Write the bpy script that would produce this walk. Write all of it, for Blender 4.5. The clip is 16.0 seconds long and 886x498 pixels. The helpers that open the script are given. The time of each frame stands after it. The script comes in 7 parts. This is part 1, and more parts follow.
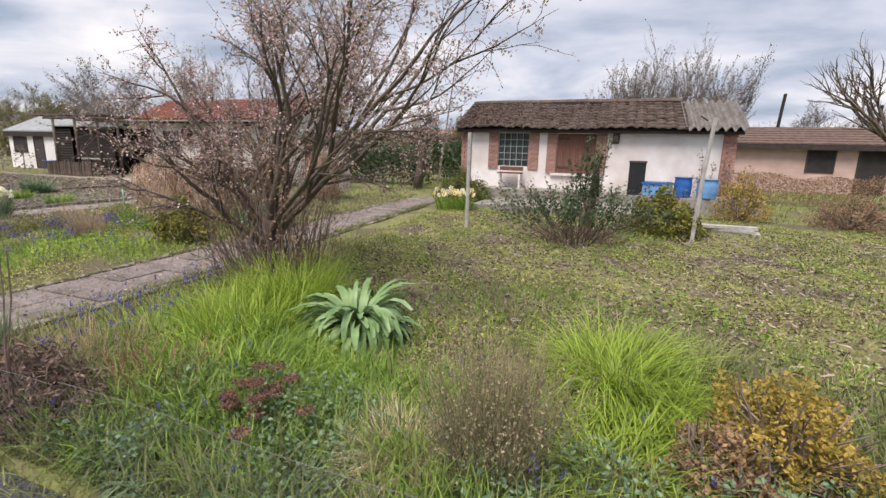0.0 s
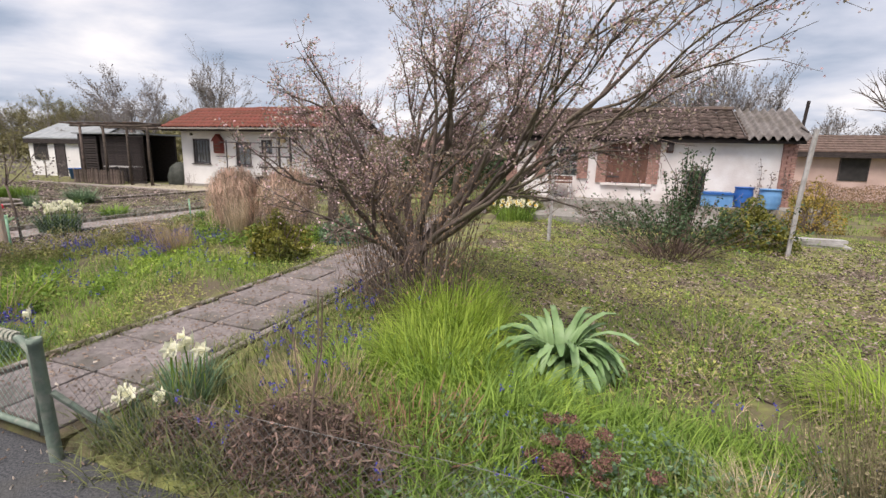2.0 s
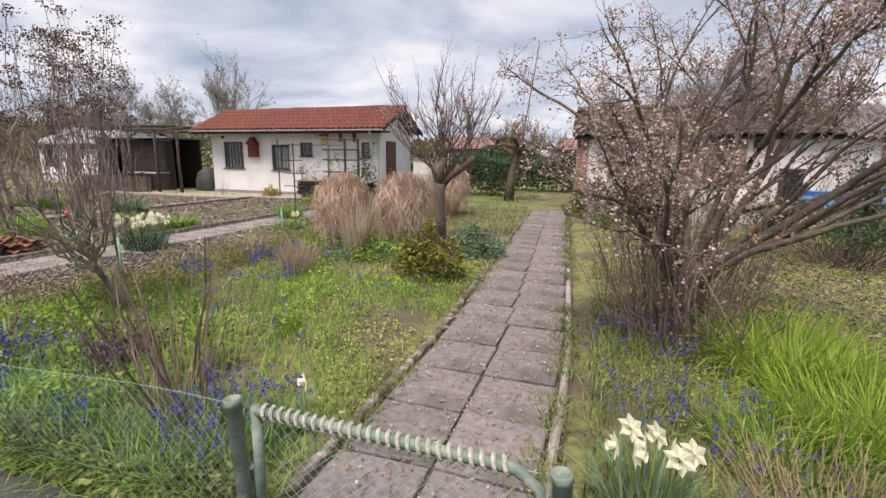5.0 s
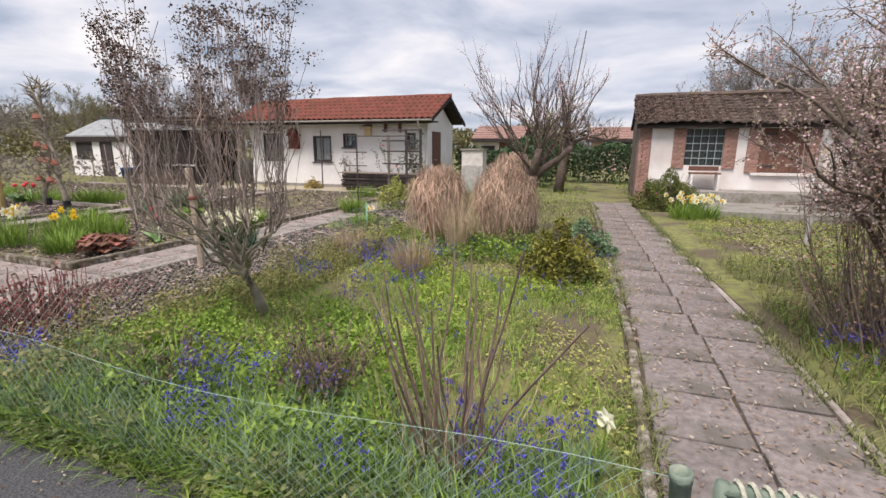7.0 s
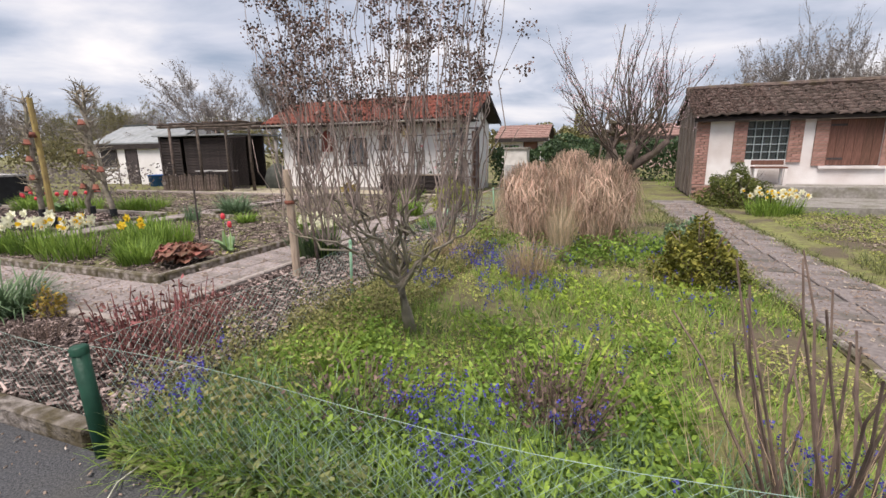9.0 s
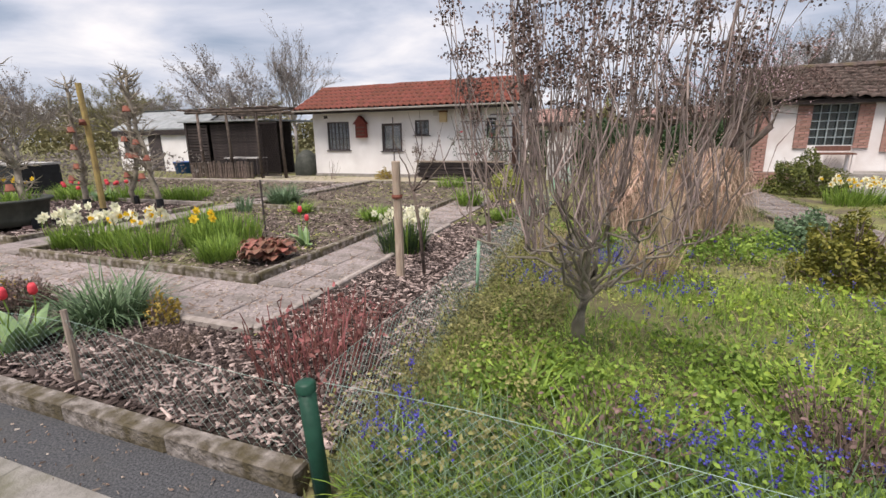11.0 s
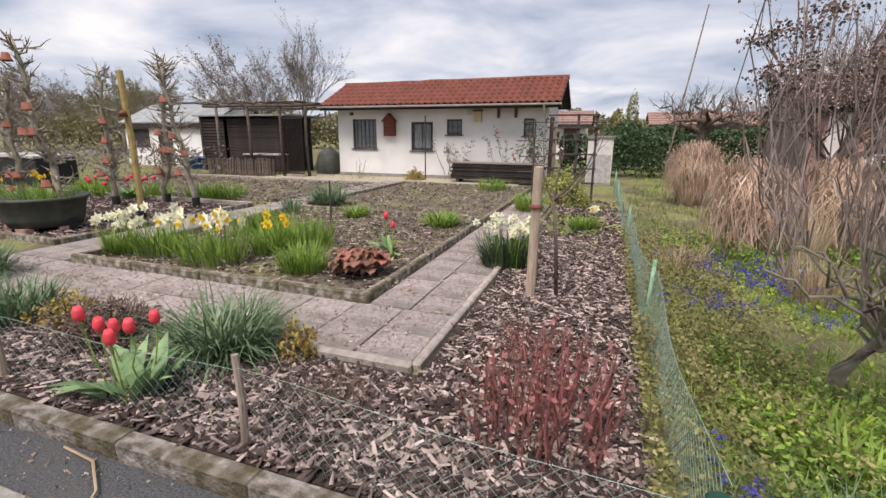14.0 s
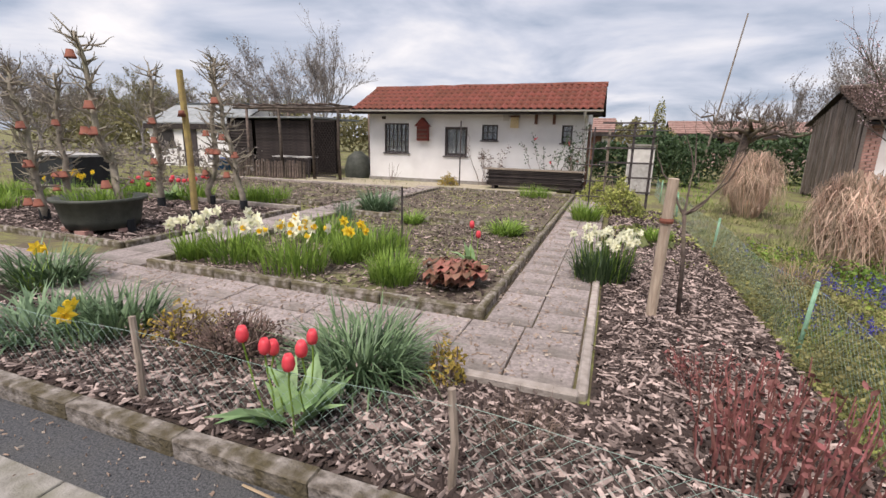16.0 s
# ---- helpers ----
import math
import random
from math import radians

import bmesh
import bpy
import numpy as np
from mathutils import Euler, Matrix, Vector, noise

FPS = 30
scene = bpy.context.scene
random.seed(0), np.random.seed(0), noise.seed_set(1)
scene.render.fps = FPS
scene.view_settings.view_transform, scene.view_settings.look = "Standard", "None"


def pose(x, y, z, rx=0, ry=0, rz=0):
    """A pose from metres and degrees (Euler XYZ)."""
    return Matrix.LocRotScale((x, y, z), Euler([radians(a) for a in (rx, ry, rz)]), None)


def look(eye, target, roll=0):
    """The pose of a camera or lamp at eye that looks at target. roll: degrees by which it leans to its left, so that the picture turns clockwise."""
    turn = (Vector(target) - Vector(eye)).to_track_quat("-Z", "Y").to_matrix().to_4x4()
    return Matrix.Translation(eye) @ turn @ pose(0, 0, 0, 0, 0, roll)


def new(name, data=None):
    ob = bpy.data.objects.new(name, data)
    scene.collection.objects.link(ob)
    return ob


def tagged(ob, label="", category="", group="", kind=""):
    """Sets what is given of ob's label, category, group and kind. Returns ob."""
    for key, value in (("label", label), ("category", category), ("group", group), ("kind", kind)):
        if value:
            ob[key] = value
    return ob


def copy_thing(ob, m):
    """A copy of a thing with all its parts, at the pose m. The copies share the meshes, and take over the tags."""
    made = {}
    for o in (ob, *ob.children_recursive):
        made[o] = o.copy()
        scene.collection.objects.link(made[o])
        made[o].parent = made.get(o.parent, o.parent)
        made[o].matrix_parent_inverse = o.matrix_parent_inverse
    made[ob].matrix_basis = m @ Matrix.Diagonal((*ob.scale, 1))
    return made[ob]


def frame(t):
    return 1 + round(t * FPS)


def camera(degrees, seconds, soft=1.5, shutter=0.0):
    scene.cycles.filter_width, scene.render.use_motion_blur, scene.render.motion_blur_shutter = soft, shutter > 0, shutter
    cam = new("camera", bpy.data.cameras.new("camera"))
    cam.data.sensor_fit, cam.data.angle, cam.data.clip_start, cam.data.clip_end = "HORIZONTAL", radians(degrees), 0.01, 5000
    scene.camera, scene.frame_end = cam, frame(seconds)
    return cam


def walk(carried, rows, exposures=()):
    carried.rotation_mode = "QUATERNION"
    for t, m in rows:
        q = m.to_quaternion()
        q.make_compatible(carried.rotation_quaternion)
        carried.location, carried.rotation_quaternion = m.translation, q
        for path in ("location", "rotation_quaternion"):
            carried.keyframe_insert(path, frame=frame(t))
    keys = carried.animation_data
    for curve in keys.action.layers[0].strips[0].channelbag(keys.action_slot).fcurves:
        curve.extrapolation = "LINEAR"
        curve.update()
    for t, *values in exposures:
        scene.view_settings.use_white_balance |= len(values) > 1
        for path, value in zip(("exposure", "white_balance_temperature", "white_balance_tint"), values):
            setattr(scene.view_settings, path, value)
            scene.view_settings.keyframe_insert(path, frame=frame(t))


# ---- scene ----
cam = camera(88.3, 16.0)
PATH = [
    (0, (0.663, 2.368, 1.395), (-0.005, 4.207, 0.98), 1.5),
    (0.5, (0.302, 2.291, 1.405), (-0.369, 4.131, 0.999), 1.4),
    (1, (-0.101, 2.281, 1.422), (-0.774, 4.122, 1.024), 1.4),
    (1.5, (-0.492, 2.186, 1.434), (-1.162, 4.029, 1.041), 1.5),
    (2, (-0.855, 2.106, 1.464), (-1.515, 3.953, 1.071), 1.5),
    (2.5, (-1.228, 2.139, 1.467), (-1.872, 3.991, 1.074), 1.6),
    (3, (-1.638, 2.121, 1.459), (-2.265, 3.98, 1.068), 1.6),
    (3.5, (-2.069, 2.105, 1.454), (-2.688, 3.967, 1.065), 1.2),
    (4, (-2.498, 2.181, 1.45), (-3.112, 4.045, 1.064), 0.9),
    (4.5, (-2.912, 2.189, 1.43), (-3.528, 4.053, 1.046), 0.8),
    (7, (-4.747, 2.122, 1.436), (-5.397, 3.964, 1.007), 0.4),
    (8, (-5.411, 2.101, 1.393), (-6.08, 3.937, 0.966), -0.3),
    (9, (-6.06, 2.148, 1.369), (-6.734, 3.983, 0.949), -0.8),
    (11.3, (-7.448, 2.107, 1.463), (-8.138, 3.919, 0.974), -1.0),
    (11.5, (-7.581, 2.146, 1.477), (-8.265, 3.96, 0.986), -0.9),
    (12, (-7.827, 2.164, 1.474), (-8.497, 3.983, 0.983), -0.6),
    (12.5, (-8.09, 2.119, 1.483), (-8.757, 3.939, 0.989), -0.4),
    (13, (-8.291, 2.138, 1.468), (-8.958, 3.957, 0.973), -0.1),
    (13.5, (-8.519, 2.213, 1.468), (-9.18, 4.036, 0.977), 0.1),
    (14, (-8.699, 2.198, 1.458), (-9.351, 4.025, 0.972), 0.3),
    (14.5, (-8.914, 2.093, 1.478), (-9.559, 3.925, 0.999), 0.5),
    (15, (-9.123, 2.087, 1.458), (-9.773, 3.92, 0.989), 0.6),
    (15.5, (-9.393, 2.126, 1.477), (-10.048, 3.957, 1.012), 1.0),
    (16, (-9.708, 2.087, 1.461), (-10.372, 3.914, 0.994), 1.3),
]
walk(cam, [(t, look(eye, target, roll)) for t, eye, target, roll in PATH], exposures=[(0.0, 1.62, 6750.0, 15.0), (16.0, 1.58, 6750.0, 15.0)])

# ---- world, sun ----
SUN_UP, SUN_TURN = 62.0, 168.0
world = bpy.data.worlds.new("overcast_sky")
scene.world = world
world.use_nodes = True
wn, wl = world.node_tree.nodes, world.node_tree.links
for n in list(wn):
    wn.remove(n)


def wnode(kind, **props):
    n = wn.new(kind)
    for key, value in props.items():
        if key == "operation":
            n.operation = value
        elif key == "sky_type":
            n.sky_type = value
        elif key == "data_type":
            n.data_type = value
    return n


out = wnode("ShaderNodeOutputWorld")
bg = wnode("ShaderNodeBackground")
sky = wnode("ShaderNodeTexSky", sky_type="NISHITA")
sky.sun_disc = False
sky.sun_elevation, sky.sun_rotation = radians(SUN_UP), radians(SUN_TURN)
sky_scale = wnode("ShaderNodeVectorMath", operation="SCALE")
sky_scale.inputs["Scale"].default_value = 0.1
wl.new(sky.outputs["Color"], sky_scale.inputs[0])
co = wnode("ShaderNodeTexCoord")
sep = wnode("ShaderNodeSeparateXYZ")
wl.new(co.outputs["Generated"], sep.inputs[0])
zmax = wnode("ShaderNodeMath", operation="MAXIMUM")
zmax.inputs[1].default_value = 0.0
wl.new(sep.outputs["Z"], zmax.inputs[0])
zadd = wnode("ShaderNodeMath", operation="ADD")
zadd.inputs[1].default_value = 0.16
wl.new(zmax.outputs[0], zadd.inputs[0])
flat = []
for axis in ("X", "Y"):
    d = wnode("ShaderNodeMath", operation="DIVIDE")
    wl.new(sep.outputs[axis], d.inputs[0])
    wl.new(zadd.outputs[0], d.inputs[1])
    flat.append(d)
comb = wnode("ShaderNodeCombineXYZ")
wl.new(flat[0].outputs[0], comb.inputs["X"])
wl.new(flat[1].outputs[0], comb.inputs["Y"])
cloud = wnode("ShaderNodeTexNoise")
cloud.inputs["Scale"].default_value = 0.95
cloud.inputs["Detail"].default_value = 7.0
cloud.inputs["Roughness"].default_value = 0.52
cloud.inputs["Distortion"].default_value = 0.35
wl.new(comb.outputs[0], cloud.inputs["Vector"])
ramp = wnode("ShaderNodeValToRGB")
els = ramp.color_ramp.elements
els[0].position, els[0].color = 0.36, (0.31, 0.385, 0.50, 1)
els[1].position, els[1].color = 0.68, (0.89, 0.885, 0.895, 1)
mid = els.new(0.5)
mid.color = (0.55, 0.60, 0.70, 1)
wl.new(cloud.outputs["Fac"], ramp.inputs["Fac"])
wmix = wnode("ShaderNodeMix", data_type="RGBA")
wmix.inputs["Factor"].default_value = 0.9
wl.new(sky_scale.outputs[0], wmix.inputs[6])
wl.new(ramp.outputs["Color"], wmix.inputs[7])
wl.new(wmix.outputs[2], bg.inputs["Color"])
bg.inputs["Strength"].default_value = 0.40
wl.new(bg.outputs[0], out.inputs["Surface"])

sun = new("sun", bpy.data.lights.new("sun", "SUN"))
sun.data.energy, sun.data.angle, sun.data.color = 1.55, radians(28), (1.0, 0.96, 0.9)
sun.rotation_euler = (radians(90 - SUN_UP), 0, radians(-12))


# ---- materials ----
def mat(name, c1, c2, scale=6.0, rough=0.85, bump=0.25, bscale=40.0, c3=None, scale3=1.2, amount3=0.6, edge3=(0.5, 0.65),
        metal=0.0, island=0.0, randomised=0.0, trans=0.0, stretch=(1, 1, 1), spec=0.3, pick=False):
    """A surface of two colours mixed by grain, with stains of a third at a larger scale, relief, and a spread from piece to piece."""
    m = bpy.data.materials.new(name)
    m.use_nodes = True
    nt = m.node_tree
    nodes, links = nt.nodes, nt.links
    bsdf = nodes["Principled BSDF"]
    tc = nodes.new("ShaderNodeTexCoord")
    mp = nodes.new("ShaderNodeMapping")
    mp.inputs["Scale"].default_value = stretch
    links.new(tc.outputs["Object"], mp.inputs["Vector"])

    def noise_at(s, detail=5.0):
        n = nodes.new("ShaderNodeTexNoise")
        n.inputs["Scale"].default_value = s
        n.inputs["Detail"].default_value = detail
        links.new(mp.outputs["Vector"], n.inputs["Vector"])
        return n

    def mix(fac, a, b):
        n = nodes.new("ShaderNodeMix")
        n.data_type = "RGBA"
        for sock, value in ((n.inputs[0], fac), (n.inputs[6], a), (n.inputs[7], b)):
            if isinstance(value, (tuple, float, int)):
                sock.default_value = value if not isinstance(value, tuple) else (*value, 1)
            else:
                links.new(value, sock)
        return n.outputs[2]

    def spread(sock, lo, hi):
        n = nodes.new("ShaderNodeMapRange")
        n.inputs[1].default_value, n.inputs[2].default_value = lo, hi
        links.new(sock, n.inputs[0])
        return n.outputs[0]

    n1 = noise_at(scale)
    if pick:
        geo = nodes.new("ShaderNodeNewGeometry")
        pw = nodes.new("ShaderNodeMath")
        pw.operation = "POWER"
        pw.inputs[1].default_value = 3.3
        links.new(geo.outputs["Random Per Island"], pw.inputs[0])
        grain = mix(spread(n1.outputs["Fac"], 0.3, 0.7), c1, tuple(0.6 * q for q in c1))
        colour = mix(pw.outputs[0], c2, grain)
    else:
        colour = mix(spread(n1.outputs["Fac"], 0.35, 0.65), c1, c2)
    if c3:
        n3 = noise_at(scale3, 6.0)
        f = nodes.new("ShaderNodeMath")
        f.operation = "MULTIPLY"
        f.inputs[1].default_value = amount3
        links.new(spread(n3.outputs["Fac"], *edge3), f.inputs[0])
        colour = mix(f.outputs[0], colour, c3)
    for amount, node, sock in ((island, "ShaderNodeNewGeometry", "Random Per Island"), (randomised, "ShaderNodeObjectInfo", "Random")):
        if amount:
            g = nodes.new(node)
            h = nodes.new("ShaderNodeHueSaturation")
            v = nodes.new("ShaderNodeMapRange")
            v.inputs[3].default_value, v.inputs[4].default_value = 1 - amount, 1 + amount
            links.new(g.outputs[sock], v.inputs[0])
            links.new(v.outputs[0], h.inputs["Value"])
            hh = nodes.new("ShaderNodeMapRange")
            hh.inputs[3].default_value, hh.inputs[4].default_value = 0.5 + 0.03 * amount, 0.5 - 0.03 * amount
            links.new(g.outputs[sock], hh.inputs[0])
            links.new(hh.outputs[0], h.inputs["Hue"])
            links.new(colour, h.inputs["Color"])
            colour = h.outputs["Color"]
    links.new(colour, bsdf.inputs["Base Color"])
    bsdf.inputs["Roughness"].default_value = rough
    bsdf.inputs["Metallic"].default_value = metal
    bsdf.inputs["Specular IOR Level"].default_value = spec
    if bump:
        nb = noise_at(bscale, 6.0)
        b = nodes.new("ShaderNodeBump")
        b.inputs["Strength"].default_value = bump
        b.inputs["Distance"].default_value = 0.02
        links.new(nb.outputs["Fac"], b.inputs["Height"])
        links.new(b.outputs["Normal"], bsdf.inputs["Normal"])
    if trans:
        tr = nodes.new("ShaderNodeBsdfTranslucent")
        links.new(colour, tr.inputs["Color"])
        ms = nodes.new("ShaderNodeMixShader")
        ms.inputs[0].default_value = trans
        links.new(bsdf.outputs[0], ms.inputs[1])
        links.new(tr.outputs[0], ms.inputs[2])
        links.new(ms.outputs[0], nodes["Material Output"].inputs["Surface"])
    return m


ASPHALT = mat("asphalt", (0.035, 0.037, 0.042), (0.105, 0.105, 0.11), 90, 0.9, 0.5, 160, (0.09, 0.085, 0.075), 1.5, 0.5)
CONCRETE = mat("old_concrete", (0.30, 0.28, 0.26), (0.20, 0.185, 0.165), 14, 0.92, 0.4, 90, (0.12, 0.115, 0.07), 2.2, 0.7, randomised=0.14)
KERB = mat("mossy_kerb", (0.42, 0.375, 0.34), (0.13, 0.108, 0.088), 17, 0.95, 0.9, 55, (0.095, 0.08, 0.04), 4.5, 0.85, (0.45, 0.55), randomised=0.12)
KERB_LANE = mat("dark_mossy_kerb", (0.31, 0.275, 0.25), (0.085, 0.07, 0.055), 14, 0.95, 1.0, 40, (0.075, 0.06, 0.03), 3.2, 0.9, (0.43, 0.55))
KERB_PALE = mat("pale_kerb", (0.40, 0.35, 0.32), (0.27, 0.23, 0.205), 12, 0.95, 0.5, 70, (0.16, 0.145, 0.11), 2.5, 0.6, randomised=0.12)
SLAB = mat("pink_grey_slab", (0.38, 0.325, 0.31), (0.235, 0.20, 0.19), 34, 0.95, 0.7, 130, (0.16, 0.14, 0.12), 2.6, 0.65, randomised=0.13)
SLAB_DARK = mat("weathered_slab", (0.255, 0.222, 0.213), (0.16, 0.138, 0.133), 22, 0.95, 0.5, 110, (0.115, 0.105, 0.09), 2.4, 0.8, randomised=0.16)
SOIL = mat("soil", (0.105, 0.08, 0.06), (0.055, 0.042, 0.032), 18, 0.98, 0.9, 45, (0.16, 0.15, 0.06), 2.0, 0.5)
BED = mat("bed_soil", (0.16, 0.13, 0.10), (0.075, 0.058, 0.045), 16, 0.98, 0.9, 40, (0.20, 0.21, 0.08), 1.6, 0.55)
MULCH = mat("mulch_base", (0.07, 0.05, 0.042), (0.03, 0.022, 0.019), 30, 0.98, 1.0, 60)
CHIP = mat("bark_chip", (0.68, 0.53, 0.48), (0.036, 0.024, 0.021), 30, 0.92, 0.3, 90, pick=True)
LITTER = mat("pale_litter", (0.62, 0.54, 0.46), (0.25, 0.18, 0.14), 20, 0.9, 0.1, 60, pick=True)
GROUND = mat("meadow_ground", (0.22, 0.235, 0.075), (0.135, 0.12, 0.062), 9.0, 0.98, 0.9, 30, (0.105, 0.078, 0.062), 1.3, 0.85, (0.46, 0.6))
SAND = mat("sandy_yard", (0.42, 0.37, 0.28), (0.30, 0.26, 0.19), 8, 0.97, 0.4, 50, (0.2, 0.2, 0.1), 0.8, 0.6)
PLASTER = mat("white_plaster", (0.82, 0.80, 0.79), (0.72, 0.695, 0.685), 1.3, 0.9, 0.18, 30, (0.55, 0.52, 0.50), 0.9, 0.28)
PLASTER_OLD = mat("old_plaster", (0.80, 0.77, 0.76), (0.66, 0.60, 0.58), 1.6, 0.92, 0.3, 22, (0.48, 0.41, 0.38), 1.1, 0.35)
PLASTER_PINK = mat("pink_plaster", (0.58, 0.42, 0.38), (0.48, 0.34, 0.30), 1.5, 0.93, 0.25, 20)
BRICK = mat("brick", (0.40, 0.235, 0.195), (0.30, 0.165, 0.135), 20, 0.92, 0.4, 60, (0.42, 0.30, 0.26), 4, 0.4, randomised=0.2)
MORTAR = mat("mortar", (0.34, 0.28, 0.25), (0.26, 0.21, 0.19), 20, 0.95, 0.4, 60)
TILE_RED = mat("red_tile", (0.225, 0.068, 0.045), (0.125, 0.042, 0.032), 9, 0.75, 0.3, 50, (0.14, 0.06, 0.045), 2.2, 0.5, randomised=0.16)
TILE_OLD = mat("mossy_tile", (0.13, 0.098, 0.085), (0.075, 0.057, 0.05), 10, 0.95, 0.8, 40, (0.13, 0.11, 0.05), 2.2, 0.5, randomised=0.3)
TILE_FADED = mat("faded_tile", (0.32, 0.20, 0.175), (0.22, 0.13, 0.11), 6, 0.9, 0.4, 30, (0.3, 0.22, 0.19), 2, 0.5)
PLANK_OLD = mat("old_plank", (0.25, 0.195, 0.165), (0.13, 0.10, 0.085), 9, 0.92, 0.5, 30, (0.38, 0.34, 0.32), 3.0, 0.5, stretch=(3, 3, 0.4), randomised=0.3)
TILE_BROWN = mat("brown_tile", (0.17, 0.115, 0.095), (0.10, 0.068, 0.056), 6, 0.9, 0.5, 30, (0.1, 0.075, 0.055), 2, 0.5)
FIBRE = mat("fibre_cement", (0.21, 0.19, 0.18), (0.12, 0.106, 0.1), 6, 0.95, 0.4, 40, (0.1, 0.085, 0.07), 1.6, 0.7)
ROOF_GREY = mat("roofing_felt", (0.30, 0.315, 0.325), (0.23, 0.245, 0.255), 4, 0.9, 0.3, 40, (0.2, 0.21, 0.2), 1, 0.5)
WOOD_GREY = mat("weathered_wood", (0.30, 0.245, 0.20), (0.17, 0.135, 0.105), 9, 0.9, 0.5, 30, stretch=(3, 3, 0.4), randomised=0.2)
WOOD_PALE = mat("pale_wood", (0.50, 0.40, 0.31), (0.33, 0.25, 0.19), 12, 0.88, 0.4, 40, stretch=(3, 3, 0.35))
WOOD_DARK = mat("dark_wood", (0.055, 0.043, 0.04), (0.025, 0.02, 0.02), 10, 0.85, 0.4, 30, stretch=(0.5, 3, 3), randomised=0.25)
WOOD_BROWN = mat("brown_wood", (0.19, 0.095, 0.07), (0.12, 0.06, 0.045), 10, 0.8, 0.4, 30, stretch=(4, 4, 0.5), randomised=0.12)
WOOD_RED = mat("red_brown_wood", (0.22, 0.055, 0.04), (0.14, 0.035, 0.03), 10, 0.8, 0.3, 30)
FRAME_DARK = mat("dark_frame", (0.075, 0.06, 0.06), (0.045, 0.037, 0.037), 12, 0.6, 0.1, 40)
PIPE_GREEN = mat("green_paint", (0.20, 0.25, 0.20), (0.13, 0.17, 0.135), 16, 0.6, 0.3, 60, (0.30, 0.31, 0.26), 12, 0.7, (0.5, 0.6))
POST_GREEN = mat("dark_green_post", (0.014, 0.065, 0.04), (0.01, 0.045, 0.028), 14, 0.5, 0.15, 60)
POST_MINT = mat("mint_green_stake", (0.28, 0.48, 0.33), (0.18, 0.33, 0.22), 14, 0.6, 0.2, 60)
ROPE = mat("pale_rope", (0.55, 0.53, 0.44), (0.36, 0.36, 0.28), 50, 0.9, 0.4, 120)
WIRE = mat("green_wire", (0.30, 0.40, 0.35), (0.2, 0.29, 0.25), 20, 0.5, 0.0, 40)
WIRE_GREY = mat("rusted_wire", (0.17, 0.17, 0.165), (0.11, 0.10, 0.095), 20, 0.6, 0.0, 40)
CONC_POST = mat("concrete_post", (0.46, 0.44, 0.43), (0.33, 0.315, 0.30), 10, 0.92, 0.4, 60)
METAL_WHITE = mat("white_gutter", (0.66, 0.63, 0.60), (0.50, 0.47, 0.44), 5, 0.5, 0.1, 40)
BLUE = mat("blue_plastic", (0.03, 0.13, 0.42), (0.025, 0.10, 0.33), 5, 0.45, 0.05, 30)
BLUE_PALE = mat("faded_blue_plastic", (0.16, 0.34, 0.60), (0.11, 0.26, 0.50), 4, 0.5, 0.05, 30)
BLACK = mat("black_plastic", (0.022, 0.024, 0.028), (0.014, 0.015, 0.017), 8, 0.5, 0.1, 40)
TUB = mat("green_grey_tub", (0.085, 0.09, 0.075), (0.05, 0.054, 0.045), 6, 0.6, 0.2, 40)
TERRACOTTA = mat("terracotta", (0.24, 0.09, 0.06), (0.17, 0.062, 0.045), 12, 0.85, 0.2, 60)
CURTAIN = mat("curtain", (0.42, 0.40, 0.42), (0.25, 0.24, 0.27), 6, 0.95, 0.2, 20, stretch=(6, 1, 0.2))
WOOD_PERGOLA = mat("dark_weathered_wood", (0.15, 0.115, 0.095), (0.075, 0.058, 0.05), 9, 0.9, 0.5, 30, randomised=0.3)
# the shade of unlit rooms, put into a near-black colour
ROOM_SHADE = mat("painted_room_shade", (0.05, 0.045, 0.045), (0.03, 0.028, 0.028), 3, 0.95, 0.0)
BARK = mat("bark", (0.155, 0.118, 0.10), (0.085, 0.064, 0.055), 14, 0.95, 0.7, 50, (0.17, 0.16, 0.09), 3, 0.4)
BARK_PALE = mat("pale_bark", (0.34, 0.295, 0.24), (0.19, 0.165, 0.13), 10, 0.95, 0.6, 40, (0.19, 0.19, 0.11), 4, 0.5)
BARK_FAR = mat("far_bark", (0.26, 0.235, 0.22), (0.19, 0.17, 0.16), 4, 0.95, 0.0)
TWIG = mat("twig", (0.25, 0.19, 0.165), (0.15, 0.112, 0.098), 12, 0.9, 0.0, island=0.3)
STEM_PALE = mat("grey_brown_stem", (0.33, 0.265, 0.235), (0.20, 0.155, 0.137), 12, 0.9, 0.0, island=0.35)
TWIG_RED = mat("red_shoot", (0.25, 0.098, 0.088), (0.14, 0.056, 0.05), 10, 0.7, 0.0, island=0.4)
TWIG_DARK = mat("dead_twig", (0.20, 0.145, 0.115), (0.095, 0.068, 0.055), 10, 0.95, 0.0, island=0.5)
BUD = mat("young_leaf", (0.46, 0.37, 0.30), (0.32, 0.29, 0.18), 6, 0.8, 0.0, island=0.4, trans=0.35)
BLOSSOM = mat("pink_blossom", (0.74, 0.54, 0.57), (0.60, 0.41, 0.44), 6, 0.8, 0.0, island=0.3, trans=0.35)
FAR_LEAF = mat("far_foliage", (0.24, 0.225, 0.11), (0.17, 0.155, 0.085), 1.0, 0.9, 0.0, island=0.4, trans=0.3)
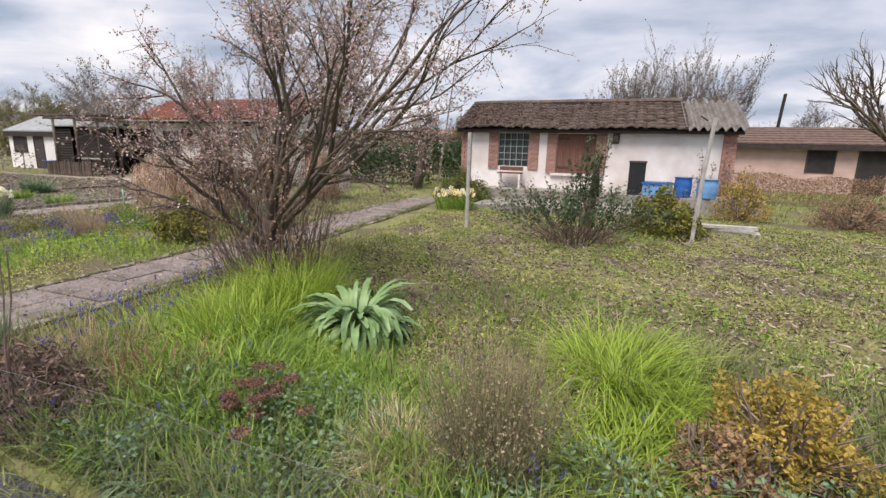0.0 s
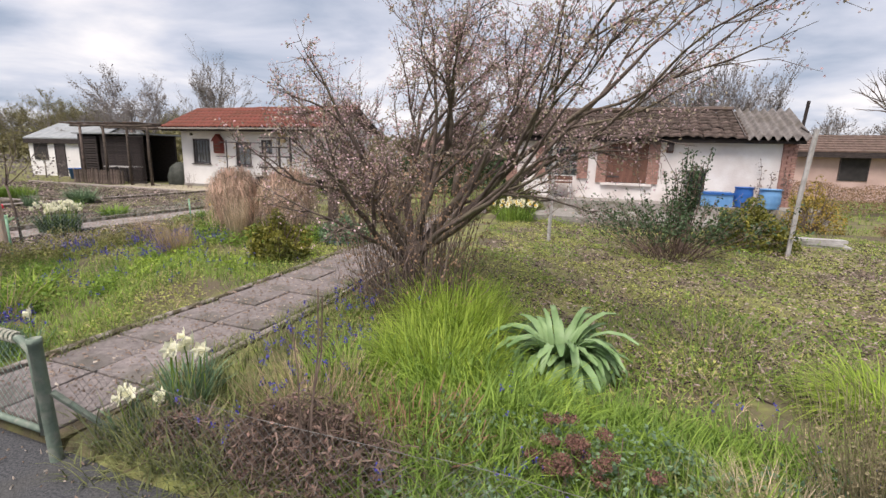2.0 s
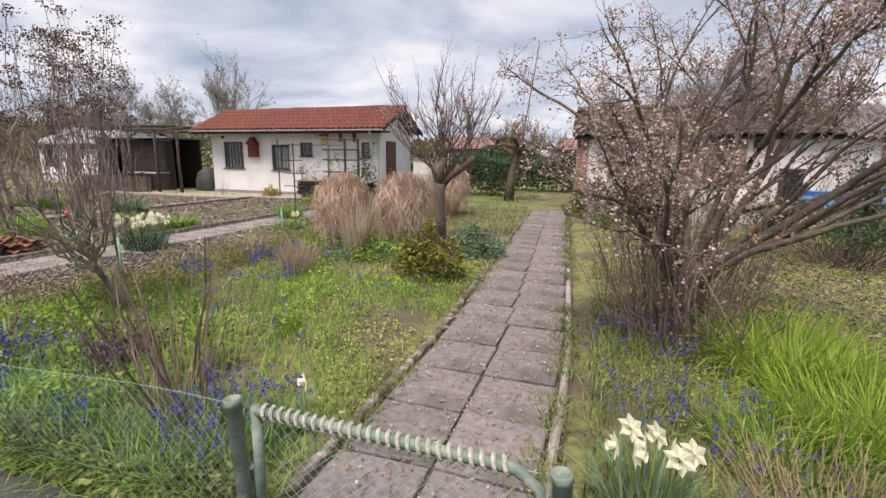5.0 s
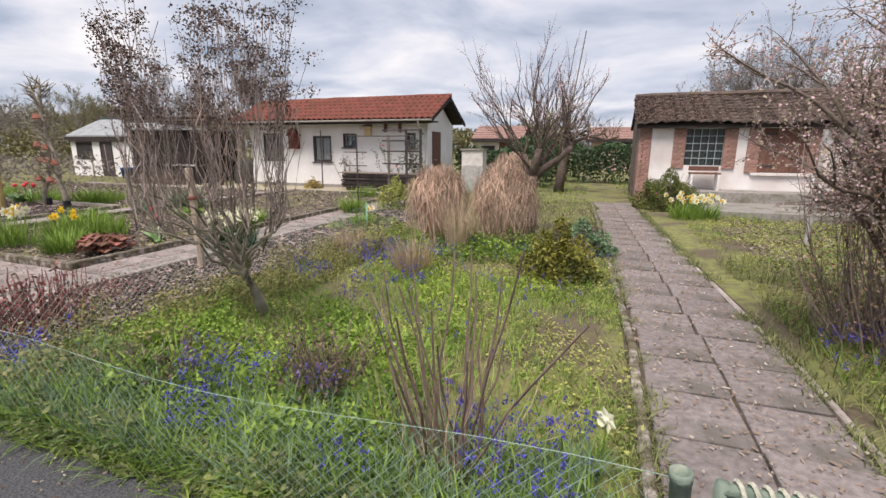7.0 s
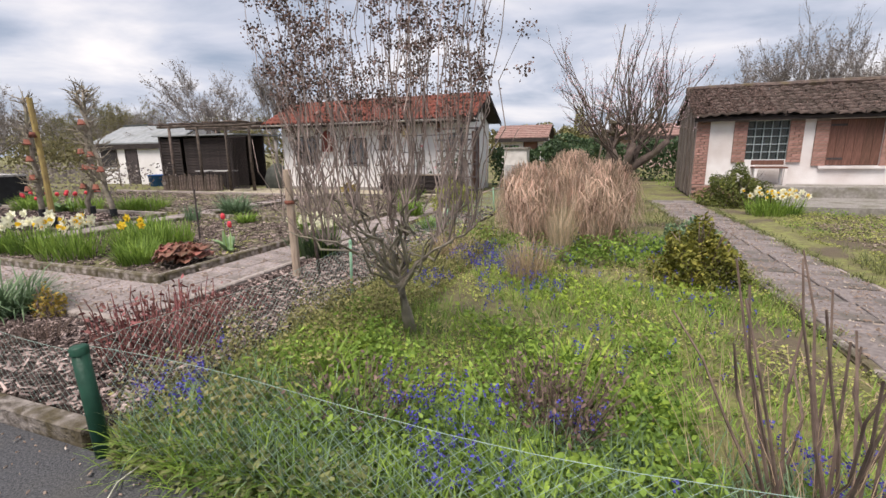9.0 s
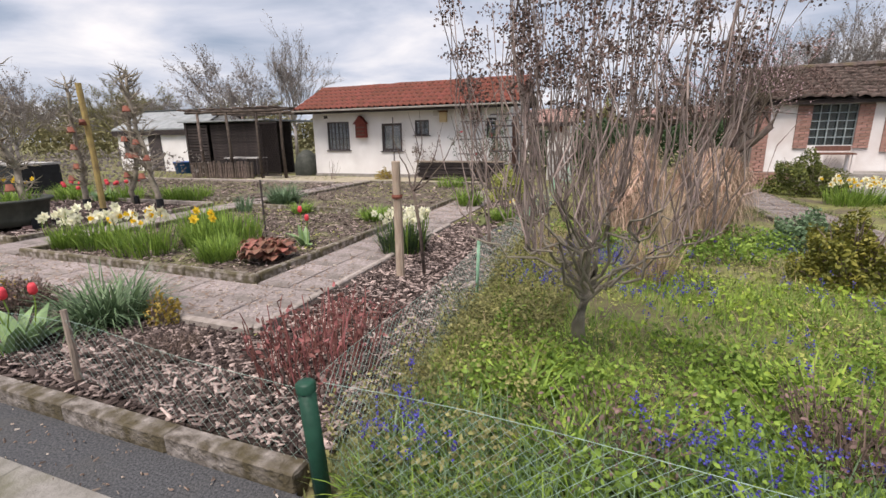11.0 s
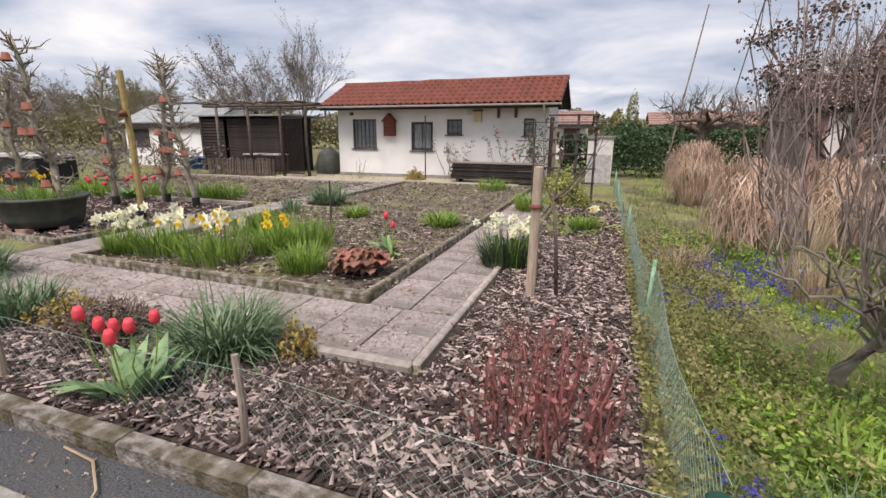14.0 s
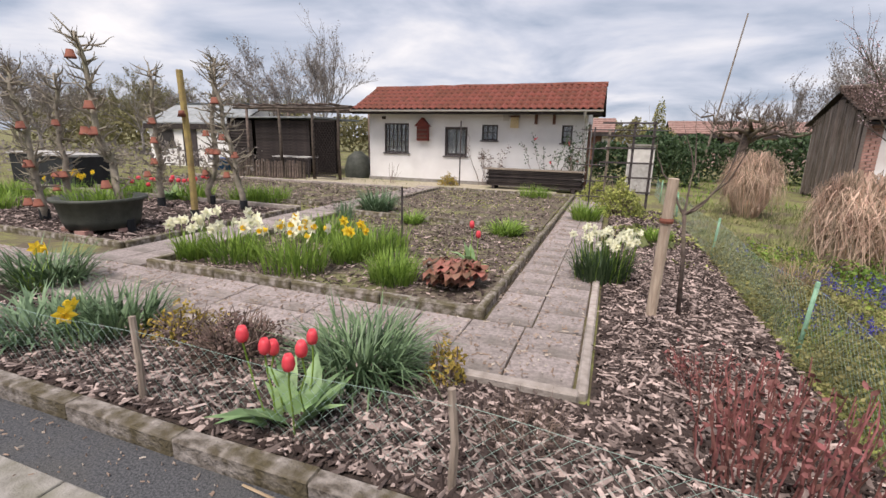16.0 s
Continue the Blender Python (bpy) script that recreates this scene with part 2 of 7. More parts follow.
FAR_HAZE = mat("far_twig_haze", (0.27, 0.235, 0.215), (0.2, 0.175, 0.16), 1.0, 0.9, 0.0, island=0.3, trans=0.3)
SEED = mat("dry_flower_head", (0.19, 0.13, 0.11), (0.10, 0.07, 0.06), 20, 0.95, 0.0, island=0.5)
SEED_RED = mat("rusty_flower_head", (0.20, 0.105, 0.08), (0.12, 0.065, 0.05), 20, 0.95, 0.0, island=0.5)
DEAD_LEAF = mat("withered_leaf", (0.23, 0.155, 0.115), (0.10, 0.07, 0.055), 14, 0.95, 0.0, island=0.7)
GRASS = mat("fresh_grass", (0.25, 0.37, 0.07), (0.15, 0.25, 0.045), 2.0, 0.6, 0.0, island=0.45, trans=0.35)
GRASS_YELLOW = mat("lime_grass", (0.35, 0.46, 0.08), (0.25, 0.36, 0.05), 2.0, 0.6, 0.0, island=0.4, trans=0.4)
GRASS_DULL = mat("dull_grass", (0.23, 0.25, 0.10), (0.15, 0.17, 0.07), 2.0, 0.75, 0.0, island=0.5, trans=0.3)
MOSS_LEAF = mat("mossy_leaf", (0.40, 0.42, 0.13), (0.26, 0.29, 0.085), 2.5, 0.8, 0.0, island=0.5, trans=0.3)
STRAW = mat("straw", (0.50, 0.385, 0.25), (0.34, 0.25, 0.16), 3.0, 0.8, 0.0, island=0.45, trans=0.2)
STRAW_PALE = mat("pale_straw", (0.62, 0.50, 0.36), (0.42, 0.33, 0.22), 3.0, 0.8, 0.0, island=0.45, trans=0.2)
PAMPAS = mat("dry_reed", (0.66, 0.50, 0.38), (0.38, 0.265, 0.195), 3.0, 0.8, 0.0, island=0.65, trans=0.2)
GLAUCOUS = mat("glaucous_leaf", (0.26, 0.38, 0.18), (0.13, 0.225, 0.085), 5.0, 0.45, 0.1, 30, island=0.4, trans=0.15)
LEAF_DARK = mat("dark_leaf", (0.07, 0.115, 0.05), (0.045, 0.08, 0.035), 4, 0.55, 0.0, island=0.5, trans=0.2)
LEAF_BLUE = mat("blue_green_leaf", (0.19, 0.28, 0.16), (0.12, 0.195, 0.105), 4, 0.6, 0.0, island=0.4, trans=0.25)
OLIVE_LEAF = mat("olive_leaf", (0.29, 0.28, 0.11), (0.18, 0.17, 0.07), 3, 0.75, 0.0, island=0.55, trans=0.25)
LEAF_CLIPPED = mat("clipped_box_leaf", (0.15, 0.17, 0.04), (0.08, 0.10, 0.025), 4, 0.55, 0.0, island=0.5, trans=0.2)
LEAF_BOX = mat("boxwood_leaf", (0.24, 0.225, 0.04), (0.125, 0.14, 0.03), 4, 0.55, 0.0, island=0.55, trans=0.2)
LEAF_LEEK = mat("deep_green_strap", (0.15, 0.225, 0.115), (0.085, 0.14, 0.07), 4, 0.5, 0.0, island=0.5, trans=0.2)
LEAF_GOLD = mat("golden_leaf", (0.42, 0.31, 0.07), (0.28, 0.22, 0.05), 4, 0.6, 0.0, island=0.5, trans=0.3)
LEAF_RUST = mat("rusty_leaf", (0.36, 0.235, 0.15), (0.22, 0.145, 0.09), 4, 0.8, 0.0, island=0.4, trans=0.2)
LEAF_COPPER = mat("copper_leaf", (0.34, 0.225, 0.125), (0.2, 0.125, 0.07), 4, 0.8, 0.0, island=0.6, trans=0.2)
LEAF_BRONZE = mat("bronze_leaf", (0.30, 0.12, 0.09), (0.17, 0.10, 0.06), 9, 0.5, 0.0, island=0.6, trans=0.15)
PETAL_WHITE = mat("cream_petal", (0.86, 0.85, 0.68), (0.78, 0.76, 0.55), 20, 0.6, 0.0, island=0.12, trans=0.3)
PETAL_YELLOW = mat("yellow_petal", (0.82, 0.60, 0.05), (0.72, 0.48, 0.03), 20, 0.6, 0.0, island=0.15, trans=0.3)
PETAL_RED = mat("red_petal", (0.82, 0.10, 0.12), (0.68, 0.06, 0.08), 14, 0.45, 0.0, island=0.15, trans=0.25)
PETAL_BLUE = mat("violet_blue_petal", (0.11, 0.095, 0.42), (0.065, 0.055, 0.28), 30, 0.6, 0.0, island=0.4, trans=0.2)
CREAM_CUT = mat("cut_wood", (0.68, 0.55, 0.33), (0.55, 0.42, 0.24), 40, 0.85, 0.1)


def glass(name, colour, rough):
    m = bpy.data.materials.new(name)
    m.use_nodes = True
    b = m.node_tree.nodes["Principled BSDF"]
    b.inputs["Base Color"].default_value = (*colour, 1)
    b.inputs["Roughness"].default_value = rough
    b.inputs["Transmission Weight"].default_value = 0.85
    b.inputs["IOR"].default_value = 1.45
    return m


PANE = glass("window_glass", (0.75, 0.8, 0.82), 0.04)
GLASS_BLOCK = glass("glass_block", (0.16, 0.21, 0.22), 0.25)
BLOCK_BAR = mat("block_joint", (0.42, 0.47, 0.47), (0.33, 0.37, 0.37), 20, 0.8, 0.2, 60)


# ---- mesh building ----
rng = np.random.default_rng(7)


class Soup:
    """Gathers triangles and makes one mesh of them."""

    def __init__(self):
        self.v, self.f, self.n = [], [], 0

    def add(self, v, f):
        v = np.asarray(v, dtype=np.float32).reshape(-1, 3)
        self.v.append(v)
        self.f.append(np.asarray(f, dtype=np.int32).reshape(-1, 3) + self.n)
        self.n += len(v)
        return self

    def mesh(self, name, material, smooth=False):
        v, f = np.concatenate(self.v), np.concatenate(self.f)
        me = bpy.data.meshes.new(name)
        me.vertices.add(len(v))
        me.vertices.foreach_set("co", v.ravel())
        me.loops.add(f.size)
        me.loops.foreach_set("vertex_index", f.ravel())
        me.polygons.add(len(f))
        me.polygons.foreach_set("loop_start", np.arange(0, f.size, 3, dtype=np.int32))
        me.update(calc_edges=True)
        me.validate()
        if smooth:
            me.shade_smooth()
        else:
            me.shade_flat()
        me.materials.append(material)
        return me

    # solids
    def box(self, x0, x1, y0, y1, z0, z1, m=None):
        v = np.array([(x, y, z) for x in (x0, x1) for y in (y0, y1) for z in (z0, z1)], dtype=float)
        if m is not None:
            v = v @ np.array(m.to_3x3()).T + np.array(m.translation)
        f = [(0, 1, 3), (0, 3, 2), (4, 6, 7), (4, 7, 5), (0, 4, 5), (0, 5, 1), (2, 3, 7), (2, 7, 6), (0, 2, 6), (0, 6, 4), (1, 5, 7), (1, 7, 3)]
        return self.add(v, f)

    def tube(self, pts, radii, sides=5, cap=True):
        pts = np.asarray(pts, dtype=float)
        k = len(pts)
        radii = np.broadcast_to(np.asarray(radii, dtype=float), (k,))
        d = np.gradient(pts, axis=0)
        d /= np.linalg.norm(d, axis=1, keepdims=True) + 1e-9
        ref = np.where(np.abs(d[:, 2:3]) > 0.9, [[1.0, 0, 0]], [[0, 0, 1.0]])
        a = np.cross(d, ref)
        a /= np.linalg.norm(a, axis=1, keepdims=True) + 1e-9
        b = np.cross(d, a)
        th = np.arange(sides) * 2 * np.pi / sides
        ring = pts[:, None] + radii[:, None, None] * (np.cos(th)[None, :, None] * a[:, None] + np.sin(th)[None, :, None] * b[:, None])
        i = np.arange(k - 1)[:, None] * sides + np.arange(sides)[None]
        j = np.arange(k - 1)[:, None] * sides + (np.arange(sides)[None] + 1) % sides
        f = np.concatenate([np.stack([i, j, j + sides], -1).reshape(-1, 3), np.stack([i, j + sides, i + sides], -1).reshape(-1, 3)])
        if cap:
            e = (k - 1) * sides
            f = np.concatenate([f, [(0, s + 1, s) for s in range(1, sides - 1)], [(e, e + s, e + s + 1) for s in range(1, sides - 1)]])
        return self.add(ring.reshape(-1, 3), f)

    def lathe(self, profile, sides=16, at=(0, 0, 0)):
        th = np.arange(sides) * 2 * np.pi / sides
        v = [(at[0] + r * math.cos(t), at[1] + r * math.sin(t), at[2] + z) for r, z in profile for t in th]
        f = []
        for k in range(len(profile) - 1):
            for s in range(sides):
                a, b = k * sides + s, k * sides + (s + 1) % sides
                f += [(a, b, b + sides), (a, b + sides, a + sides)]
        return self.add(v, f)

    # leaves, in numbers
    def blades(self, roots, heading, length, width, lean, droop):
        """Tapered blades of grass: each leans by lean and droops at its end."""
        roots = np.asarray(roots, dtype=float)
        n = len(roots)
        heading, length, width, lean, droop = [np.broadcast_to(np.asarray(a, dtype=float), (n,)) for a in (heading, length, width, lean, droop)]
        h = np.stack([np.cos(heading), np.sin(heading), np.zeros(n)], -1)
        side = np.stack([-np.sin(heading), np.cos(heading), np.zeros(n)], -1)
        up = np.array([0, 0, 1.0])
        p, rows = roots.copy(), []
        for k, w in enumerate((0.8, 1.0, 0.75)):
            rows += [p - side * (width * w / 2)[:, None], p + side * (width * w / 2)[:, None]]
            ang = lean + droop * (k + 0.5) / 3
            p = p + (h * np.sin(ang)[:, None] + up * np.cos(ang)[:, None]) * (length / 3)[:, None]
        rows.append(p)
        v = np.stack(rows, 1)
        f = np.array([(0, 1, 3), (0, 3, 2), (2, 3, 5), (2, 5, 4), (4, 5, 6)])
        return self.add(v.reshape(-1, 3), (np.arange(n)[:, None, None] * 7 + f[None]).reshape(-1, 3))

    def leaves(self, centres, size, flat=0.0, long=1.6):
        """Small folded leaves in all directions."""
        c = np.asarray(centres, dtype=float)
        n = len(c)
        size = np.broadcast_to(np.asarray(size, dtype=float), (n,))[:, None]
        a = rng.normal(size=(n, 3))
        a[:, 2] *= 1 - flat
        a /= np.linalg.norm(a, axis=1, keepdims=True)
        b = np.cross(a, rng.normal(size=(n, 3)) * (1 - flat) + np.array([0, 0, 1.0]) * flat * 2)
        b /= np.linalg.norm(b, axis=1, keepdims=True) + 1e-9
        up = np.cross(a, b)
        if size.mean() > 0.019:
            w1, w2, cup = size * 0.36, size * 0.3, up * size * 0.14
            v = np.stack([c - a * size * long / 2, c - a * size * long * 0.2 - b * w1 + cup, c - a * size * long * 0.2 + b * w1 + cup,
                          c + a * size * long * 0.2 - b * w2 + cup, c + a * size * long * 0.2 + b * w2 + cup, c + a * size * long / 2 - cup], 1)
            f = np.array([(0, 2, 1), (1, 2, 4), (1, 4, 3), (3, 4, 5)])
            return self.add(v.reshape(-1, 3), (np.arange(n)[:, None, None] * 6 + f[None]).reshape(-1, 3))
        v = np.stack([c - a * size * long / 2, c - b * size * 0.5 + up * size * 0.15, c + a * size * long / 2, c + b * size * 0.5 + up * size * 0.15], 1)
        f = np.array([(0, 1, 2), (0, 2, 3)])
        return self.add(v.reshape(-1, 3), (np.arange(n)[:, None, None] * 4 + f[None]).reshape(-1, 3))


def thing(name, at, label, category, group="", kind=""):
    ob = new(name)
    ob.empty_display_size = 0.1
    ob.location = at
    return tagged(ob, label, category, group, kind)


def part(name, soup, material, parent=None, label="", smooth=False):
    ob = new(name, soup.mesh(name, material, smooth))
    if parent is not None:
        ob.parent = parent
    if label:
        ob["label"] = label
    return ob


def piece(name, me, parent, m):
    ob = new(name, me)
    ob.parent = parent
    ob.matrix_basis = m
    return ob


def bevel_mesh(name, sx, sy, sz, b, material, wobble=0.0):
    """A block with rounded edges, its base at z = 0."""
    bm = bmesh.new()
    bmesh.ops.create_cube(bm, size=1.0)
    for v in bm.verts:
        v.co = Vector((v.co.x * sx, v.co.y * sy, (v.co.z + 0.5) * sz))
    bmesh.ops.bevel(bm, geom=[e for e in bm.edges if max(v.co.z for v in e.verts) > sz * 0.5], offset=b, segments=1, affect="EDGES")
    for v in bm.verts:
        v.co += Vector([random.uniform(-wobble, wobble) for _ in range(3)])
    me = bpy.data.meshes.new(name)
    bm.to_mesh(me)
    bm.free()
    me.materials.append(material)
    return me


def solid(name, boxes, material, label="", category="", kind="", at=(0, 0, 0), parent=None):
    s = Soup()
    for b in boxes:
        s.box(*b)
    ob = part(name, s, material, parent)
    ob.location = at
    return tagged(ob, label, category, "", kind)


def disc(n, r):
    a, q = rng.uniform(0, 2 * np.pi, n), r * np.sqrt(rng.uniform(0, 1, n))
    return np.stack([q * np.cos(a), q * np.sin(a), np.zeros(n)], -1)


def patch(x, y, s=1.0, k=0.0):
    """A smooth uneven field between 0 and 1."""
    x, y = x * s + k, y * s - k
    return 0.5 + 0.17 * (np.sin(1.7 * x + 1.3 * np.sin(0.9 * y)) + np.sin(2.1 * y + 1.1 * np.sin(1.3 * x + 2)) + np.sin(3.7 * x + 2.9 * y))


def bend(p0, p1, sag=0.0, k=6, wobble=0.0):
    t = np.linspace(0, 1, k)[:, None]
    p = np.asarray(p0, float) * (1 - t) + np.asarray(p1, float) * t
    p[:, 2] -= (4 * sag * t * (1 - t))[:, 0]
    if wobble:
        p[1:-1] += rng.normal(size=(k - 2, 3)) * wobble
    return p


def grow(soup, p, d, length, radius, depth, tips, split=(2, 4), spread=0.6, rise=0.15, shrink=0.68, sides=5, wander=0.12):
    """A limb and the limbs that it bears; tips gathers the thin ends."""
    k = 5 if depth > 1 else 4
    pts, q, way = [p], np.array(p, float), np.array(d, float)
    for _ in range(k - 1):
        way = way + rng.normal(size=3) * wander + np.array([0, 0, rise * 0.25])
        way /= np.linalg.norm(way)
        q = q + way * length / (k - 1)
        pts.append(q)
    soup.tube(pts, np.linspace(radius, radius * (0.62 if depth else 0.3), k), max(3, sides), cap=False)
    pts = np.array(pts)
    if depth <= 1:
        tips.append(pts)
    if depth == 0:
        return
    for c in range(rng.integers(split[0], split[1] + 1)):
        at = 1.0 if c == 0 else rng.uniform(0.35, 0.95)
        i = min(int(at * (k - 1)), k - 2)
        start = pts[i] + (pts[i + 1] - pts[i]) * (at * (k - 1) - i)
        side = rng.normal(size=3)
        side -= way * side.dot(way)
        side /= np.linalg.norm(side) + 1e-9
        turn = spread * rng.uniform(0.5, 1.2) * (0.5 if c == 0 else 1)
        nd = way * math.cos(turn) + side * math.sin(turn) + np.array([0, 0, rise])
        nd /= np.linalg.norm(nd)
        grow(soup, start, nd, length * shrink * rng.uniform(0.75, 1.2), radius * 0.6, depth - 1, tips, split, spread, rise, shrink, sides - 1, wander)


def along(tips, n, jitter):
    """Places scattered along the thin ends."""
    seg = rng.integers(0, len(tips), n)
    t = rng.uniform(0, 1, n)
    out_ = np.empty((n, 3))
    for i in range(n):
        pts = tips[seg[i]]
        u = t[i] * (len(pts) - 1)
        j = min(int(u), len(pts) - 2)
        out_[i] = pts[j] + (pts[j + 1] - pts[j]) * (u - j)
    return out_ + rng.normal(size=(n, 3)) * jitter


# ---- large structure: ground, lane, beds ----
def sheet(name, xs, ys, height, material):
    s = Soup()
    gx, gy = np.meshgrid(xs, ys)
    v = np.stack([gx, gy, height(gx, gy)], -1).reshape(-1, 3)
    nx = len(xs)
    i = (np.arange(len(ys) - 1)[:, None] * nx + np.arange(nx - 1)[None]).ravel()
    f = np.concatenate([np.stack([i, i + 1, i + nx + 1], -1), np.stack([i, i + nx + 1, i + nx], -1)])
    s.add(v, f)
    return part(name, s, material, smooth=True)


LANE_Z = -0.055


def path_x(y):
    """Middle of the garden path, which bends gently away behind the gate."""
    return -3.94 - 0.062 * np.maximum(0.0, np.asarray(y, dtype=float) - 5.6)


def ribbon(soup, half, y0, y1, z0, z1):
    """A strip of the garden path's bend, with thickness."""
    ys = np.linspace(y0, y1, 16)
    c = path_x(ys)
    v = np.concatenate([np.stack([c + q * half, ys, np.full(16, z)], -1) for q, z in ((-1, z1), (1, z1), (-1, z0), (1, z0))])
    f = []
    for k in range(15):
        for a, b in ((0, 16), (32, 0), (16, 48)):
            f += [(a + k, b + k, b + k + 1), (a + k, b + k + 1, a + k + 1)]
    return soup.add(v, f)


def ground_height(x, y):
    edge = np.where(x < -8.35, 3.52, 3.38 + 0.03 * np.sin(x * 3.1) * np.sin(x * 1.3))
    garden = np.clip((y - edge) / 0.06, 0, 1)
    east = ((x > -8.2) & (y < 14.5)).astype(float) * np.clip((y - 3.4) / 1.5, 0, 1)
    path = np.exp(-((x - path_x(y)) / 0.75) ** 4)
    return -0.1 + 0.1 * garden + east * (0.09 * (patch(x, y, 1.3) - 0.35)) * (1 - path) - 0.012 * garden


fine_x = np.concatenate([[-3000, -400, -100, -50], np.arange(-30, 14, 0.22), [20, 50, 100, 400, 3000]])
fine_y = np.concatenate([[-3000, -400, -100, -30, -8, 0, 2], [3.2], np.arange(3.26, 3.7, 0.04), np.arange(3.8, 18, 0.2), [24, 40, 100, 400, 3000]])
tagged(sheet("ground", fine_x, fine_y, ground_height, GROUND), "mossy garden ground with bare earth patches", "ground", "", "structure")

lane_x, lane_y = np.arange(-40, 24.1, 0.5), np.array([-3.0, 0.0, 2.0, 3.0, 3.18, 3.42])
lane = sheet("road", lane_x, lane_y, lambda x, y: LANE_Z + 0.0 * x, ASPHALT)
tagged(lane, "dark asphalt garden lane strewn with dry bits", "road", "", "structure")
kerb_gap = solid("road_edge", [(-17.0, -8.45, 3.415, 3.44, -0.12, LANE_Z - 0.004)], ASPHALT, "dark asphalt strip beside the mossy kerb", "road", "structure")

SAND_AREA = solid("yard", [(-20.0, -11.2, 14.95, 16.9, -0.05, 0.012)], SAND, "pale sandy yard before the white hut", "yard", "structure")
tagged(solid("bed_soil_front", [(-14.42, -10.7, 5.64, 9.68, -0.1, 0.004)], BED), "crumbly brown soil of the planted bed", "soil", "", "structure")
solid("bed_soil_back", [(-14.5, -10.75, 9.78, 14.9, -0.1, 0.012)], BED, "dug brown soil of the rear bed", "soil", "structure")
solid("bed_soil_west", [(-24.0, -15.65, 10.5, 14.4, -0.1, 0.010)], BED, "dug brown soil of the western bed", "soil", "structure")
solid("mulch_bed", [(-17.0, -8.42, 3.57, 4.56, -0.1, 0.006), (-9.70, -8.42, 4.56, 13.0, -0.1, 0.005)], MULCH, "dark soil under bark mulch", "mulch", "structure")
solid("mulch_bed_west", [(-22.0, -15.66, 6.14, 9.7, -0.1, 0.006)], MULCH, "dark soil under bark mulch by the espaliers", "mulch", "structure")
solid("path_bed", [(-22.0, -9.76, 4.62, 5.56, -0.1, -0.004), (-10.62, -9.78, 5.56, 15.0, -0.1, -0.003), (-15.55, -14.55, 5.56, 15.0, -0.1, -0.0035)], SOIL, "dark earth in the joints of the paths", "soil", "structure")
tagged(part("path_bed_gate", ribbon(Soup(), 0.57, 3.42, 15.6, -0.1, 0.003), SOIL), "dark earth under the garden path", "soil", "", "structure")

# chips of bark lying on the mulch
def chips(name, n, x0, x1, y0, y1, z, label, size=(0.035, 0.012), material=CHIP):
    s = Soup()
    x, y = rng.uniform(x0, x1, n), rng.uniform(y0, y1, n)
    a, tilt = rng.uniform(0, np.pi, n), rng.normal(0, 0.25, n)
    ln, wd = size[0] * rng.lognormal(0, 0.5, n), size[1] * rng.lognormal(0, 0.35, n)
    ux = np.stack([np.cos(a) * np.cos(tilt), np.sin(a) * np.cos(tilt), np.sin(tilt)], -1) * ln[:, None]
    uy = np.stack([-np.sin(a), np.cos(a), rng.normal(0, 0.3, n)], -1) * wd[:, None]
    up = np.array([0, 0, 1.0]) * (0.006 + 0.004 * rng.random(n))[:, None]
    c = np.stack([x, y, z + 0.004 + 0.022 * rng.random(n)], -1)
    v = np.stack([c - ux - uy, c + ux - uy * 0.6, c + ux + uy * 0.6, c - ux + uy, c - ux * 0.9 + up, c + ux * 0.9 + up], 1)
    f = np.array([(0, 1, 5), (0, 5, 4), (3, 4, 5), (3, 5, 2), (0, 4, 3), (1, 2, 5)])
    s.add(v.reshape(-1, 3), (np.arange(n)[:, None, None] * 6 + f[None]).reshape(-1, 3))
    ob = part(name, s, material)
    return tagged(ob, label, "bark chips", "", "stuff")


chips("bark_chips", 15000, -14.5, -8.42, 3.59, 4.5, 0.006, "loose brown bark chips along the lane kerb", (0.03, 0.0105))
chips("bark_chips", 14000, -9.66, -8.42, 4.5, 9.0, 0.005, "loose brown bark chips beside the slab path", (0.03, 0.0105))
chips("bark_chips", 3500, -9.66, -8.42, 9.0, 13.0, 0.005, "loose brown bark chips beside the slab path")
chips("bark_chips", 6000, -22.0, -15.7, 6.2, 9.6, 0.006, "loose bark chips under the espalier trees")
chips("dry_litter", 5000, -14.4, -10.75, 5.7, 9.6, 0.004, "dry leaf litter on the planted bed", (0.02, 0.008))
chips("soil_crumbs", 5500, -24.0, -10.8, 9.9, 14.8, 0.012, "crumbs and dry stalks on dug soil", (0.03, 0.012))
chips("road_litter", 2600, -17.0, 3.0, 2.6, 3.4, LANE_Z - 0.006, "pale dry bits scattered on the asphalt", (0.006, 0.0035), LITTER)
for y in range(4, 15):
    chips("path_litter", 270, float(path_x(y + 0.5)) - 0.46, float(path_x(y + 0.5)) + 0.46, y - 0.4, y + 0.6, 0.026, "pale petals and bits on the slabs", (0.008, 0.005), LITTER)
chips("path_litter", 2200, -22, -9.8, 4.64, 5.5, 0.012, "dry bits on the pink slabs", (0.012, 0.006), LITTER)
chips("path_litter", 900, -10.6, -9.8, 5.5, 14.0, 0.012, "dry bits on the pink slabs", (0.012, 0.006), LITTER)
chips("meadow_litter", 22000, -2.8, 8, 5.2, 13.0, 0.018, "dry twigs and dead leaves on the meadow", (0.014, 0.006))
chips("meadow_litter", 9000, -2.8, 8, 5.2, 12.0, 0.02, "pale dead leaves and bits on the meadow", (0.010, 0.006), LITTER)


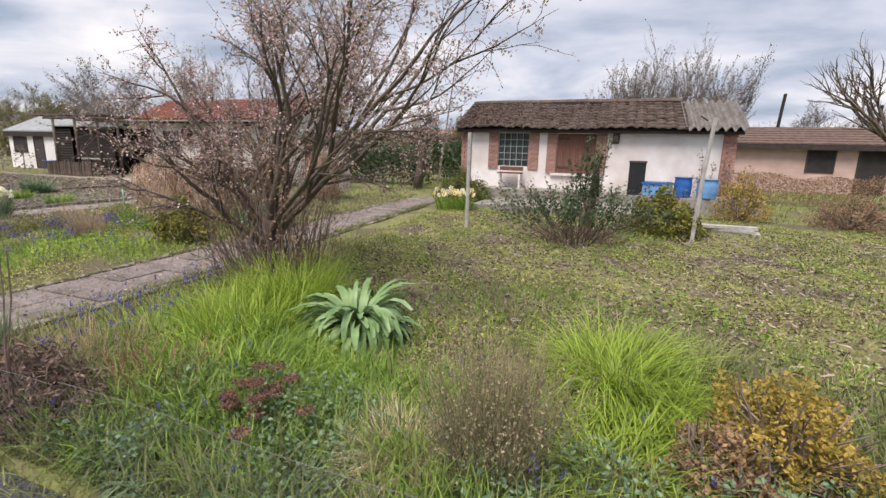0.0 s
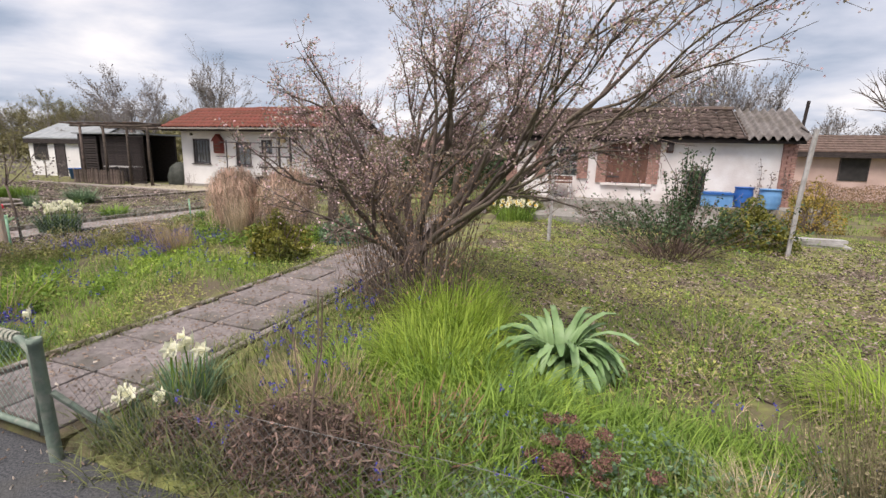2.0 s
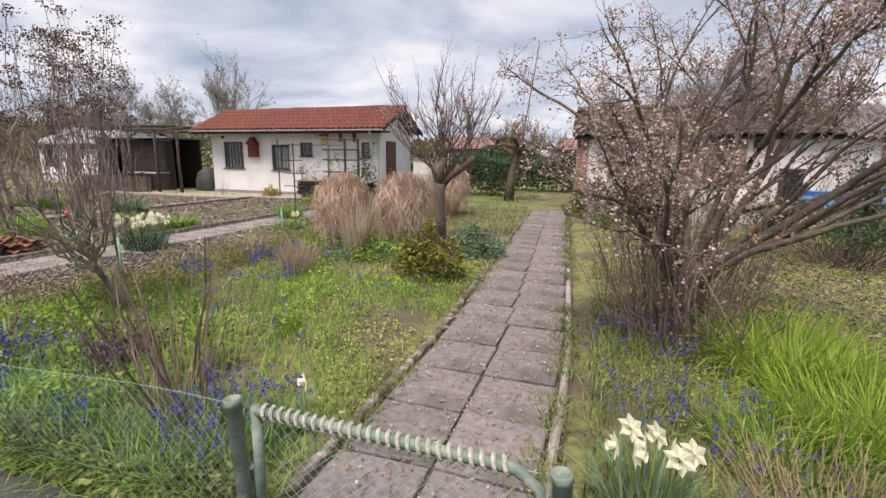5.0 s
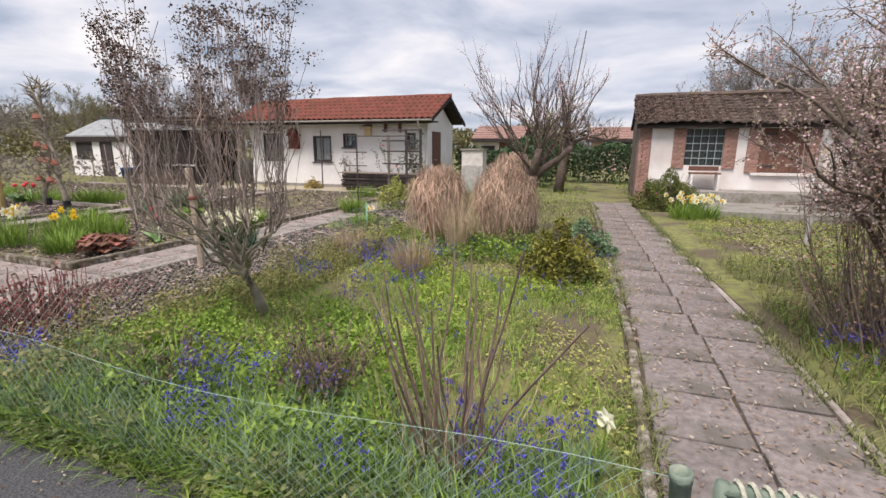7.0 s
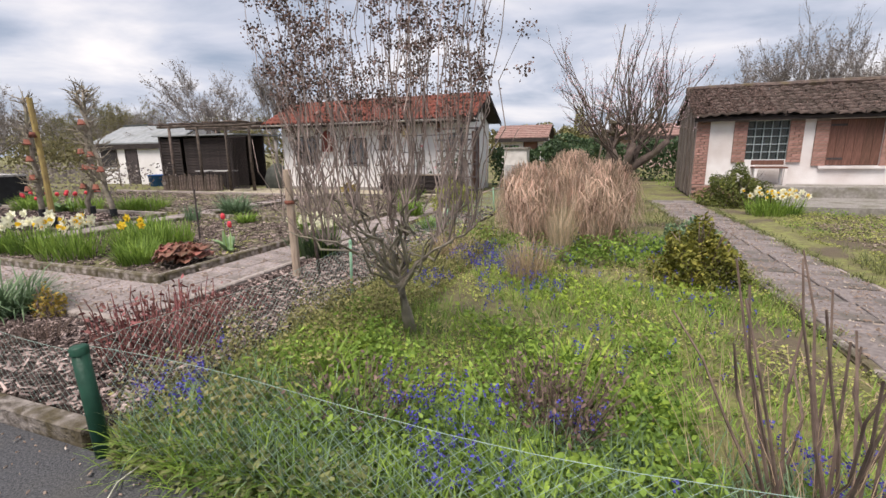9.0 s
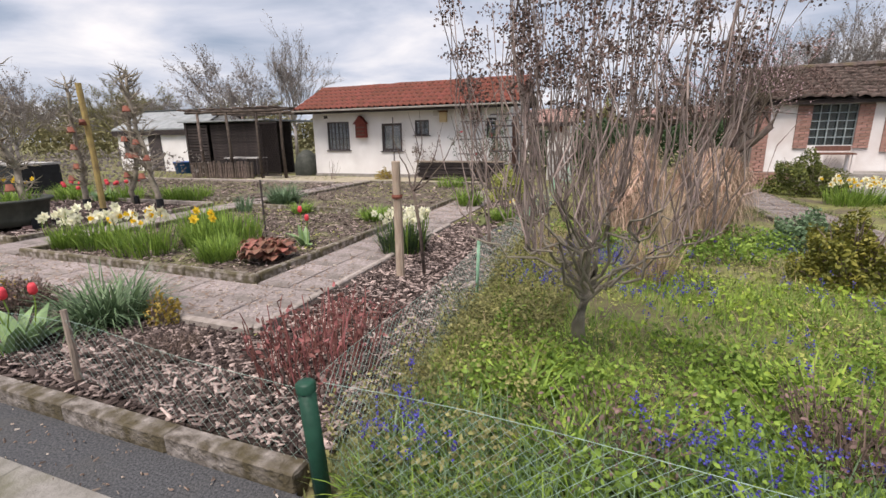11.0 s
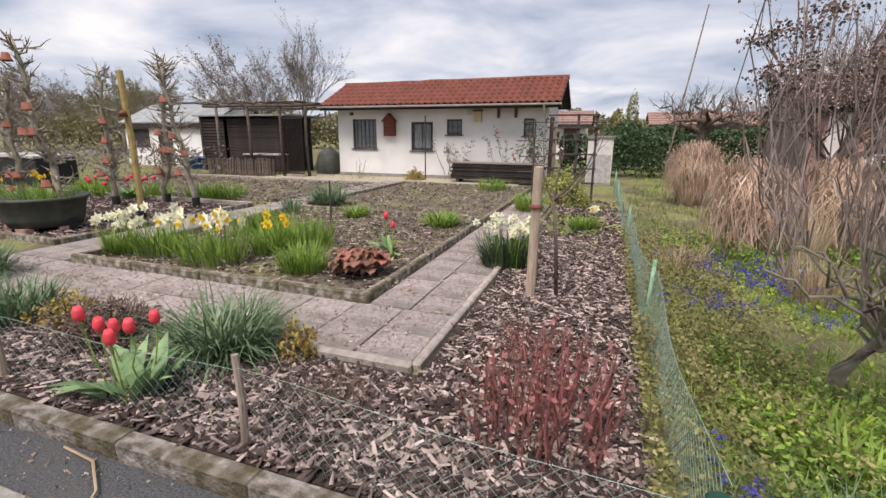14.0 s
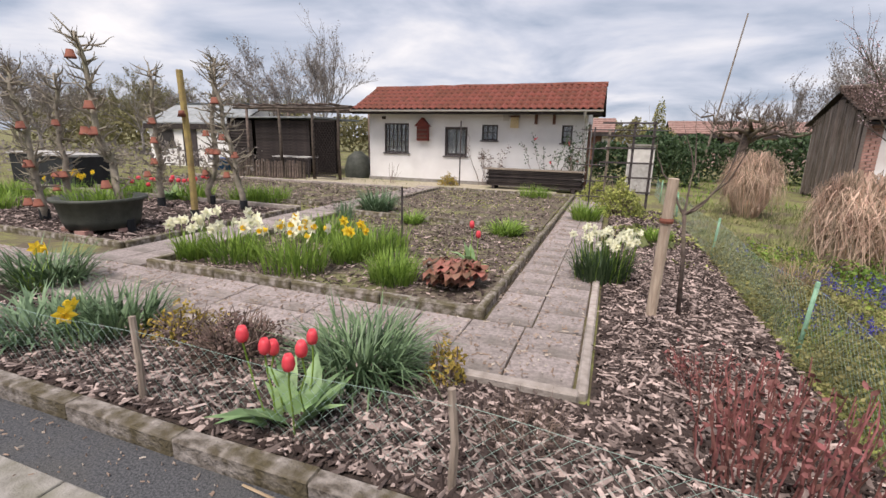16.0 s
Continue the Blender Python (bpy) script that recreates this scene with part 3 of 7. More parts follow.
# ---- huts ----
def wall_with_holes(name, x0, x1, y0, y1, z0, z1, holes, material, parent):
    """A wall along x with rectangular openings (x0, x1, z0, z1) through it."""
    s = Soup()
    xs = sorted({x0, x1, *[h[0] for h in holes], *[h[1] for h in holes]})
    zs = sorted({z0, z1, *[h[2] for h in holes], *[h[3] for h in holes]})
    for a, b in zip(xs, xs[1:]):
        spans = sorted((h[2], h[3]) for h in holes if h[0] <= a and h[1] >= b)
        for lo, hi in zip(zs, zs[1:]):
            if not any(p <= lo and q >= hi for p, q in spans):
                s.box(a, b, y0, y1, lo, hi)
    ob = part(name, s, material, parent)
    bm = bmesh.new()
    bm.from_mesh(ob.data)
    bmesh.ops.remove_doubles(bm, verts=bm.verts, dist=0.0005)
    bm.to_mesh(ob.data)
    bm.free()
    return ob


def gable(name, x0, x1, y0, ymid, y1, z0, ztop, material, parent):
    s = Soup()
    v = [(x, y, z) for x in (x0, x1) for y, z in ((y0, z0), (ymid, ztop), (y1, z0))]
    s.add(v, [(0, 1, 2), (3, 5, 4), (0, 3, 4), (0, 4, 1), (1, 4, 5), (1, 5, 2), (0, 2, 5), (0, 5, 3)])
    return part(name, s, material, parent)


def window(parent, x0, x1, z0, z1, y, bars=(2, 3), frame_mat=FRAME_DARK, inner=CURTAIN, sill=True, pane=PANE, bar=0.018, edge=0.045):
    """A glazed window set back in its opening."""
    w = part("window_frame", Soup().box(x0, x0 + edge, y + 0.03, y + 0.1, z0, z1).box(x1 - edge, x1, y + 0.03, y + 0.1, z0, z1)
             .box(x0 + edge, x1 - edge, y + 0.03, y + 0.1, z0, z0 + edge).box(x0 + edge, x1 - edge, y + 0.03, y + 0.1, z1 - edge, z1), frame_mat, parent)
    for k in range(1, bars[0]):
        x = x0 + (x1 - x0) * k / bars[0]
        part("glazing_bar", Soup().box(x - bar / 2, x + bar / 2, y + 0.04, y + 0.075, z0 + edge, z1 - edge), frame_mat, w)
    for k in range(1, bars[1]):
        z = z0 + (z1 - z0) * k / bars[1]
        part("glazing_bar", Soup().box(x0 + edge, x1 - edge, y + 0.036, y + 0.07, z - bar / 2, z + bar / 2), frame_mat, w)
    g = part("pane", Soup().box(x0 + edge, x1 - edge, y + 0.08, y + 0.086, z0 + edge, z1 - edge), pane, w)
    g.visible_shadow = False
    if inner:
        s = Soup()
        n = 24
        for k in range(n):
            xa, xb = x0 + (x1 - x0) * k / n, x0 + (x1 - x0) * (k + 1) / n
            d = 0.014 * (k % 2)
            s.add([(xa, y + 0.17 + d, z0), (xb, y + 0.17 + 0.014 - d, z0), (xb, y + 0.17 + 0.014 - d, z1), (xa, y + 0.17 + d, z1)], [(0, 1, 2), (0, 2, 3)])
        part("curtain", s, inner, w, "pleated grey curtain")
    if sill:
        part("window_sill", Soup().box(x0 - 0.05, x1 + 0.05, y - 0.05, y + 0.03, z0 - 0.04, z0 - 0.003), frame_mat, w)
    return w


def tile_mesh(name, w, l, wave, material, thick=0.014):
    """A roof tile with a rolled profile; it runs from its lower edge along +y."""
    s = Soup()
    n = 7
    u = np.linspace(0, 1, n)
    prof = wave * (0.5 - 0.5 * np.cos(2 * np.pi * u))
    top0 = np.stack([u * w, np.zeros(n), prof + thick + 0.012], -1)
    top1 = np.stack([u * w, np.full(n, l), prof], -1)
    low = np.stack([u * w, np.zeros(n), prof - 0.004], -1)
    v = np.concatenate([top0, top1, low])
    f = []
    for k in range(n - 1):
        f += [(k, k + 1, n + k + 1), (k, n + k + 1, n + k), (2 * n + k, 2 * n + k + 1, k + 1), (2 * n + k, k + 1, k)]
    s.add(v, f)
    return s.mesh(name, material, True)


def slope_matrix(x, y, z, angle, back=False):
    return pose(x, y, z, angle, 0, 0) if not back else pose(x, y, z, angle, 0, 180)


# white hut with a red tile roof
HUT = thing("white_hut", (0, 0, 0), "white rendered garden hut with a red tile roof", "hut")
Y = 16.91
holes = [(-17.38, -16.44, 0.97, 1.97), (-15.12, -14.33, 0.93, 1.87), (-13.84, -13.31, 1.46, 1.95), (-11.30, -10.98, 1.43, 1.96)]
wall = wall_with_holes("wall_front", -17.97, -10.55, Y, Y + 0.22, -0.05, 2.34, holes, PLASTER, HUT)
part("wall_end", Soup().box(-10.77, -10.55, Y + 0.22, 19.4, -0.05, 2.34), PLASTER, HUT)
part("wall_end", Soup().box(-17.97, -17.75, Y + 0.22, 19.4, -0.05, 2.34), PLASTER, HUT)
part("wall_back", Soup().box(-17.97, -10.55, 19.4, 19.6, -0.05, 2.34), PLASTER, HUT)
# dark backing sheet, painted as the shade behind the windows
part("inner_wall", Soup().box(-17.7, -10.8, 17.9, 17.95, 0, 2.3), ROOM_SHADE, HUT)
gable("gable", -10.77, -10.555, 16.95, 18.13, 19.5, 2.34, 3.02, PLASTER, HUT)
gable("gable", -17.965, -17.75, 16.95, 18.13, 19.5, 2.34, 3.02, PLASTER, HUT)
window(HUT, *holes[0], Y, (6, 5), bar=0.016)
window(HUT, *holes[1], Y, (2, 1), edge=0.08)
window(HUT, *holes[2], Y, (3, 2), bar=0.016)
window(HUT, *holes[3], Y, (1, 3))
part("plinth", Soup().box(-18.0, -10.53, Y - 0.03, Y - 0.003, -0.05, 0.12), CONCRETE, HUT)
roof = part("roof", Soup().add([(-18.3, 16.27, 2.36), (-10.15, 16.27, 2.36), (-10.15, 18.13, 3.2), (-18.3, 18.13, 3.2), (-10.15, 19.99, 2.36), (-18.3, 19.99, 2.36)],
                               [(0, 1, 2), (0, 2, 3), (3, 2, 4), (3, 4, 5)]), WOOD_DARK, HUT)
hut_angle = math.degrees(math.atan2(0.86, 1.86))
part("soffit", Soup().box(-18.25, -10.2, 16.33, Y + 0.1, 2.29, 2.335), WOOD_DARK, HUT)
part("fascia", Soup().box(-18.28, -10.17, 16.28, 16.325, 2.24, 2.36), WOOD_DARK, HUT)
gut = Soup()
th = np.linspace(np.pi, 2 * np.pi, 7)
gp = [(16.215 + 0.055 * math.cos(a), 2.37 + 0.055 * math.sin(a)) for a in th]
for (ya, za), (yb, zb) in zip(gp, gp[1:]):
    gut.add([(-18.32, ya, za), (-10.13, ya, za), (-10.13, yb, zb), (-18.32, yb, zb)], [(0, 1, 2), (0, 2, 3)])
part("gutter", gut, METAL_WHITE, HUT, "pale metal gutter along the eave", True)
part("downpipe", Soup().tube([(-10.62, 16.22, 2.33), (-10.62, 16.3, 2.2), (-10.62, 16.83, 2.05), (-10.62, 16.85, 0.1)], 0.035, 8), METAL_WHITE, HUT)
for sx in (-10.18, -18.3):
    part("bargeboard", Soup().add([(sx, 16.25, 2.26), (sx, 18.13, 3.1), (sx, 20.0, 2.26), (sx, 16.25, 2.38), (sx, 18.13, 3.23), (sx, 20.0, 2.38),
                                   (sx + 0.03, 16.25, 2.26), (sx + 0.03, 18.13, 3.1), (sx + 0.03, 20.0, 2.26), (sx + 0.03, 16.25, 2.38), (sx + 0.03, 18.13, 3.23), (sx + 0.03, 20.0, 2.38)],
                                  [(0, 1, 4), (0, 4, 3), (1, 2, 5), (1, 5, 4), (6, 10, 7), (6, 9, 10), (7, 11, 8), (7, 10, 11), (3, 4, 10), (3, 10, 9), (4, 5, 11), (4, 11, 10)]), WOOD_DARK, HUT)
door = part("door", Soup().box(-10.55, -10.50, 17.35, 18.1, 0.05, 2.02), WOOD_BROWN, HUT, "brown plank side door")
part("door_handle", Soup().tube([(-10.49, 17.45, 1.05), (-10.45, 17.45, 1.05), (-10.45, 17.55, 1.05)], 0.012, 6), METAL_WHITE, door)
box_house = thing("bird_house", (-15.88, Y - 0.01, 1.4), "red-brown wooden bird house on the hut wall", "bird house")
part("box", Soup().box(-0.2, 0.2, -0.16, 0.0, 0.0, 0.5), WOOD_RED, box_house)
part("roof", Soup().add([(-0.27, -0.22, 0.47), (0.0, -0.22, 0.76), (0.27, -0.22, 0.47), (-0.27, 0, 0.47), (0, 0, 0.76), (0.27, 0, 0.47)],
                        [(0, 2, 1), (0, 1, 4), (0, 4, 3), (1, 2, 5), (1, 5, 4), (0, 3, 5), (0, 5, 2)]), WOOD_RED, box_house)
for z in (0.08, 0.2, 0.33):
    part("ledge", Soup().box(-0.17, 0.17, -0.2, -0.162, z, z + 0.05), WOOD_BROWN, box_house)
lantern = thing("wall_lantern", (-12.77, Y, 1.86), "ochre wooden box lantern under the eave", "lantern")
part("body", Soup().box(-0.12, 0.12, -0.12, 0, 0.0, 0.32), CREAM_CUT, lantern)
part("top", Soup().box(-0.15, 0.15, -0.15, 0, 0.32, 0.37), WOOD_BROWN, lantern)
vent = thing("wall_vent", (-17.4, Y, 2.1), "small dark vent grille in the white wall", "vent")
part("grille", Soup().box(-0.08, 0.08, -0.012, 0, 0, 0.1), FRAME_DARK, vent)
vent2 = thing("wall_vent", (-13.05, Y, 2.08), "pale square vent cover under the eave", "vent")
part("cover", Soup().box(-0.1, 0.1, -0.015, 0, 0, 0.16), METAL_WHITE, vent2)
for x in (-12.1, -11.55):
    b = thing("eave_bracket", (x, Y, 1.98), "short dark wooden bracket under the eave", "bracket", "eave brackets")
    part("post", Soup().box(-0.04, 0.04, -0.1, 0, 0, 0.31), WOOD_BROWN, b)
wallpole = thing("clothes_pole", (-14.36, 16.3, 0), "thin dark iron pole before the hut", "pole")
part("pole", Soup().tube([(0, 0, 0), (0, 0, 2.05)], 0.022, 8), FRAME_DARK, wallpole)

# lumber stack under the wall
stack = thing("lumber_stack", (-11.95, 16.2, 0), "stack of dark weathered boards along the hut", "boards")
for x in (-1.2, 0.0, 1.2):
    part("bearer", Soup().box(x - 0.05, x + 0.05, -0.25, 0.25, 0.0, 0.12), WOOD_DARK, stack)
board = Soup().box(-1.4, 1.4, -0.055, 0.055, 0, 0.04).mesh("board", WOOD_DARK)
for row in range(9):
    for k in range(4):
        piece("board", board, stack, pose(random.uniform(-0.08, 0.08), -0.21 + 0.14 * k + random.uniform(-0.02, 0.02), 0.124 + row * 0.052, 0, 0, random.uniform(-0.8, 0.8)))
part("cover_board", Soup().box(-1.5, 1.5, -0.3, 0.3, 0.6, 0.625), WOOD_GREY, stack, "grey cover board on the stack")

# rose and vines at the wall
def vine(name, at, n, h, w, label, leaf=LEAF_DARK, flowers=0):
    t = thing(name, at, label, "climber")
    s, tips = Soup(), []
    for _ in range(n):
        x = rng.uniform(-w / 2, w / 2)
        pts = bend((x * 0.3, 0, 0), (x, rng.uniform(-0.12, 0.1), h * rng.uniform(0.5, 1)), 0, 7, 0.06)
        s.tube(pts, np.linspace(0.012, 0.004, 7), 4, False)
        tips.append(pts[3:])
    tagged(part("stem_growth", s, TWIG, t), kind="stuff")
    part("leaves", Soup().leaves(along(tips, n * 26, 0.05), 0.05), leaf, t)
    if flowers:
        for q in along(tips, flowers, 0.05):
            part("rose_head", Soup().leaves(q + rng.normal(size=(10, 3)) * 0.02, 0.05, 0, 1.0), PETAL_RED, t, "faded red rose head")
    return t


vine("climbing_rose", (-11.6, 16.55, 0), 9, 1.75, 1.9, "straggly climbing rose with few dark leaves", LEAF_DARK, 5)
vine("climbing_rose", (-10.75, 16.4, 0), 12, 2.1, 0.8, "leafy climber at the hut corner", LEAF_DARK)
vine("bare_vine", (-13.6, 16.75, 0), 7, 1.8, 1.7, "thin bare vine on the white wall", TWIG)

# brown-roofed hut with brick-framed windows
HUT2 = thing("brick_trimmed_hut", (0, 0, 0), "white plastered hut with brick trim and old roof", "hut")
Y2 = 16.59
holes2 = [(-2.75, -1.82, 1.03, 2.03), (-0.98, 0.12, 0.87, 2.02)]
wall_with_holes("wall_front", -3.62, 3.32, Y2, Y2 + 0.22, 0.36, 2.2, holes2, PLASTER_OLD, HUT2)
part("plinth", Soup().box(-3.95, 3.6, Y2 - 0.03, Y2 + 0.24, -0.06, 0.356), MORTAR, HUT2, "rough brick plinth")
part("wall_end", Soup().box(-3.92, -3.7, Y2 + 0.22, 20.0, 0.0, 2.2), WOOD_GREY, HUT2, "weathered boarded end wall")
part("wall_end", Soup().box(3.36, 3.58, Y2 + 0.22, 20.0, 0.0, 2.2), MORTAR, HUT2)
part("wall_back", Soup().box(-3.9, 3.56, 20.0, 20.2, 0.0, 2.2), PLASTER_OLD, HUT2)
# same painted room shade, on a sheet added behind this front
part("inner_wall", Soup().box(-3.6, 3.3, 17.4, 17.45, 0, 2.15), ROOM_SHADE, HUT2)
gable("gable", -3.92, -3.7, 16.6, 18.3, 20.0, 2.2, 2.92, WOOD_DARK, HUT2)
end_boards = part("end_boarding", Soup().box(-3.945, -3.922, Y2 + 0.24, 19.98, 0.0, 2.18), WOOD_DARK, HUT2, "uneven weathered boards on the end wall")
for k in range(21):
    q = 16.92 + 0.148 * k
    top_z = 2.2 + 0.62 * max(0.0, 1 - abs(q - 18.3) / 1.75)
    part("board", Soup().box(-3.975 + random.uniform(-0.008, 0.008), -3.947, q - 0.066, q + 0.066, random.uniform(0.02, 0.1), top_z - random.uniform(0.0, 0.06)), PLANK_OLD, end_boards)
gable("gable", 3.36, 3.58, 16.6, 18.3, 20.0, 2.2, 2.92, WOOD_DARK, HUT2)
part("corner", Soup().box(-3.95, -3.622, Y2 - 0.005, Y2 + 0.2, 0.36, 2.2), MORTAR, HUT2)
part("corner", Soup().box(3.322, 3.6, Y2 - 0.005, Y2 + 0.2, 0.36, 2.2), BRICK, HUT2, "red brick corner pier")
# glass block window
gw = part("window_frame", Soup().box(-2.75, -1.82, Y2 + 0.12, Y2 + 0.16, 1.03, 2.03), MORTAR, HUT2)
block = bevel_mesh("glass_block", 0.172, 0.1, 0.184, 0.02, GLASS_BLOCK)
for i in range(5):
    for j in range(5):
        piece("pane", block, gw, pose(-2.657 + 0.186 * i, Y2 + 0.07, 1.04 + 0.199 * j))
for i in range(6):
    part("glazing_bar", Soup().box(-2.757 + 0.186 * i, -2.743 + 0.186 * i, Y2 + 0.0, Y2 + 0.11, 1.03, 2.03), BLOCK_BAR, gw)
for j in range(6):
    part("glazing_bar", Soup().box(-2.75, -1.82, Y2 + 0.002, Y2 + 0.108, 1.028 + 0.199 * j - 0.008, 1.028 + 0.199 * j + 0.01), BLOCK_BAR, gw)
# shutters
sh = part("shutter", Soup().box(-0.98, 0.12, Y2 + 0.05, Y2 + 0.09, 0.87, 2.02), WOOD_DARK, HUT2, "closed brown wooden shutters")
plank = Soup().box(-0.088, 0.088, -0.012, 0.012, 0, 1.12).mesh("plank", WOOD_BROWN)
for k in range(6):
    piece("plank", plank, sh, pose(-0.887 + 0.183 * k, Y2 + 0.036, 0.885))
for z in (1.02, 1.85):
    part("hinge_strap", Soup().box(-0.95, -0.62, Y2 + 0.012, Y2 + 0.023, z, z + 0.05), FRAME_DARK, sh)
part("window_sill", Soup().box(-1.12, 0.26, Y2 - 0.08, Y2 - 0.003, 0.8, 0.865), PLASTER_OLD, HUT2)
part("roof", Soup().add([(-4.05, 16.33, 2.12), (3.75, 16.33, 2.12), (3.75, 18.3, 2.98), (-4.05, 18.3, 2.98), (3.75, 20.5, 2.12), (-4.05, 20.5, 2.12)],
                        [(0, 1, 2), (0, 2, 3), (3, 2, 4), (3, 4, 5)]), WOOD_DARK, HUT2)
part("fascia", Soup().box(-4.04, 3.74, 16.36, 16.4, 2.03, 2.12), WOOD_DARK, HUT2)
part("soffit", Soup().box(-4.0, 3.7, 16.4, Y2 - 0.003, 2.1, 2.13), WOOD_DARK, HUT2)
part("ridge_cap", Soup().tube(bend((-4.08, 18.3, 3.06), (2.4, 18.3, 3.08), -0.02, 12, 0.012), 0.09, 7), TILE_OLD, HUT2)
hut2_angle = math.degrees(math.atan2(0.86, 1.97))
# corrugated sheet at the end of the roof
cor = Soup()
n = 61
u = np.linspace(0, 1, n)
wave = 0.055 * np.cos(u * 2 * np.pi * 7.0)
for lift in (0.0, 0.014):
    v = np.concatenate([np.stack([2.35 + 1.45 * u, np.full(n, 16.25), 2.15 + wave + lift], -1), np.stack([2.35 + 1.45 * u, np.full(n, 18.32), 3.06 + wave + lift], -1)])
    cor.add(v, [t for k in range(n - 1) for t in ((k, k + 1, n + k + 1), (k, n + k + 1, n + k))])
part("corrugated_sheet", cor, FIBRE, HUT2, "grey corrugated fibre cement sheet", True)
lamp = thing("wall_lamp", (0.65, Y2, 1.75), "brown rustic wall lamp on the white wall", "lamp")
part("backplate", Soup().box(-0.09, 0.09, -0.03, 0, 0, 0.36), WOOD_BROWN, lamp)
part("lantern", Soup().lathe([(0.02, 0.0), (0.07, 0.05), (0.075, 0.2), (0.1, 0.22), (0.02, 0.32)], 8, (0, -0.11, 0.02)), FRAME_DARK, lamp)
bench = thing("wooden_bench", (-2.27, 16.2, 0.4), "small brown wooden bench under the block window", "bench")
part("seat", Soup().box(-0.36, 0.36, -0.2, 0.2, 0.42, 0.46), WOOD_BROWN, bench)
part("backrest", Soup().box(-0.36, 0.36, 0.17, 0.2, 0.5, 0.62), WOOD_BROWN, bench)
for sx in (-0.32, 0.32):
    for sy in (-0.17, 0.17):
        part("leg", Soup().box(sx - 0.03, sx + 0.03, sy - 0.03, sy + 0.03, 0.0, 0.42), PLASTER_OLD, bench)
vine("bare_vine", (3.1, 16.45, 0), 5, 1.7, 0.9, "gnarled bare vine at the hut corner", TWIG)
# terrace
terrace = solid("terrace", [(-2.9, 4.2, 15.5, 16.55, -0.05, 0.4)], CONCRETE, "grey concrete terrace before the hut", "terrace", "structure")
solid("terrace_step", [(-2.6, 2.4, 13.4, 15.5, -0.05, 0.15)], CONCRETE, "low grey concrete step of the terrace", "step", "structure")


# water butts and boxes on the terrace
def barrel(name, at, r, h, material, label):
    t = thing(name, at, label, "barrel", "blue barrels")
    prof = [(0.0, 0.0), (r * 0.92, 0.0)]
    for k in range(13):
        z = h * (0.02 + 0.93 * k / 12)
        prof.append((r * (0.94 + 0.07 * math.sin(math.pi * k / 12) + (0.025 if k % 4 == 0 else 0)), z))
    part("body", Soup().lathe(prof + [(r * 0.97, h), (r * 0.9, h), (r * 0.88, h * 0.9), (0.0, h * 0.9)], 20), material, t, "", True)
    part("rim", Soup().lathe([(r * 0.98, h * 0.95), (r * 1.06, h * 0.96), (r * 1.06, h * 0.995), (r * 0.98, h)], 20), material, t, "", True)
    return t


barrel("water_barrel", (2.4, 15.8, 0.4), 0.21, 0.52, BLUE, "blue plastic water barrel on the terrace")
barrel("water_barrel", (2.95, 15.7, 0.4), 0.24, 0.5, BLUE_PALE, "faded blue plastic water barrel on the terrace")
tank = thing("water_trough", (1.78, 15.8, 0.4), "low blue plastic trough against the hut", "trough")
part("trough", Soup().box(-0.36, 0.36, -0.2, 0.2, 0.0, 0.36), BLUE_PALE, tank)
part("rim", Soup().box(-0.39, 0.39, -0.23, -0.2, 0.31, 0.37).box(-0.39, 0.39, 0.2, 0.23, 0.31, 0.37), BLUE, tank)
crate = thing("dark_crate", (1.26, 15.85, 0.4), "dark plastic crate standing on the terrace", "crate")
part("crate", Soup().box(-0.2, 0.2, -0.2, 0.2, 0.0, 0.85), BLACK, crate)
part("lid", Soup().box(-0.22, 0.22, -0.22, 0.22, 0.85, 0.9), FRAME_DARK, crate)
planks = thing("plank_pile", (2.75, 12.4, 0), "pile of pale weathered planks on grass", "planks")
pl = Soup().box(-0.5, 0.5, -0.09, 0.09, 0, 0.05).mesh("plank", CONC_POST)
for k in range(7):
    piece("plank", pl, planks, pose(random.uniform(-0.08, 0.08), (k % 3 - 1) * 0.2, 0.02 + 0.055 * (k // 3), 0, 0, random.uniform(-14, 14)))

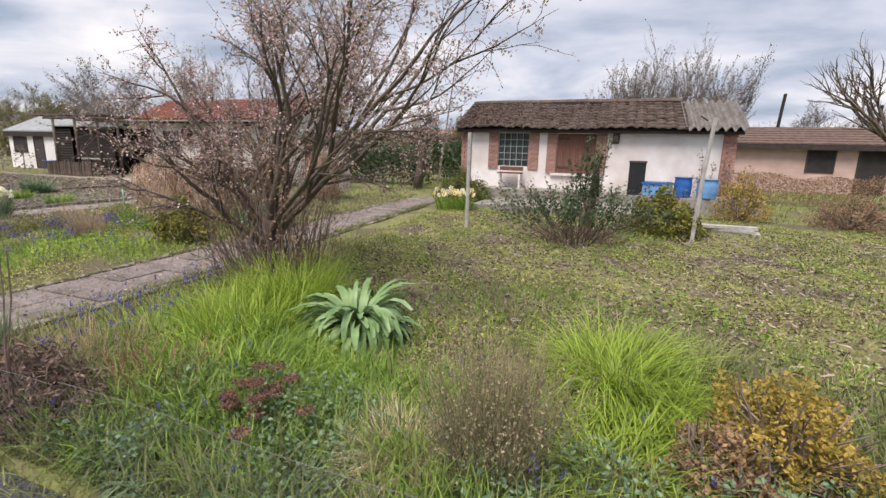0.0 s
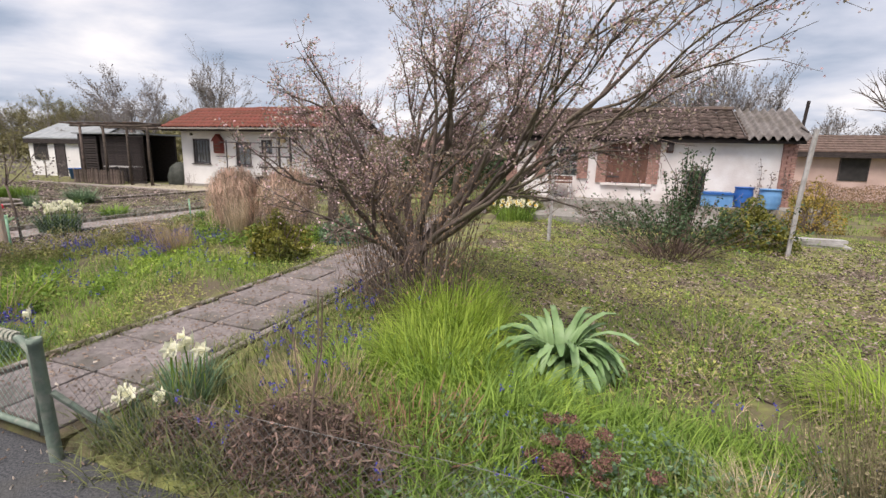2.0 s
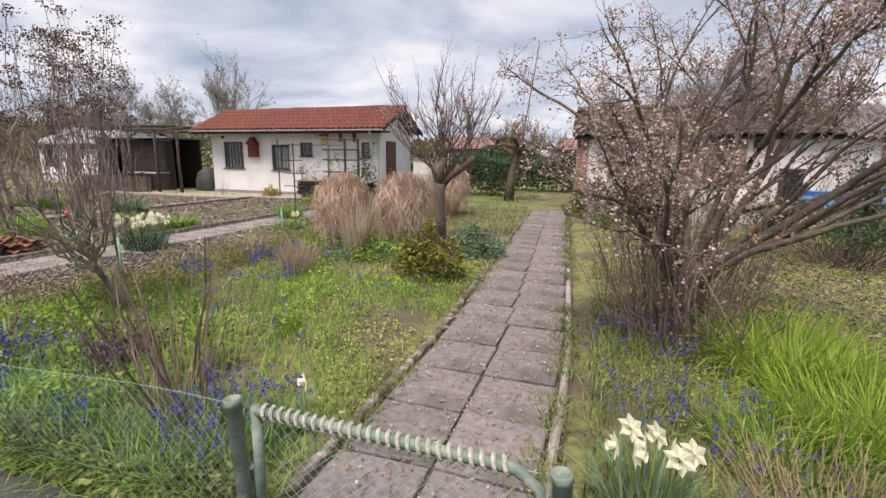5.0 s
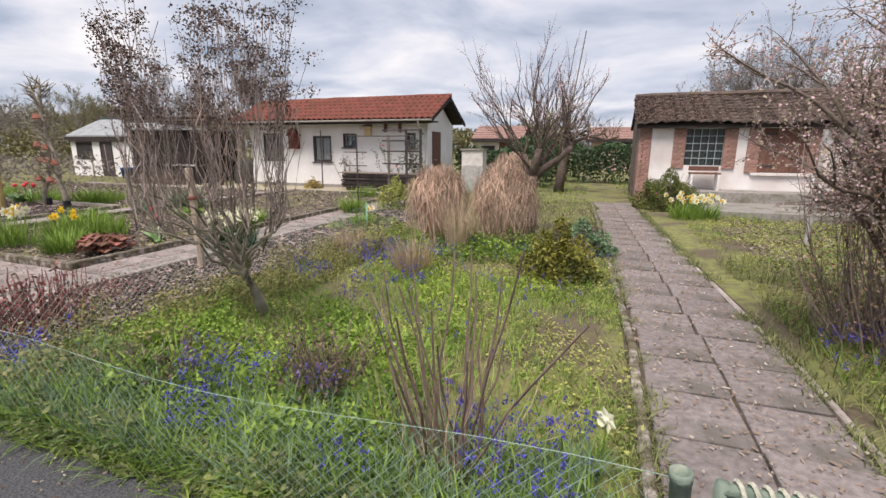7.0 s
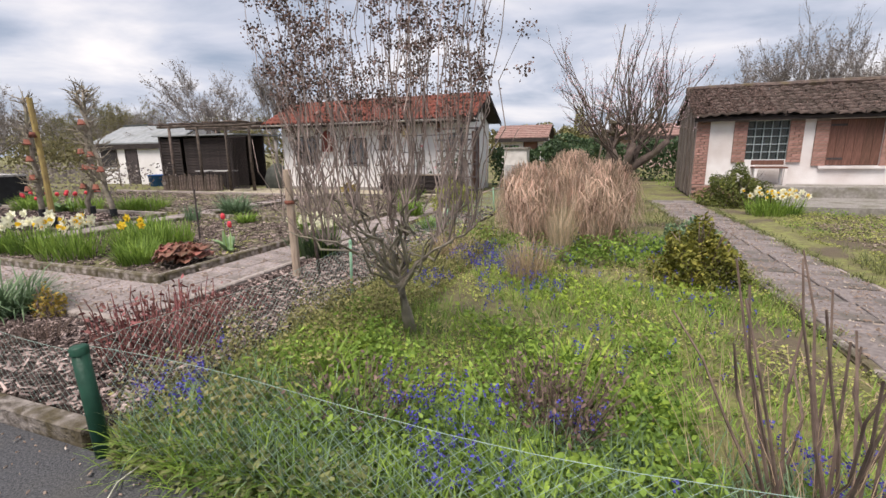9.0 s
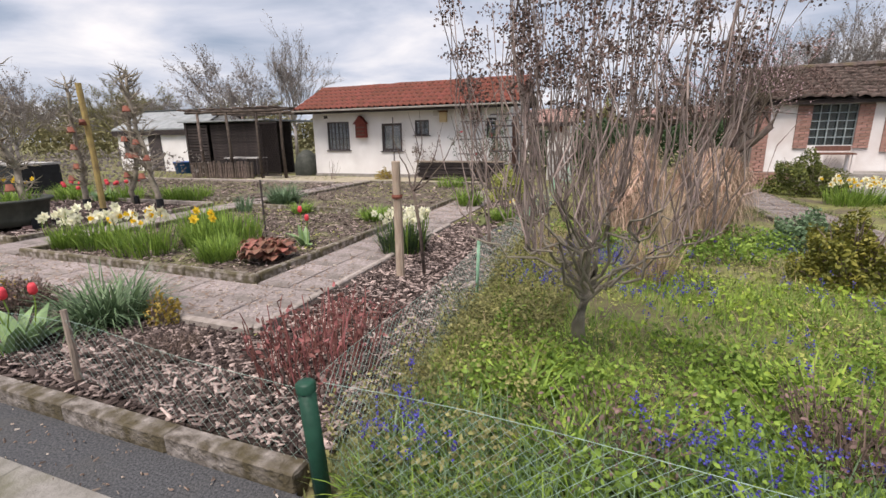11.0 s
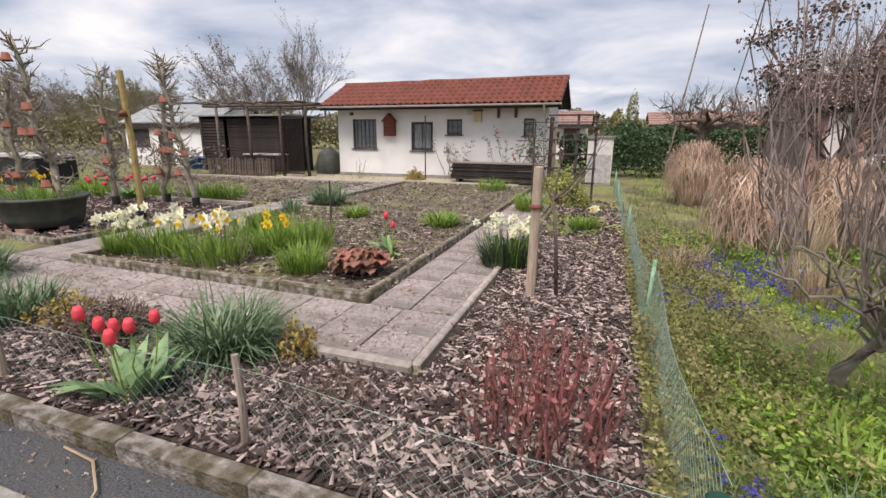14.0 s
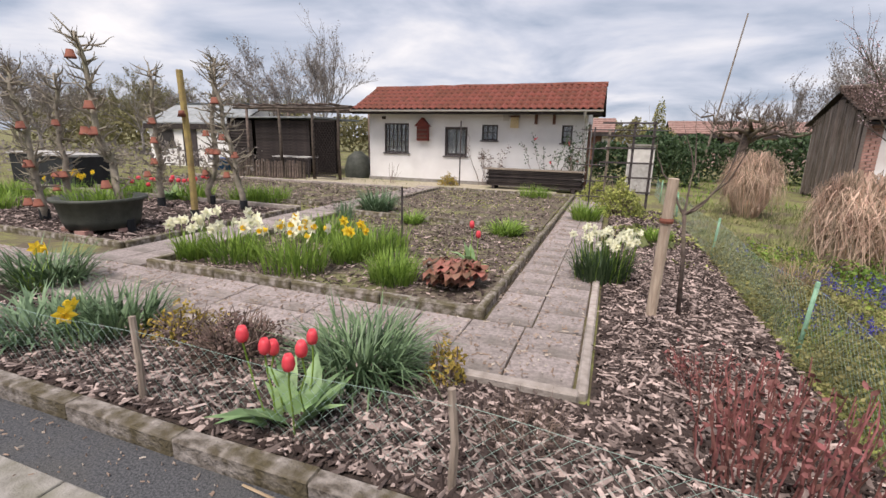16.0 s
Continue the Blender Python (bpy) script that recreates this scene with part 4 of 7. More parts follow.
# far huts
def far_hut(name, at, sx, sy, eave, ridge, wall_mat, roof_mat, label, doors=(), rows=7, over=0.35):
    t = thing(name, at, label, "hut")
    part("wall", Soup().box(0, sx, 0, sy, -0.1, eave), wall_mat, t)
    gable("gable", 0.0, 0.2, 0, sy / 2, sy, eave, ridge - 0.08, wall_mat, t)
    gable("gable", sx - 0.2, sx, 0, sy / 2, sy, eave, ridge - 0.08, wall_mat, t)
    roof_ = part("roof", Soup().add([(-over, -over, eave - 0.02), (sx + over, -over, eave - 0.02), (sx + over, sy / 2, ridge - 0.02), (-over, sy / 2, ridge - 0.02), (sx + over, sy + over, eave - 0.02), (-over, sy + over, eave - 0.02)],
                                    [(0, 1, 2), (0, 2, 3), (3, 2, 4), (3, 4, 5)]), WOOD_DARK, t)
    for side in (0, 1):
        for k in range(rows):
            s = Soup()
            ya, yb = [(-over + (sy / 2 + over) * q / rows) for q in (k, k + 1.06)]
            za, zb = [eave + (ridge - eave) * (q + over) / (sy / 2 + over) for q in (ya, yb)]
            if side:
                ya, yb = sy - ya, sy - yb
            s.add([(-over, ya, za + 0.06), (sx + over, ya, za + 0.06), (sx + over, yb, zb + 0.02), (-over, yb, zb + 0.02), (-over, ya, za), (sx + over, ya, za)],
                  [(0, 1, 2), (0, 2, 3), (4, 5, 1), (4, 1, 0)])
            part("tile_course", s, roof_mat, roof_)
    part("eave_board", Soup().box(-over, sx + over, -over, -over + 0.03, eave - 0.24, eave - 0.02), WOOD_DARK, t)
    for kind, x0, x1, z0, z1, m in doors:
        d = part(kind, Soup().box(x0, x1, -0.03, -0.003, z0, z1), m, t)
        part("frame", Soup().box(x0 - 0.05, x0, -0.05, -0.003, z0, z1 + 0.05).box(x1, x1 + 0.05, -0.05, -0.003, z0, z1 + 0.05).box(x0, x1, -0.05, -0.003, z1, z1 + 0.05), FRAME_DARK, d)
    return t


# dark openings below are flat boards with the interior shade painted in
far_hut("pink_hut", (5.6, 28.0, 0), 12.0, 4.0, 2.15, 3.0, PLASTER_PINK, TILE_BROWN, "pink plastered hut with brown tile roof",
        [("window", 3.3, 4.3, 0.9, 1.9, ROOM_SHADE), ("door", 5.2, 6.2, 0.0, 2.0, ROOM_SHADE), ("door", 7.4, 9.4, 0.0, 1.9, ROOM_SHADE)])
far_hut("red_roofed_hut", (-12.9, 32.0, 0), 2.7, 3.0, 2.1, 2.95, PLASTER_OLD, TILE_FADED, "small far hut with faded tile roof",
        [("door", 1.5, 2.3, 0.0, 1.95, WOOD_BROWN), ("window", 0.3, 1.1, 0.9, 1.6, ROOM_SHADE)])
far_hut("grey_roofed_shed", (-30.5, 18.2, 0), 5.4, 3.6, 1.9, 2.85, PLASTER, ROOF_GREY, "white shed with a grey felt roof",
        [("door", 2.2, 2.9, 0.0, 1.85, FRAME_DARK), ("window", 0.5, 1.5, 0.8, 1.6, ROOM_SHADE)], 1, 0.15)
far_hut("long_red_roof", (-6.0, 38.0, 0), 10.0, 4.0, 2.2, 3.1, PLASTER_PINK, TILE_FADED, "long far hut with faded tile roof", [("window", 2, 3, 1, 1.9, ROOM_SHADE)])

# pergola and dark plank hut
PER = thing("pergola", (0, 0, 0), "weathered wooden pergola beside the dark hut", "pergola")
for x, y in ((-22.3, 15.7), (-20.9, 15.7), (-19.5, 15.7), (-18.6, 15.9), (-22.3, 18.0), (-18.6, 18.0)):
    part("post", Soup().tube([(x, y, -0.05), (x + random.uniform(-0.04, 0.04), y, 1.2), (x, y, 2.4)], [0.065, 0.055, 0.05], 7), WOOD_PERGOLA, PER, "", True)
for y in (15.7, 17.0, 18.0):
    part("beam", Soup().tube(bend((-22.9, y, 2.42), (-18.1, y, 2.42), 0.02, 7, 0.015), 0.05, 7), WOOD_PERGOLA, PER, "", True)
for k in range(9):
    x = -22.7 + 0.53 * k
    part("rafter", Soup().tube(bend((x, 15.2, 2.5), (x + random.uniform(-0.12, 0.12), 18.4, 2.5), 0.0, 6, 0.02), 0.035, 6), WOOD_PERGOLA, PER, "", True)
lat = part("lattice", Soup().box(-19.5, -18.62, 15.66, 15.69, 0.1, 0.15).box(-19.5, -18.62, 15.66, 15.69, 1.95, 2.0), WOOD_DARK, PER, "dark diagonal lattice panel")
for k in range(-14, 9):
    for sgn, dy in ((1, 0.0), (-1, 0.016)):
        x0 = -19.5 + 0.11 * k if sgn > 0 else -18.62 - 0.11 * k
        pts = []
        for z in (0.15, 1.95):
            x = x0 + sgn * (z - 0.15) * 0.7
            pts.append((x, z))
        (xa, za), (xb, zb) = pts
        lo, hi = -19.5, -18.62
        ta = [(q - xa) / (xb - xa) for q in (lo, hi)]
        t0, t1 = max(0, min(ta)), min(1, max(ta))
        if t1 - t0 > 0.03:
            p0, p1 = (xa + (xb - xa) * t0, za + (zb - za) * t0), (xa + (xb - xa) * t1, za + (zb - za) * t1)
            part("slat", Soup().tube([(p0[0], 15.67 + dy, p0[1]), (p1[0], 15.67 + dy, p1[1])], 0.013, 4), WOOD_DARK, lat)
DARK = thing("dark_plank_hut", (0, 0, 0), "dark stained plank hut, slats standing for its shaded open front", "hut")
part("wall_back", Soup().box(-24.4, -20.4, 18.6, 18.7, -0.05, 2.12), WOOD_DARK, DARK)
part("wall_end", Soup().box(-24.45, -24.35, 16.9, 18.6, -0.05, 2.12), WOOD_DARK, DARK)
part("roof", Soup().box(-24.7, -20.2, 16.8, 20.0, 2.12, 2.18), ROOF_GREY, DARK)
part("door", Soup().box(-23.3, -21.9, 18.5, 18.595, 0.0, 1.95), FRAME_DARK, DARK)
slat = Soup().box(-0.55, 0.55, -0.015, 0.015, 0, 0.09).mesh("slat", WOOD_DARK)
for k in range(16):
    piece("slat", slat, DARK, pose(-23.8, 16.95, 0.2 + 0.115 * k))
# dark slats added across the opening to stand for the shade inside
shade_slat = Soup().box(-1.27, 1.27, -0.012, 0.012, 0, 0.098).mesh("slat", WOOD_DARK)
for k in range(18):
    piece("slat", shade_slat, DARK, pose(-21.9, 17.05, 0.02 + 0.112 * k, random.uniform(-3, 3), 0, 0))
pal = thing("palisade", (-21.3, 15.55, 0), "low fence of grey round palings", "fence")
stake = Soup().tube([(0, 0, -0.05), (0.005, 0, 0.3), (0, 0, 0.6)], [0.055, 0.05, 0.045], 7).mesh("paling", WOOD_PERGOLA)
for k in range(27):
    piece("paling", stake, pal, pose(-1.45 + 0.112 * k, random.uniform(-0.02, 0.02), random.uniform(-0.08, 0.05), random.uniform(-3, 3), random.uniform(-3, 3), 0))
tubb = thing("blue_tub", (-25.2, 17.3, 0), "blue plastic tub beside the shed", "tub")
part("body", Soup().lathe([(0, 0), (0.38, 0), (0.45, 0.5), (0.47, 0.5), (0.43, 0.46), (0, 0.44)], 18), BLUE, tubb, "", True)
barrel("water_barrel", (-19.0, 19.4, 0), 0.3, 1.6, BLUE, "tall blue water tank behind the pergola")
tarp = thing("covered_pile", (-18.75, 17.4, 0), "dark covered pile beside the hut", "pile")
part("cover", Soup().lathe([(0.5, 0), (0.52, 0.35), (0.4, 0.75), (0.15, 0.95), (0.0, 0.98)], 9), TUB, tarp, "", True)
for k, x in enumerate((-20.3, -21.2)):
    tb = thing("garden_table", (x, 16.3, 0), "small grey table under the pergola", "table", "pergola tables")
    part("tabletop", Soup().box(-0.35, 0.35, -0.3, 0.3, 0.7, 0.74), CONC_POST, tb)
    for sx in (-0.3, 0.3):
        for sy in (-0.25, 0.25):
            part("leg", Soup().box(sx - 0.02, sx + 0.02, sy - 0.02, sy + 0.02, 0, 0.7), FRAME_DARK, tb)
bins = thing("compost_bin", (-23.5, 10.5, 0), "dark slatted compost bin", "compost bin", "compost bins")
part("bin", Soup().box(-0.7, 0.7, -0.5, 0.5, 0, 0.8), BLACK, bins)
part("lid", Soup().box(-0.74, 0.74, -0.54, 0.54, 0.8, 0.86), CONC_POST, bins)
copy_thing(bins, pose(-25.4, 10.9, 0, 0, 0, 6))
# pale cupboard at the end of the mulch strip
cup = thing("garden_cupboard", (-8.98, 17.2, 0), "pale metal cupboard at the end of the strip", "cupboard")
part("body", Soup().box(-0.36, 0.36, -0.25, 0.25, 0.0, 1.4), METAL_WHITE, cup)
part("door", Soup().box(-0.33, 0.33, -0.27, -0.252, 0.05, 0.9), CONC_POST, cup)
part("top", Soup().box(-0.4, 0.4, -0.3, 0.3, 1.4, 1.45), CONCRETE, cup)


# ---- fences, posts, gate ----
def chain_mesh(name, p0, p1, height, pitch, wire, parent, r=0.0011):
    """Diamond wire mesh between two posts, sagging a little."""
    p0, p1 = np.array(p0, float), np.array(p1, float)
    L = np.linalg.norm(p1 - p0)
    d = (p1 - p0) / L
    nrm = np.array([-d[1], d[0], 0])
    s = Soup()

    def at(u, z):
        z = np.clip(z, 0, height)
        top = 1 - 0.10 * math.sin(math.pi * np.clip(u / L, 0, 1)) ** 2
        return p0 + d * u + np.array([0, 0, z * top]) + nrm * (0.05 * math.sin(u * 2.3) * z)
    for k in range(int(-height / pitch) - 1, int(L / pitch) + 1):
        for sgn in (1, -1):
            us = []
            for q in np.linspace(0, height, 5):
                u = k * pitch + q if sgn > 0 else k * pitch + height - q
                if 0 <= u <= L:
                    us.append(at(u, q))
            if len(us) > 1:
                s.tube(us, r, 3, False)
    part("wire_mesh", s, wire, parent)
    part("top_wire", Soup().tube([at(u, height) for u in np.linspace(0, L, 14)], 0.0013, 4), wire, parent)


def green_post(name, at, h, r, material, label, tilt=(0, 0), cap=True):
    t = thing(name, at, label, "post")
    t.rotation_euler = (radians(tilt[0]), radians(tilt[1]), 0)
    part("post", Soup().tube([(0, 0, -0.1), (0, 0, h)], r, 10), material, t, "", True)
    if cap:
        part("cap", Soup().lathe([(r * 1.12, h - 0.03), (r * 1.12, h + 0.004), (r * 0.8, h + 0.012), (0, h + 0.012)], 10), material, t, "", True)
    return t


green_post("corner_post", (-8.3, 3.42, 0), 0.5, 0.036, POST_GREEN, "dark green steel corner post of the fence", (0, -4))
f1 = thing("wire_fence", (0, 0, 0), "low sagging green wire mesh fence", "fence", "wire fences")
chain_mesh("fence", (-8.25, 3.42, 0), (-4.5, 3.4, 0), 0.52, 0.06, WIRE, f1, 0.0008)
f2 = thing("wire_fence", (0, 0, 0), "low green wire mesh fence between gardens", "fence", "wire fences")
for a, b in (((-8.3, 3.47), (-8.34, 5.8)), ((-8.34, 5.8), (-8.4, 8.7)), ((-8.4, 8.7), (-8.45, 12.0)), ((-8.45, 12.0), (-8.5, 16.9))):
    chain_mesh("fence", (*a, 0), (*b, 0), 0.52, 0.055 if a[1] < 6 else 0.09, WIRE, f2, 0.0011)
for x, y in ((-8.34, 5.8), (-8.4, 8.7), (-8.45, 12.0), (-8.5, 15.0)):
    green_post("fence_stake", (x, y, 0), 0.56, 0.014, POST_MINT, "thin mint green fence stake", (random.uniform(-4, 4), random.uniform(-5, 5)))
f3 = thing("wire_fence", (0, 0, 0), "low rusted wire mesh fence along the lane", "fence", "wire fences")
for a, b in (((-3.26, 3.42), (-1.35, 3.42)), ((-1.35, 3.42), (0.75, 3.42)), ((0.75, 3.42), (4.5, 3.42))):
    chain_mesh("fence", (*a, 0), (*b, 0), 0.45, 0.055, WIRE_GREY, f3, 0.0009)
f4 = thing("wire_fence", (0, 0, 0), "thin wire fence above the mossy kerb", "fence", "wire fences")
for a, b in (((-13.6, 3.66), (-12.04, 3.66)), ((-12.04, 3.66), (-10.22, 3.66)), ((-10.22, 3.66), (-8.34, 3.5))):
    chain_mesh("fence", (*a, 0), (*b, 0), 0.42, 0.075, WIRE, f4, 0.0009)
for x, h in ((-12.04, 0.5), (-10.22, 0.48), (-13.6, 0.5)):
    t = thing("fence_stick", (x, 3.66, 0), "grey weathered wooden fence stick", "stick", "fence sticks")
    part("stick", Soup().tube([(0, 0, -0.1), (0.012, 0, h * 0.5), (-0.012, 0.01, h)], [0.021, 0.019, 0.018], 7), WOOD_GREY, t)
stub = thing("fence_stub", (0.62, 3.44, 0), "round fence stake with a pale cut top", "post")
part("stake", Soup().tube([(0, 0, -0.1), (0, 0, 0.4)], 0.03, 9), WOOD_GREY, stub)
part("cut_top", Soup().lathe([(0.031, 0.396), (0.031, 0.406), (0, 0.408)], 9), CREAM_CUT, stub)

# gate
GATE = thing("garden_gate", (-3.89, 3.37, 0), "low green tube gate with a rope-wound bar", "gate")
top = [(-0.5, 0, 0.55), (-0.2, 0, 0.555), (0.3, 0, 0.555), (0.42, 0, 0.55), (0.49, 0, 0.5), (0.5, 0, 0.38), (0.5, 0, 0.06)]
part("gate_frame", Soup().tube(top, 0.019, 8).tube([(-0.5, 0, 0.08), (0.5, 0, 0.08)], 0.017, 8).tube([(-0.5, 0, 0.06), (-0.5, 0, 0.57)], 0.019, 8), PIPE_GREEN, GATE, "", True)
sp = np.linspace(0, 1, 260)
part("rope", Soup().tube(np.stack([-0.47 + 0.88 * sp, 0.024 * np.cos(sp * 2 * np.pi * 26), 0.555 + 0.024 * np.sin(sp * 2 * np.pi * 26)], -1), 0.007, 4), ROPE, GATE, "pale rope wound round the bar")
chain_mesh("gate", (-0.48, 0.0, 0.08), (0.49, 0.0, 0.08), 0.46, 0.05, WIRE, GATE)
for x, y in ((-3.31, 3.36), (-4.46, 3.37)):
    t = thing("gate_post", (x, y, 0), "open green steel tube gate post", "post", "gate posts")
    t.rotation_euler = (0, radians(-3), 0)
    part("tube", Soup().lathe([(0.028, -0.1), (0.028, 0.55), (0.031, 0.552), (0.031, 0.58), (0.024, 0.58), (0.023, 0.42), (0, 0.42)], 12), PIPE_GREEN, t, "", True)
    part("stay", Soup().tube([(0.02, 0.02, 0.3), (0.14 if x > -4 else -0.14, 0.2, 0.0)], 0.016, 6), PIPE_GREEN, t)

# taller posts of the meadow
post_c = thing("concrete_post", (2.03, 11.05, 0), "slim pale concrete line post in the meadow", "post")
part("post", Soup().tube([(0, 0, -0.1), (0.03, 0, 1.0), (0.1, 0, 2.05)], 0.036, 6), CONC_POST, post_c)
part("hook", Soup().tube([(0.0, 0, 2.0), (-0.12, 0, 2.08)], 0.014, 5), FRAME_DARK, post_c)
post_d = thing("concrete_post", (-1.8, 10.4, 0), "slim pale line post by the terrace", "post")
part("post", Soup().tube([(0, 0, -0.1), (0, 0, 1.75)], 0.035, 6), CONC_POST, post_d)
mast = thing("radio_mast", (-5.9, 21.75, 0), "tall thin leaning pole behind the gardens", "pole")
part("pole", Soup().tube([(-0.8, 0, 0), (0, 0, 5.9)], [0.04, 0.022], 6), WOOD_GREY, mast)
for x, y, h in ((9.5, 36.0, 5.3), (15.0, 38.0, 4.8)):
    m = thing("line_pole", (x, y, 0), "dark wooden line pole behind the huts", "pole", "line poles")
    part("pole", Soup().tube([(0, 0, 0), (0.3, 0, h)], 0.09, 6), WOOD_DARK, m)

# trellis of thin dark rods
TRE = thing("trellis", (-9.45, 12.5, 0), "dark wooden ladder trellis in the mulch strip", "trellis")
for x in (-0.4, 0.08, 0.45):
    part("upright", Soup().box(x - 0.025, x + 0.025, -0.02, 0.02, -0.05, 1.9 if x > -0.2 else 1.75), WOOD_GREY if x < 0 else FRAME_DARK, TRE)
for k, z in enumerate((0.45, 0.75, 1.05, 1.35, 1.6, 1.85)):
    part("rung", Soup().box(-0.55, 0.5, -0.045, -0.022, z, z + 0.035), FRAME_DARK, TRE)
ROD = thing("iron_trellis", (-10.1, 11.4, 0), "thin black iron frame with crossbars", "plant support")
part("rod", Soup().tube([(0, 0, -0.05), (0, 0, 1.75)], 0.016, 6), FRAME_DARK, ROD)
for z, a, b in ((1.7, -0.25, 1.3), (1.35, -0.35, 0.25), (1.05, -0.3, 0.25), (0.75, -0.3, 0.25), (0.45, -0.25, 0.2)):
    part("crossbar", Soup().tube([(a, 0, z), (b, 0, z)], 0.011, 5), FRAME_DARK, ROD)
POST = thing("tree_stake", (-9.28, 6.15, 0), "pale leaning wooden tree stake with a tie", "stake")
part("stake", Soup().tube([(0, 0.05, -0.1), (0.015, 0.02, 0.6), (0.03, -0.02, 1.2)], [0.045, 0.044, 0.042], 9), WOOD_PALE, POST)
part("tie", Soup().lathe([(0.05, 0.84), (0.056, 0.86), (0.05, 0.88)], 10, (0.02, 0.0, 0)), TERRACOTTA, POST)
SM = thing("bed_stake", (-12.36, 7.71, 0), "thin rusty stake in the bed", "stake")
part("stake", Soup().tube([(0, 0, -0.05), (0, 0, 0.82)], 0.014, 6), FRAME_DARK, SM)


# ---- trees and shrubs ----
def gz(x, y):
    return float(ground_height(np.array(x), np.array(y)))


def at_ground(x, y):
    return (x, y, gz(x, y) - 0.01)


# spreading fruit tree by the path
TREE = thing("fruit_tree", at_ground(-2.6, 6.12), "spreading fruit tree with young leaves and pink buds", "tree")
rng = np.random.default_rng(11)
trunk, tips = Soup(), []
trunk.tube([(0, 0, -0.1), (-0.02, 0.02, 0.15), (0.03, 0.0, 0.4), (0.06, -0.02, 0.7)], [0.16, 0.13, 0.115, 0.095], 10)
for k in range(10):
    a = 2 * math.pi * k / 10 + rng.uniform(-0.2, 0.2)
    tilt = rng.uniform(0.38, 0.92) if k % 4 else rng.uniform(0.1, 0.3)
    d = np.array([math.cos(a) * math.sin(tilt), math.sin(a) * math.sin(tilt) * 0.85, math.cos(tilt)])
    grow(trunk, np.array([0.05 * math.cos(a), 0.05 * math.sin(a), rng.uniform(0.35, 0.68)]), d, rng.uniform(1.0, 1.2) * (0.84 + 0.3 * math.cos(a)), rng.uniform(0.026, 0.042), 4, tips, (2, 3), 0.58, 0.0, 0.66, 7, 0.11)
for d, ln in (((0.86, -0.25, 0.52), 1.25), ((0.8, 0.1, 0.62), 1.2), ((-0.45, -0.5, 0.74), 0.85), ((-0.5, -0.1, 0.86), 0.95), ((0.74, -0.2, 0.7), 1.4), ((0.62, 0.2, 0.78), 1.4), ((-0.4, 0.3, 0.86), 0.95)):
    grow(trunk, np.array([0.03, 0.0, 0.55]), np.array(d), ln, 0.038, 4, tips, (2, 2), 0.48, 0.02, 0.7, 7, 0.09)
part("trunk", trunk, BARK, TREE, "grey-brown trunk and limbs", True)


def high(q):
    """Keeps most places in the upper crown and few below."""
    return q[rng.random(len(q)) < np.clip((q[:, 2] - 0.7) / 1.1, 0.12, 1.0)]


tw, sprays = Soup(), []
for p in tips:
    for _ in range(4):
        i = rng.integers(0, len(p) - 1)
        q = bend(p[i], p[i] + rng.normal(size=3) * 0.13 + (p[-1] - p[0]) * 0.35, 0, 4, 0.014)
        tw.tube(q, [0.0028, 0.0024, 0.002, 0.0012], 3, False)
        sprays.append(q[1:])
tagged(part("twig_growth", tw, TWIG, TREE), kind="stuff")
part("crown", Soup().leaves(high(along(sprays, 13000, 0.02)), 0.018), BUD, TREE, "small brownish young leaves")
tagged(part("bud_growth", Soup().leaves(high(along(sprays, 15000, 0.02)), 0.019, 0, 1.0), BLOSSOM, TREE, "pink blossom buds"), kind="stuff")
suck = Soup()
for _ in range(260):
    a, r = rng.uniform(0, 2 * math.pi), rng.uniform(0.08, 0.5)
    p = np.array([r * math.cos(a), r * math.sin(a), 0])
    suck.tube(bend(p, p * 1.7 + np.array([0, 0, rng.uniform(0.4, 1.35)]) + rng.normal(size=3) * 0.14, 0, 5, 0.035), np.linspace(0.006, 0.002, 5), 3, False)
tagged(part("sucker_growth", suck, TWIG, TREE, "thin dry shoots round the trunk"), kind="stuff")
tagged(part("dry_leaf_growth", Soup().leaves(disc(3200, 0.75) * np.array([1, 1, 0]) + np.stack([np.zeros(3200), np.zeros(3200), rng.uniform(0.05, 1.5, 3200)], -1), 0.019), LEAF_RUST, TREE, "dry brown leaves caught in the shoots"), kind="stuff")


def bare_tree(name, at, h, label, trunk_h=1.0, r=0.12, depth=4, limbs=6, spread=0.6, lean=(0.3, 0.9), mat_=BARK, buds=None, n_buds=0, rise=0.12, bud_size=(0.015, 0.035)):
    t = thing(name, at, label, "tree")
    s, tips = Soup(), []
    s.tube([(0, 0, -0.1), (0.02, 0, trunk_h * 0.5), (0.0, 0.02, trunk_h)], [r * 1.25, r, r * 0.95], 8)
    for k in range(limbs):
        a = 2 * math.pi * k / limbs + rng.uniform(-0.3, 0.3)
        tilt = rng.uniform(*lean)
        d = np.array([math.cos(a) * math.sin(tilt), math.sin(a) * math.sin(tilt), math.cos(tilt)])
        grow(s, np.array([0, 0, trunk_h * rng.uniform(0.8, 1.0)]), d, (h - trunk_h) * rng.uniform(0.38, 0.5), r * 0.5, depth - 1, tips, (3, 4), spread, rise, 0.66, 5, 0.1)
    part("trunk", s, mat_, t, "", True)
    if n_buds:
        part("crown", Soup().leaves(along(tips, n_buds, 0.05), rng.uniform(*bud_size, n_buds), 0, 1.1), buds, t)
    return t


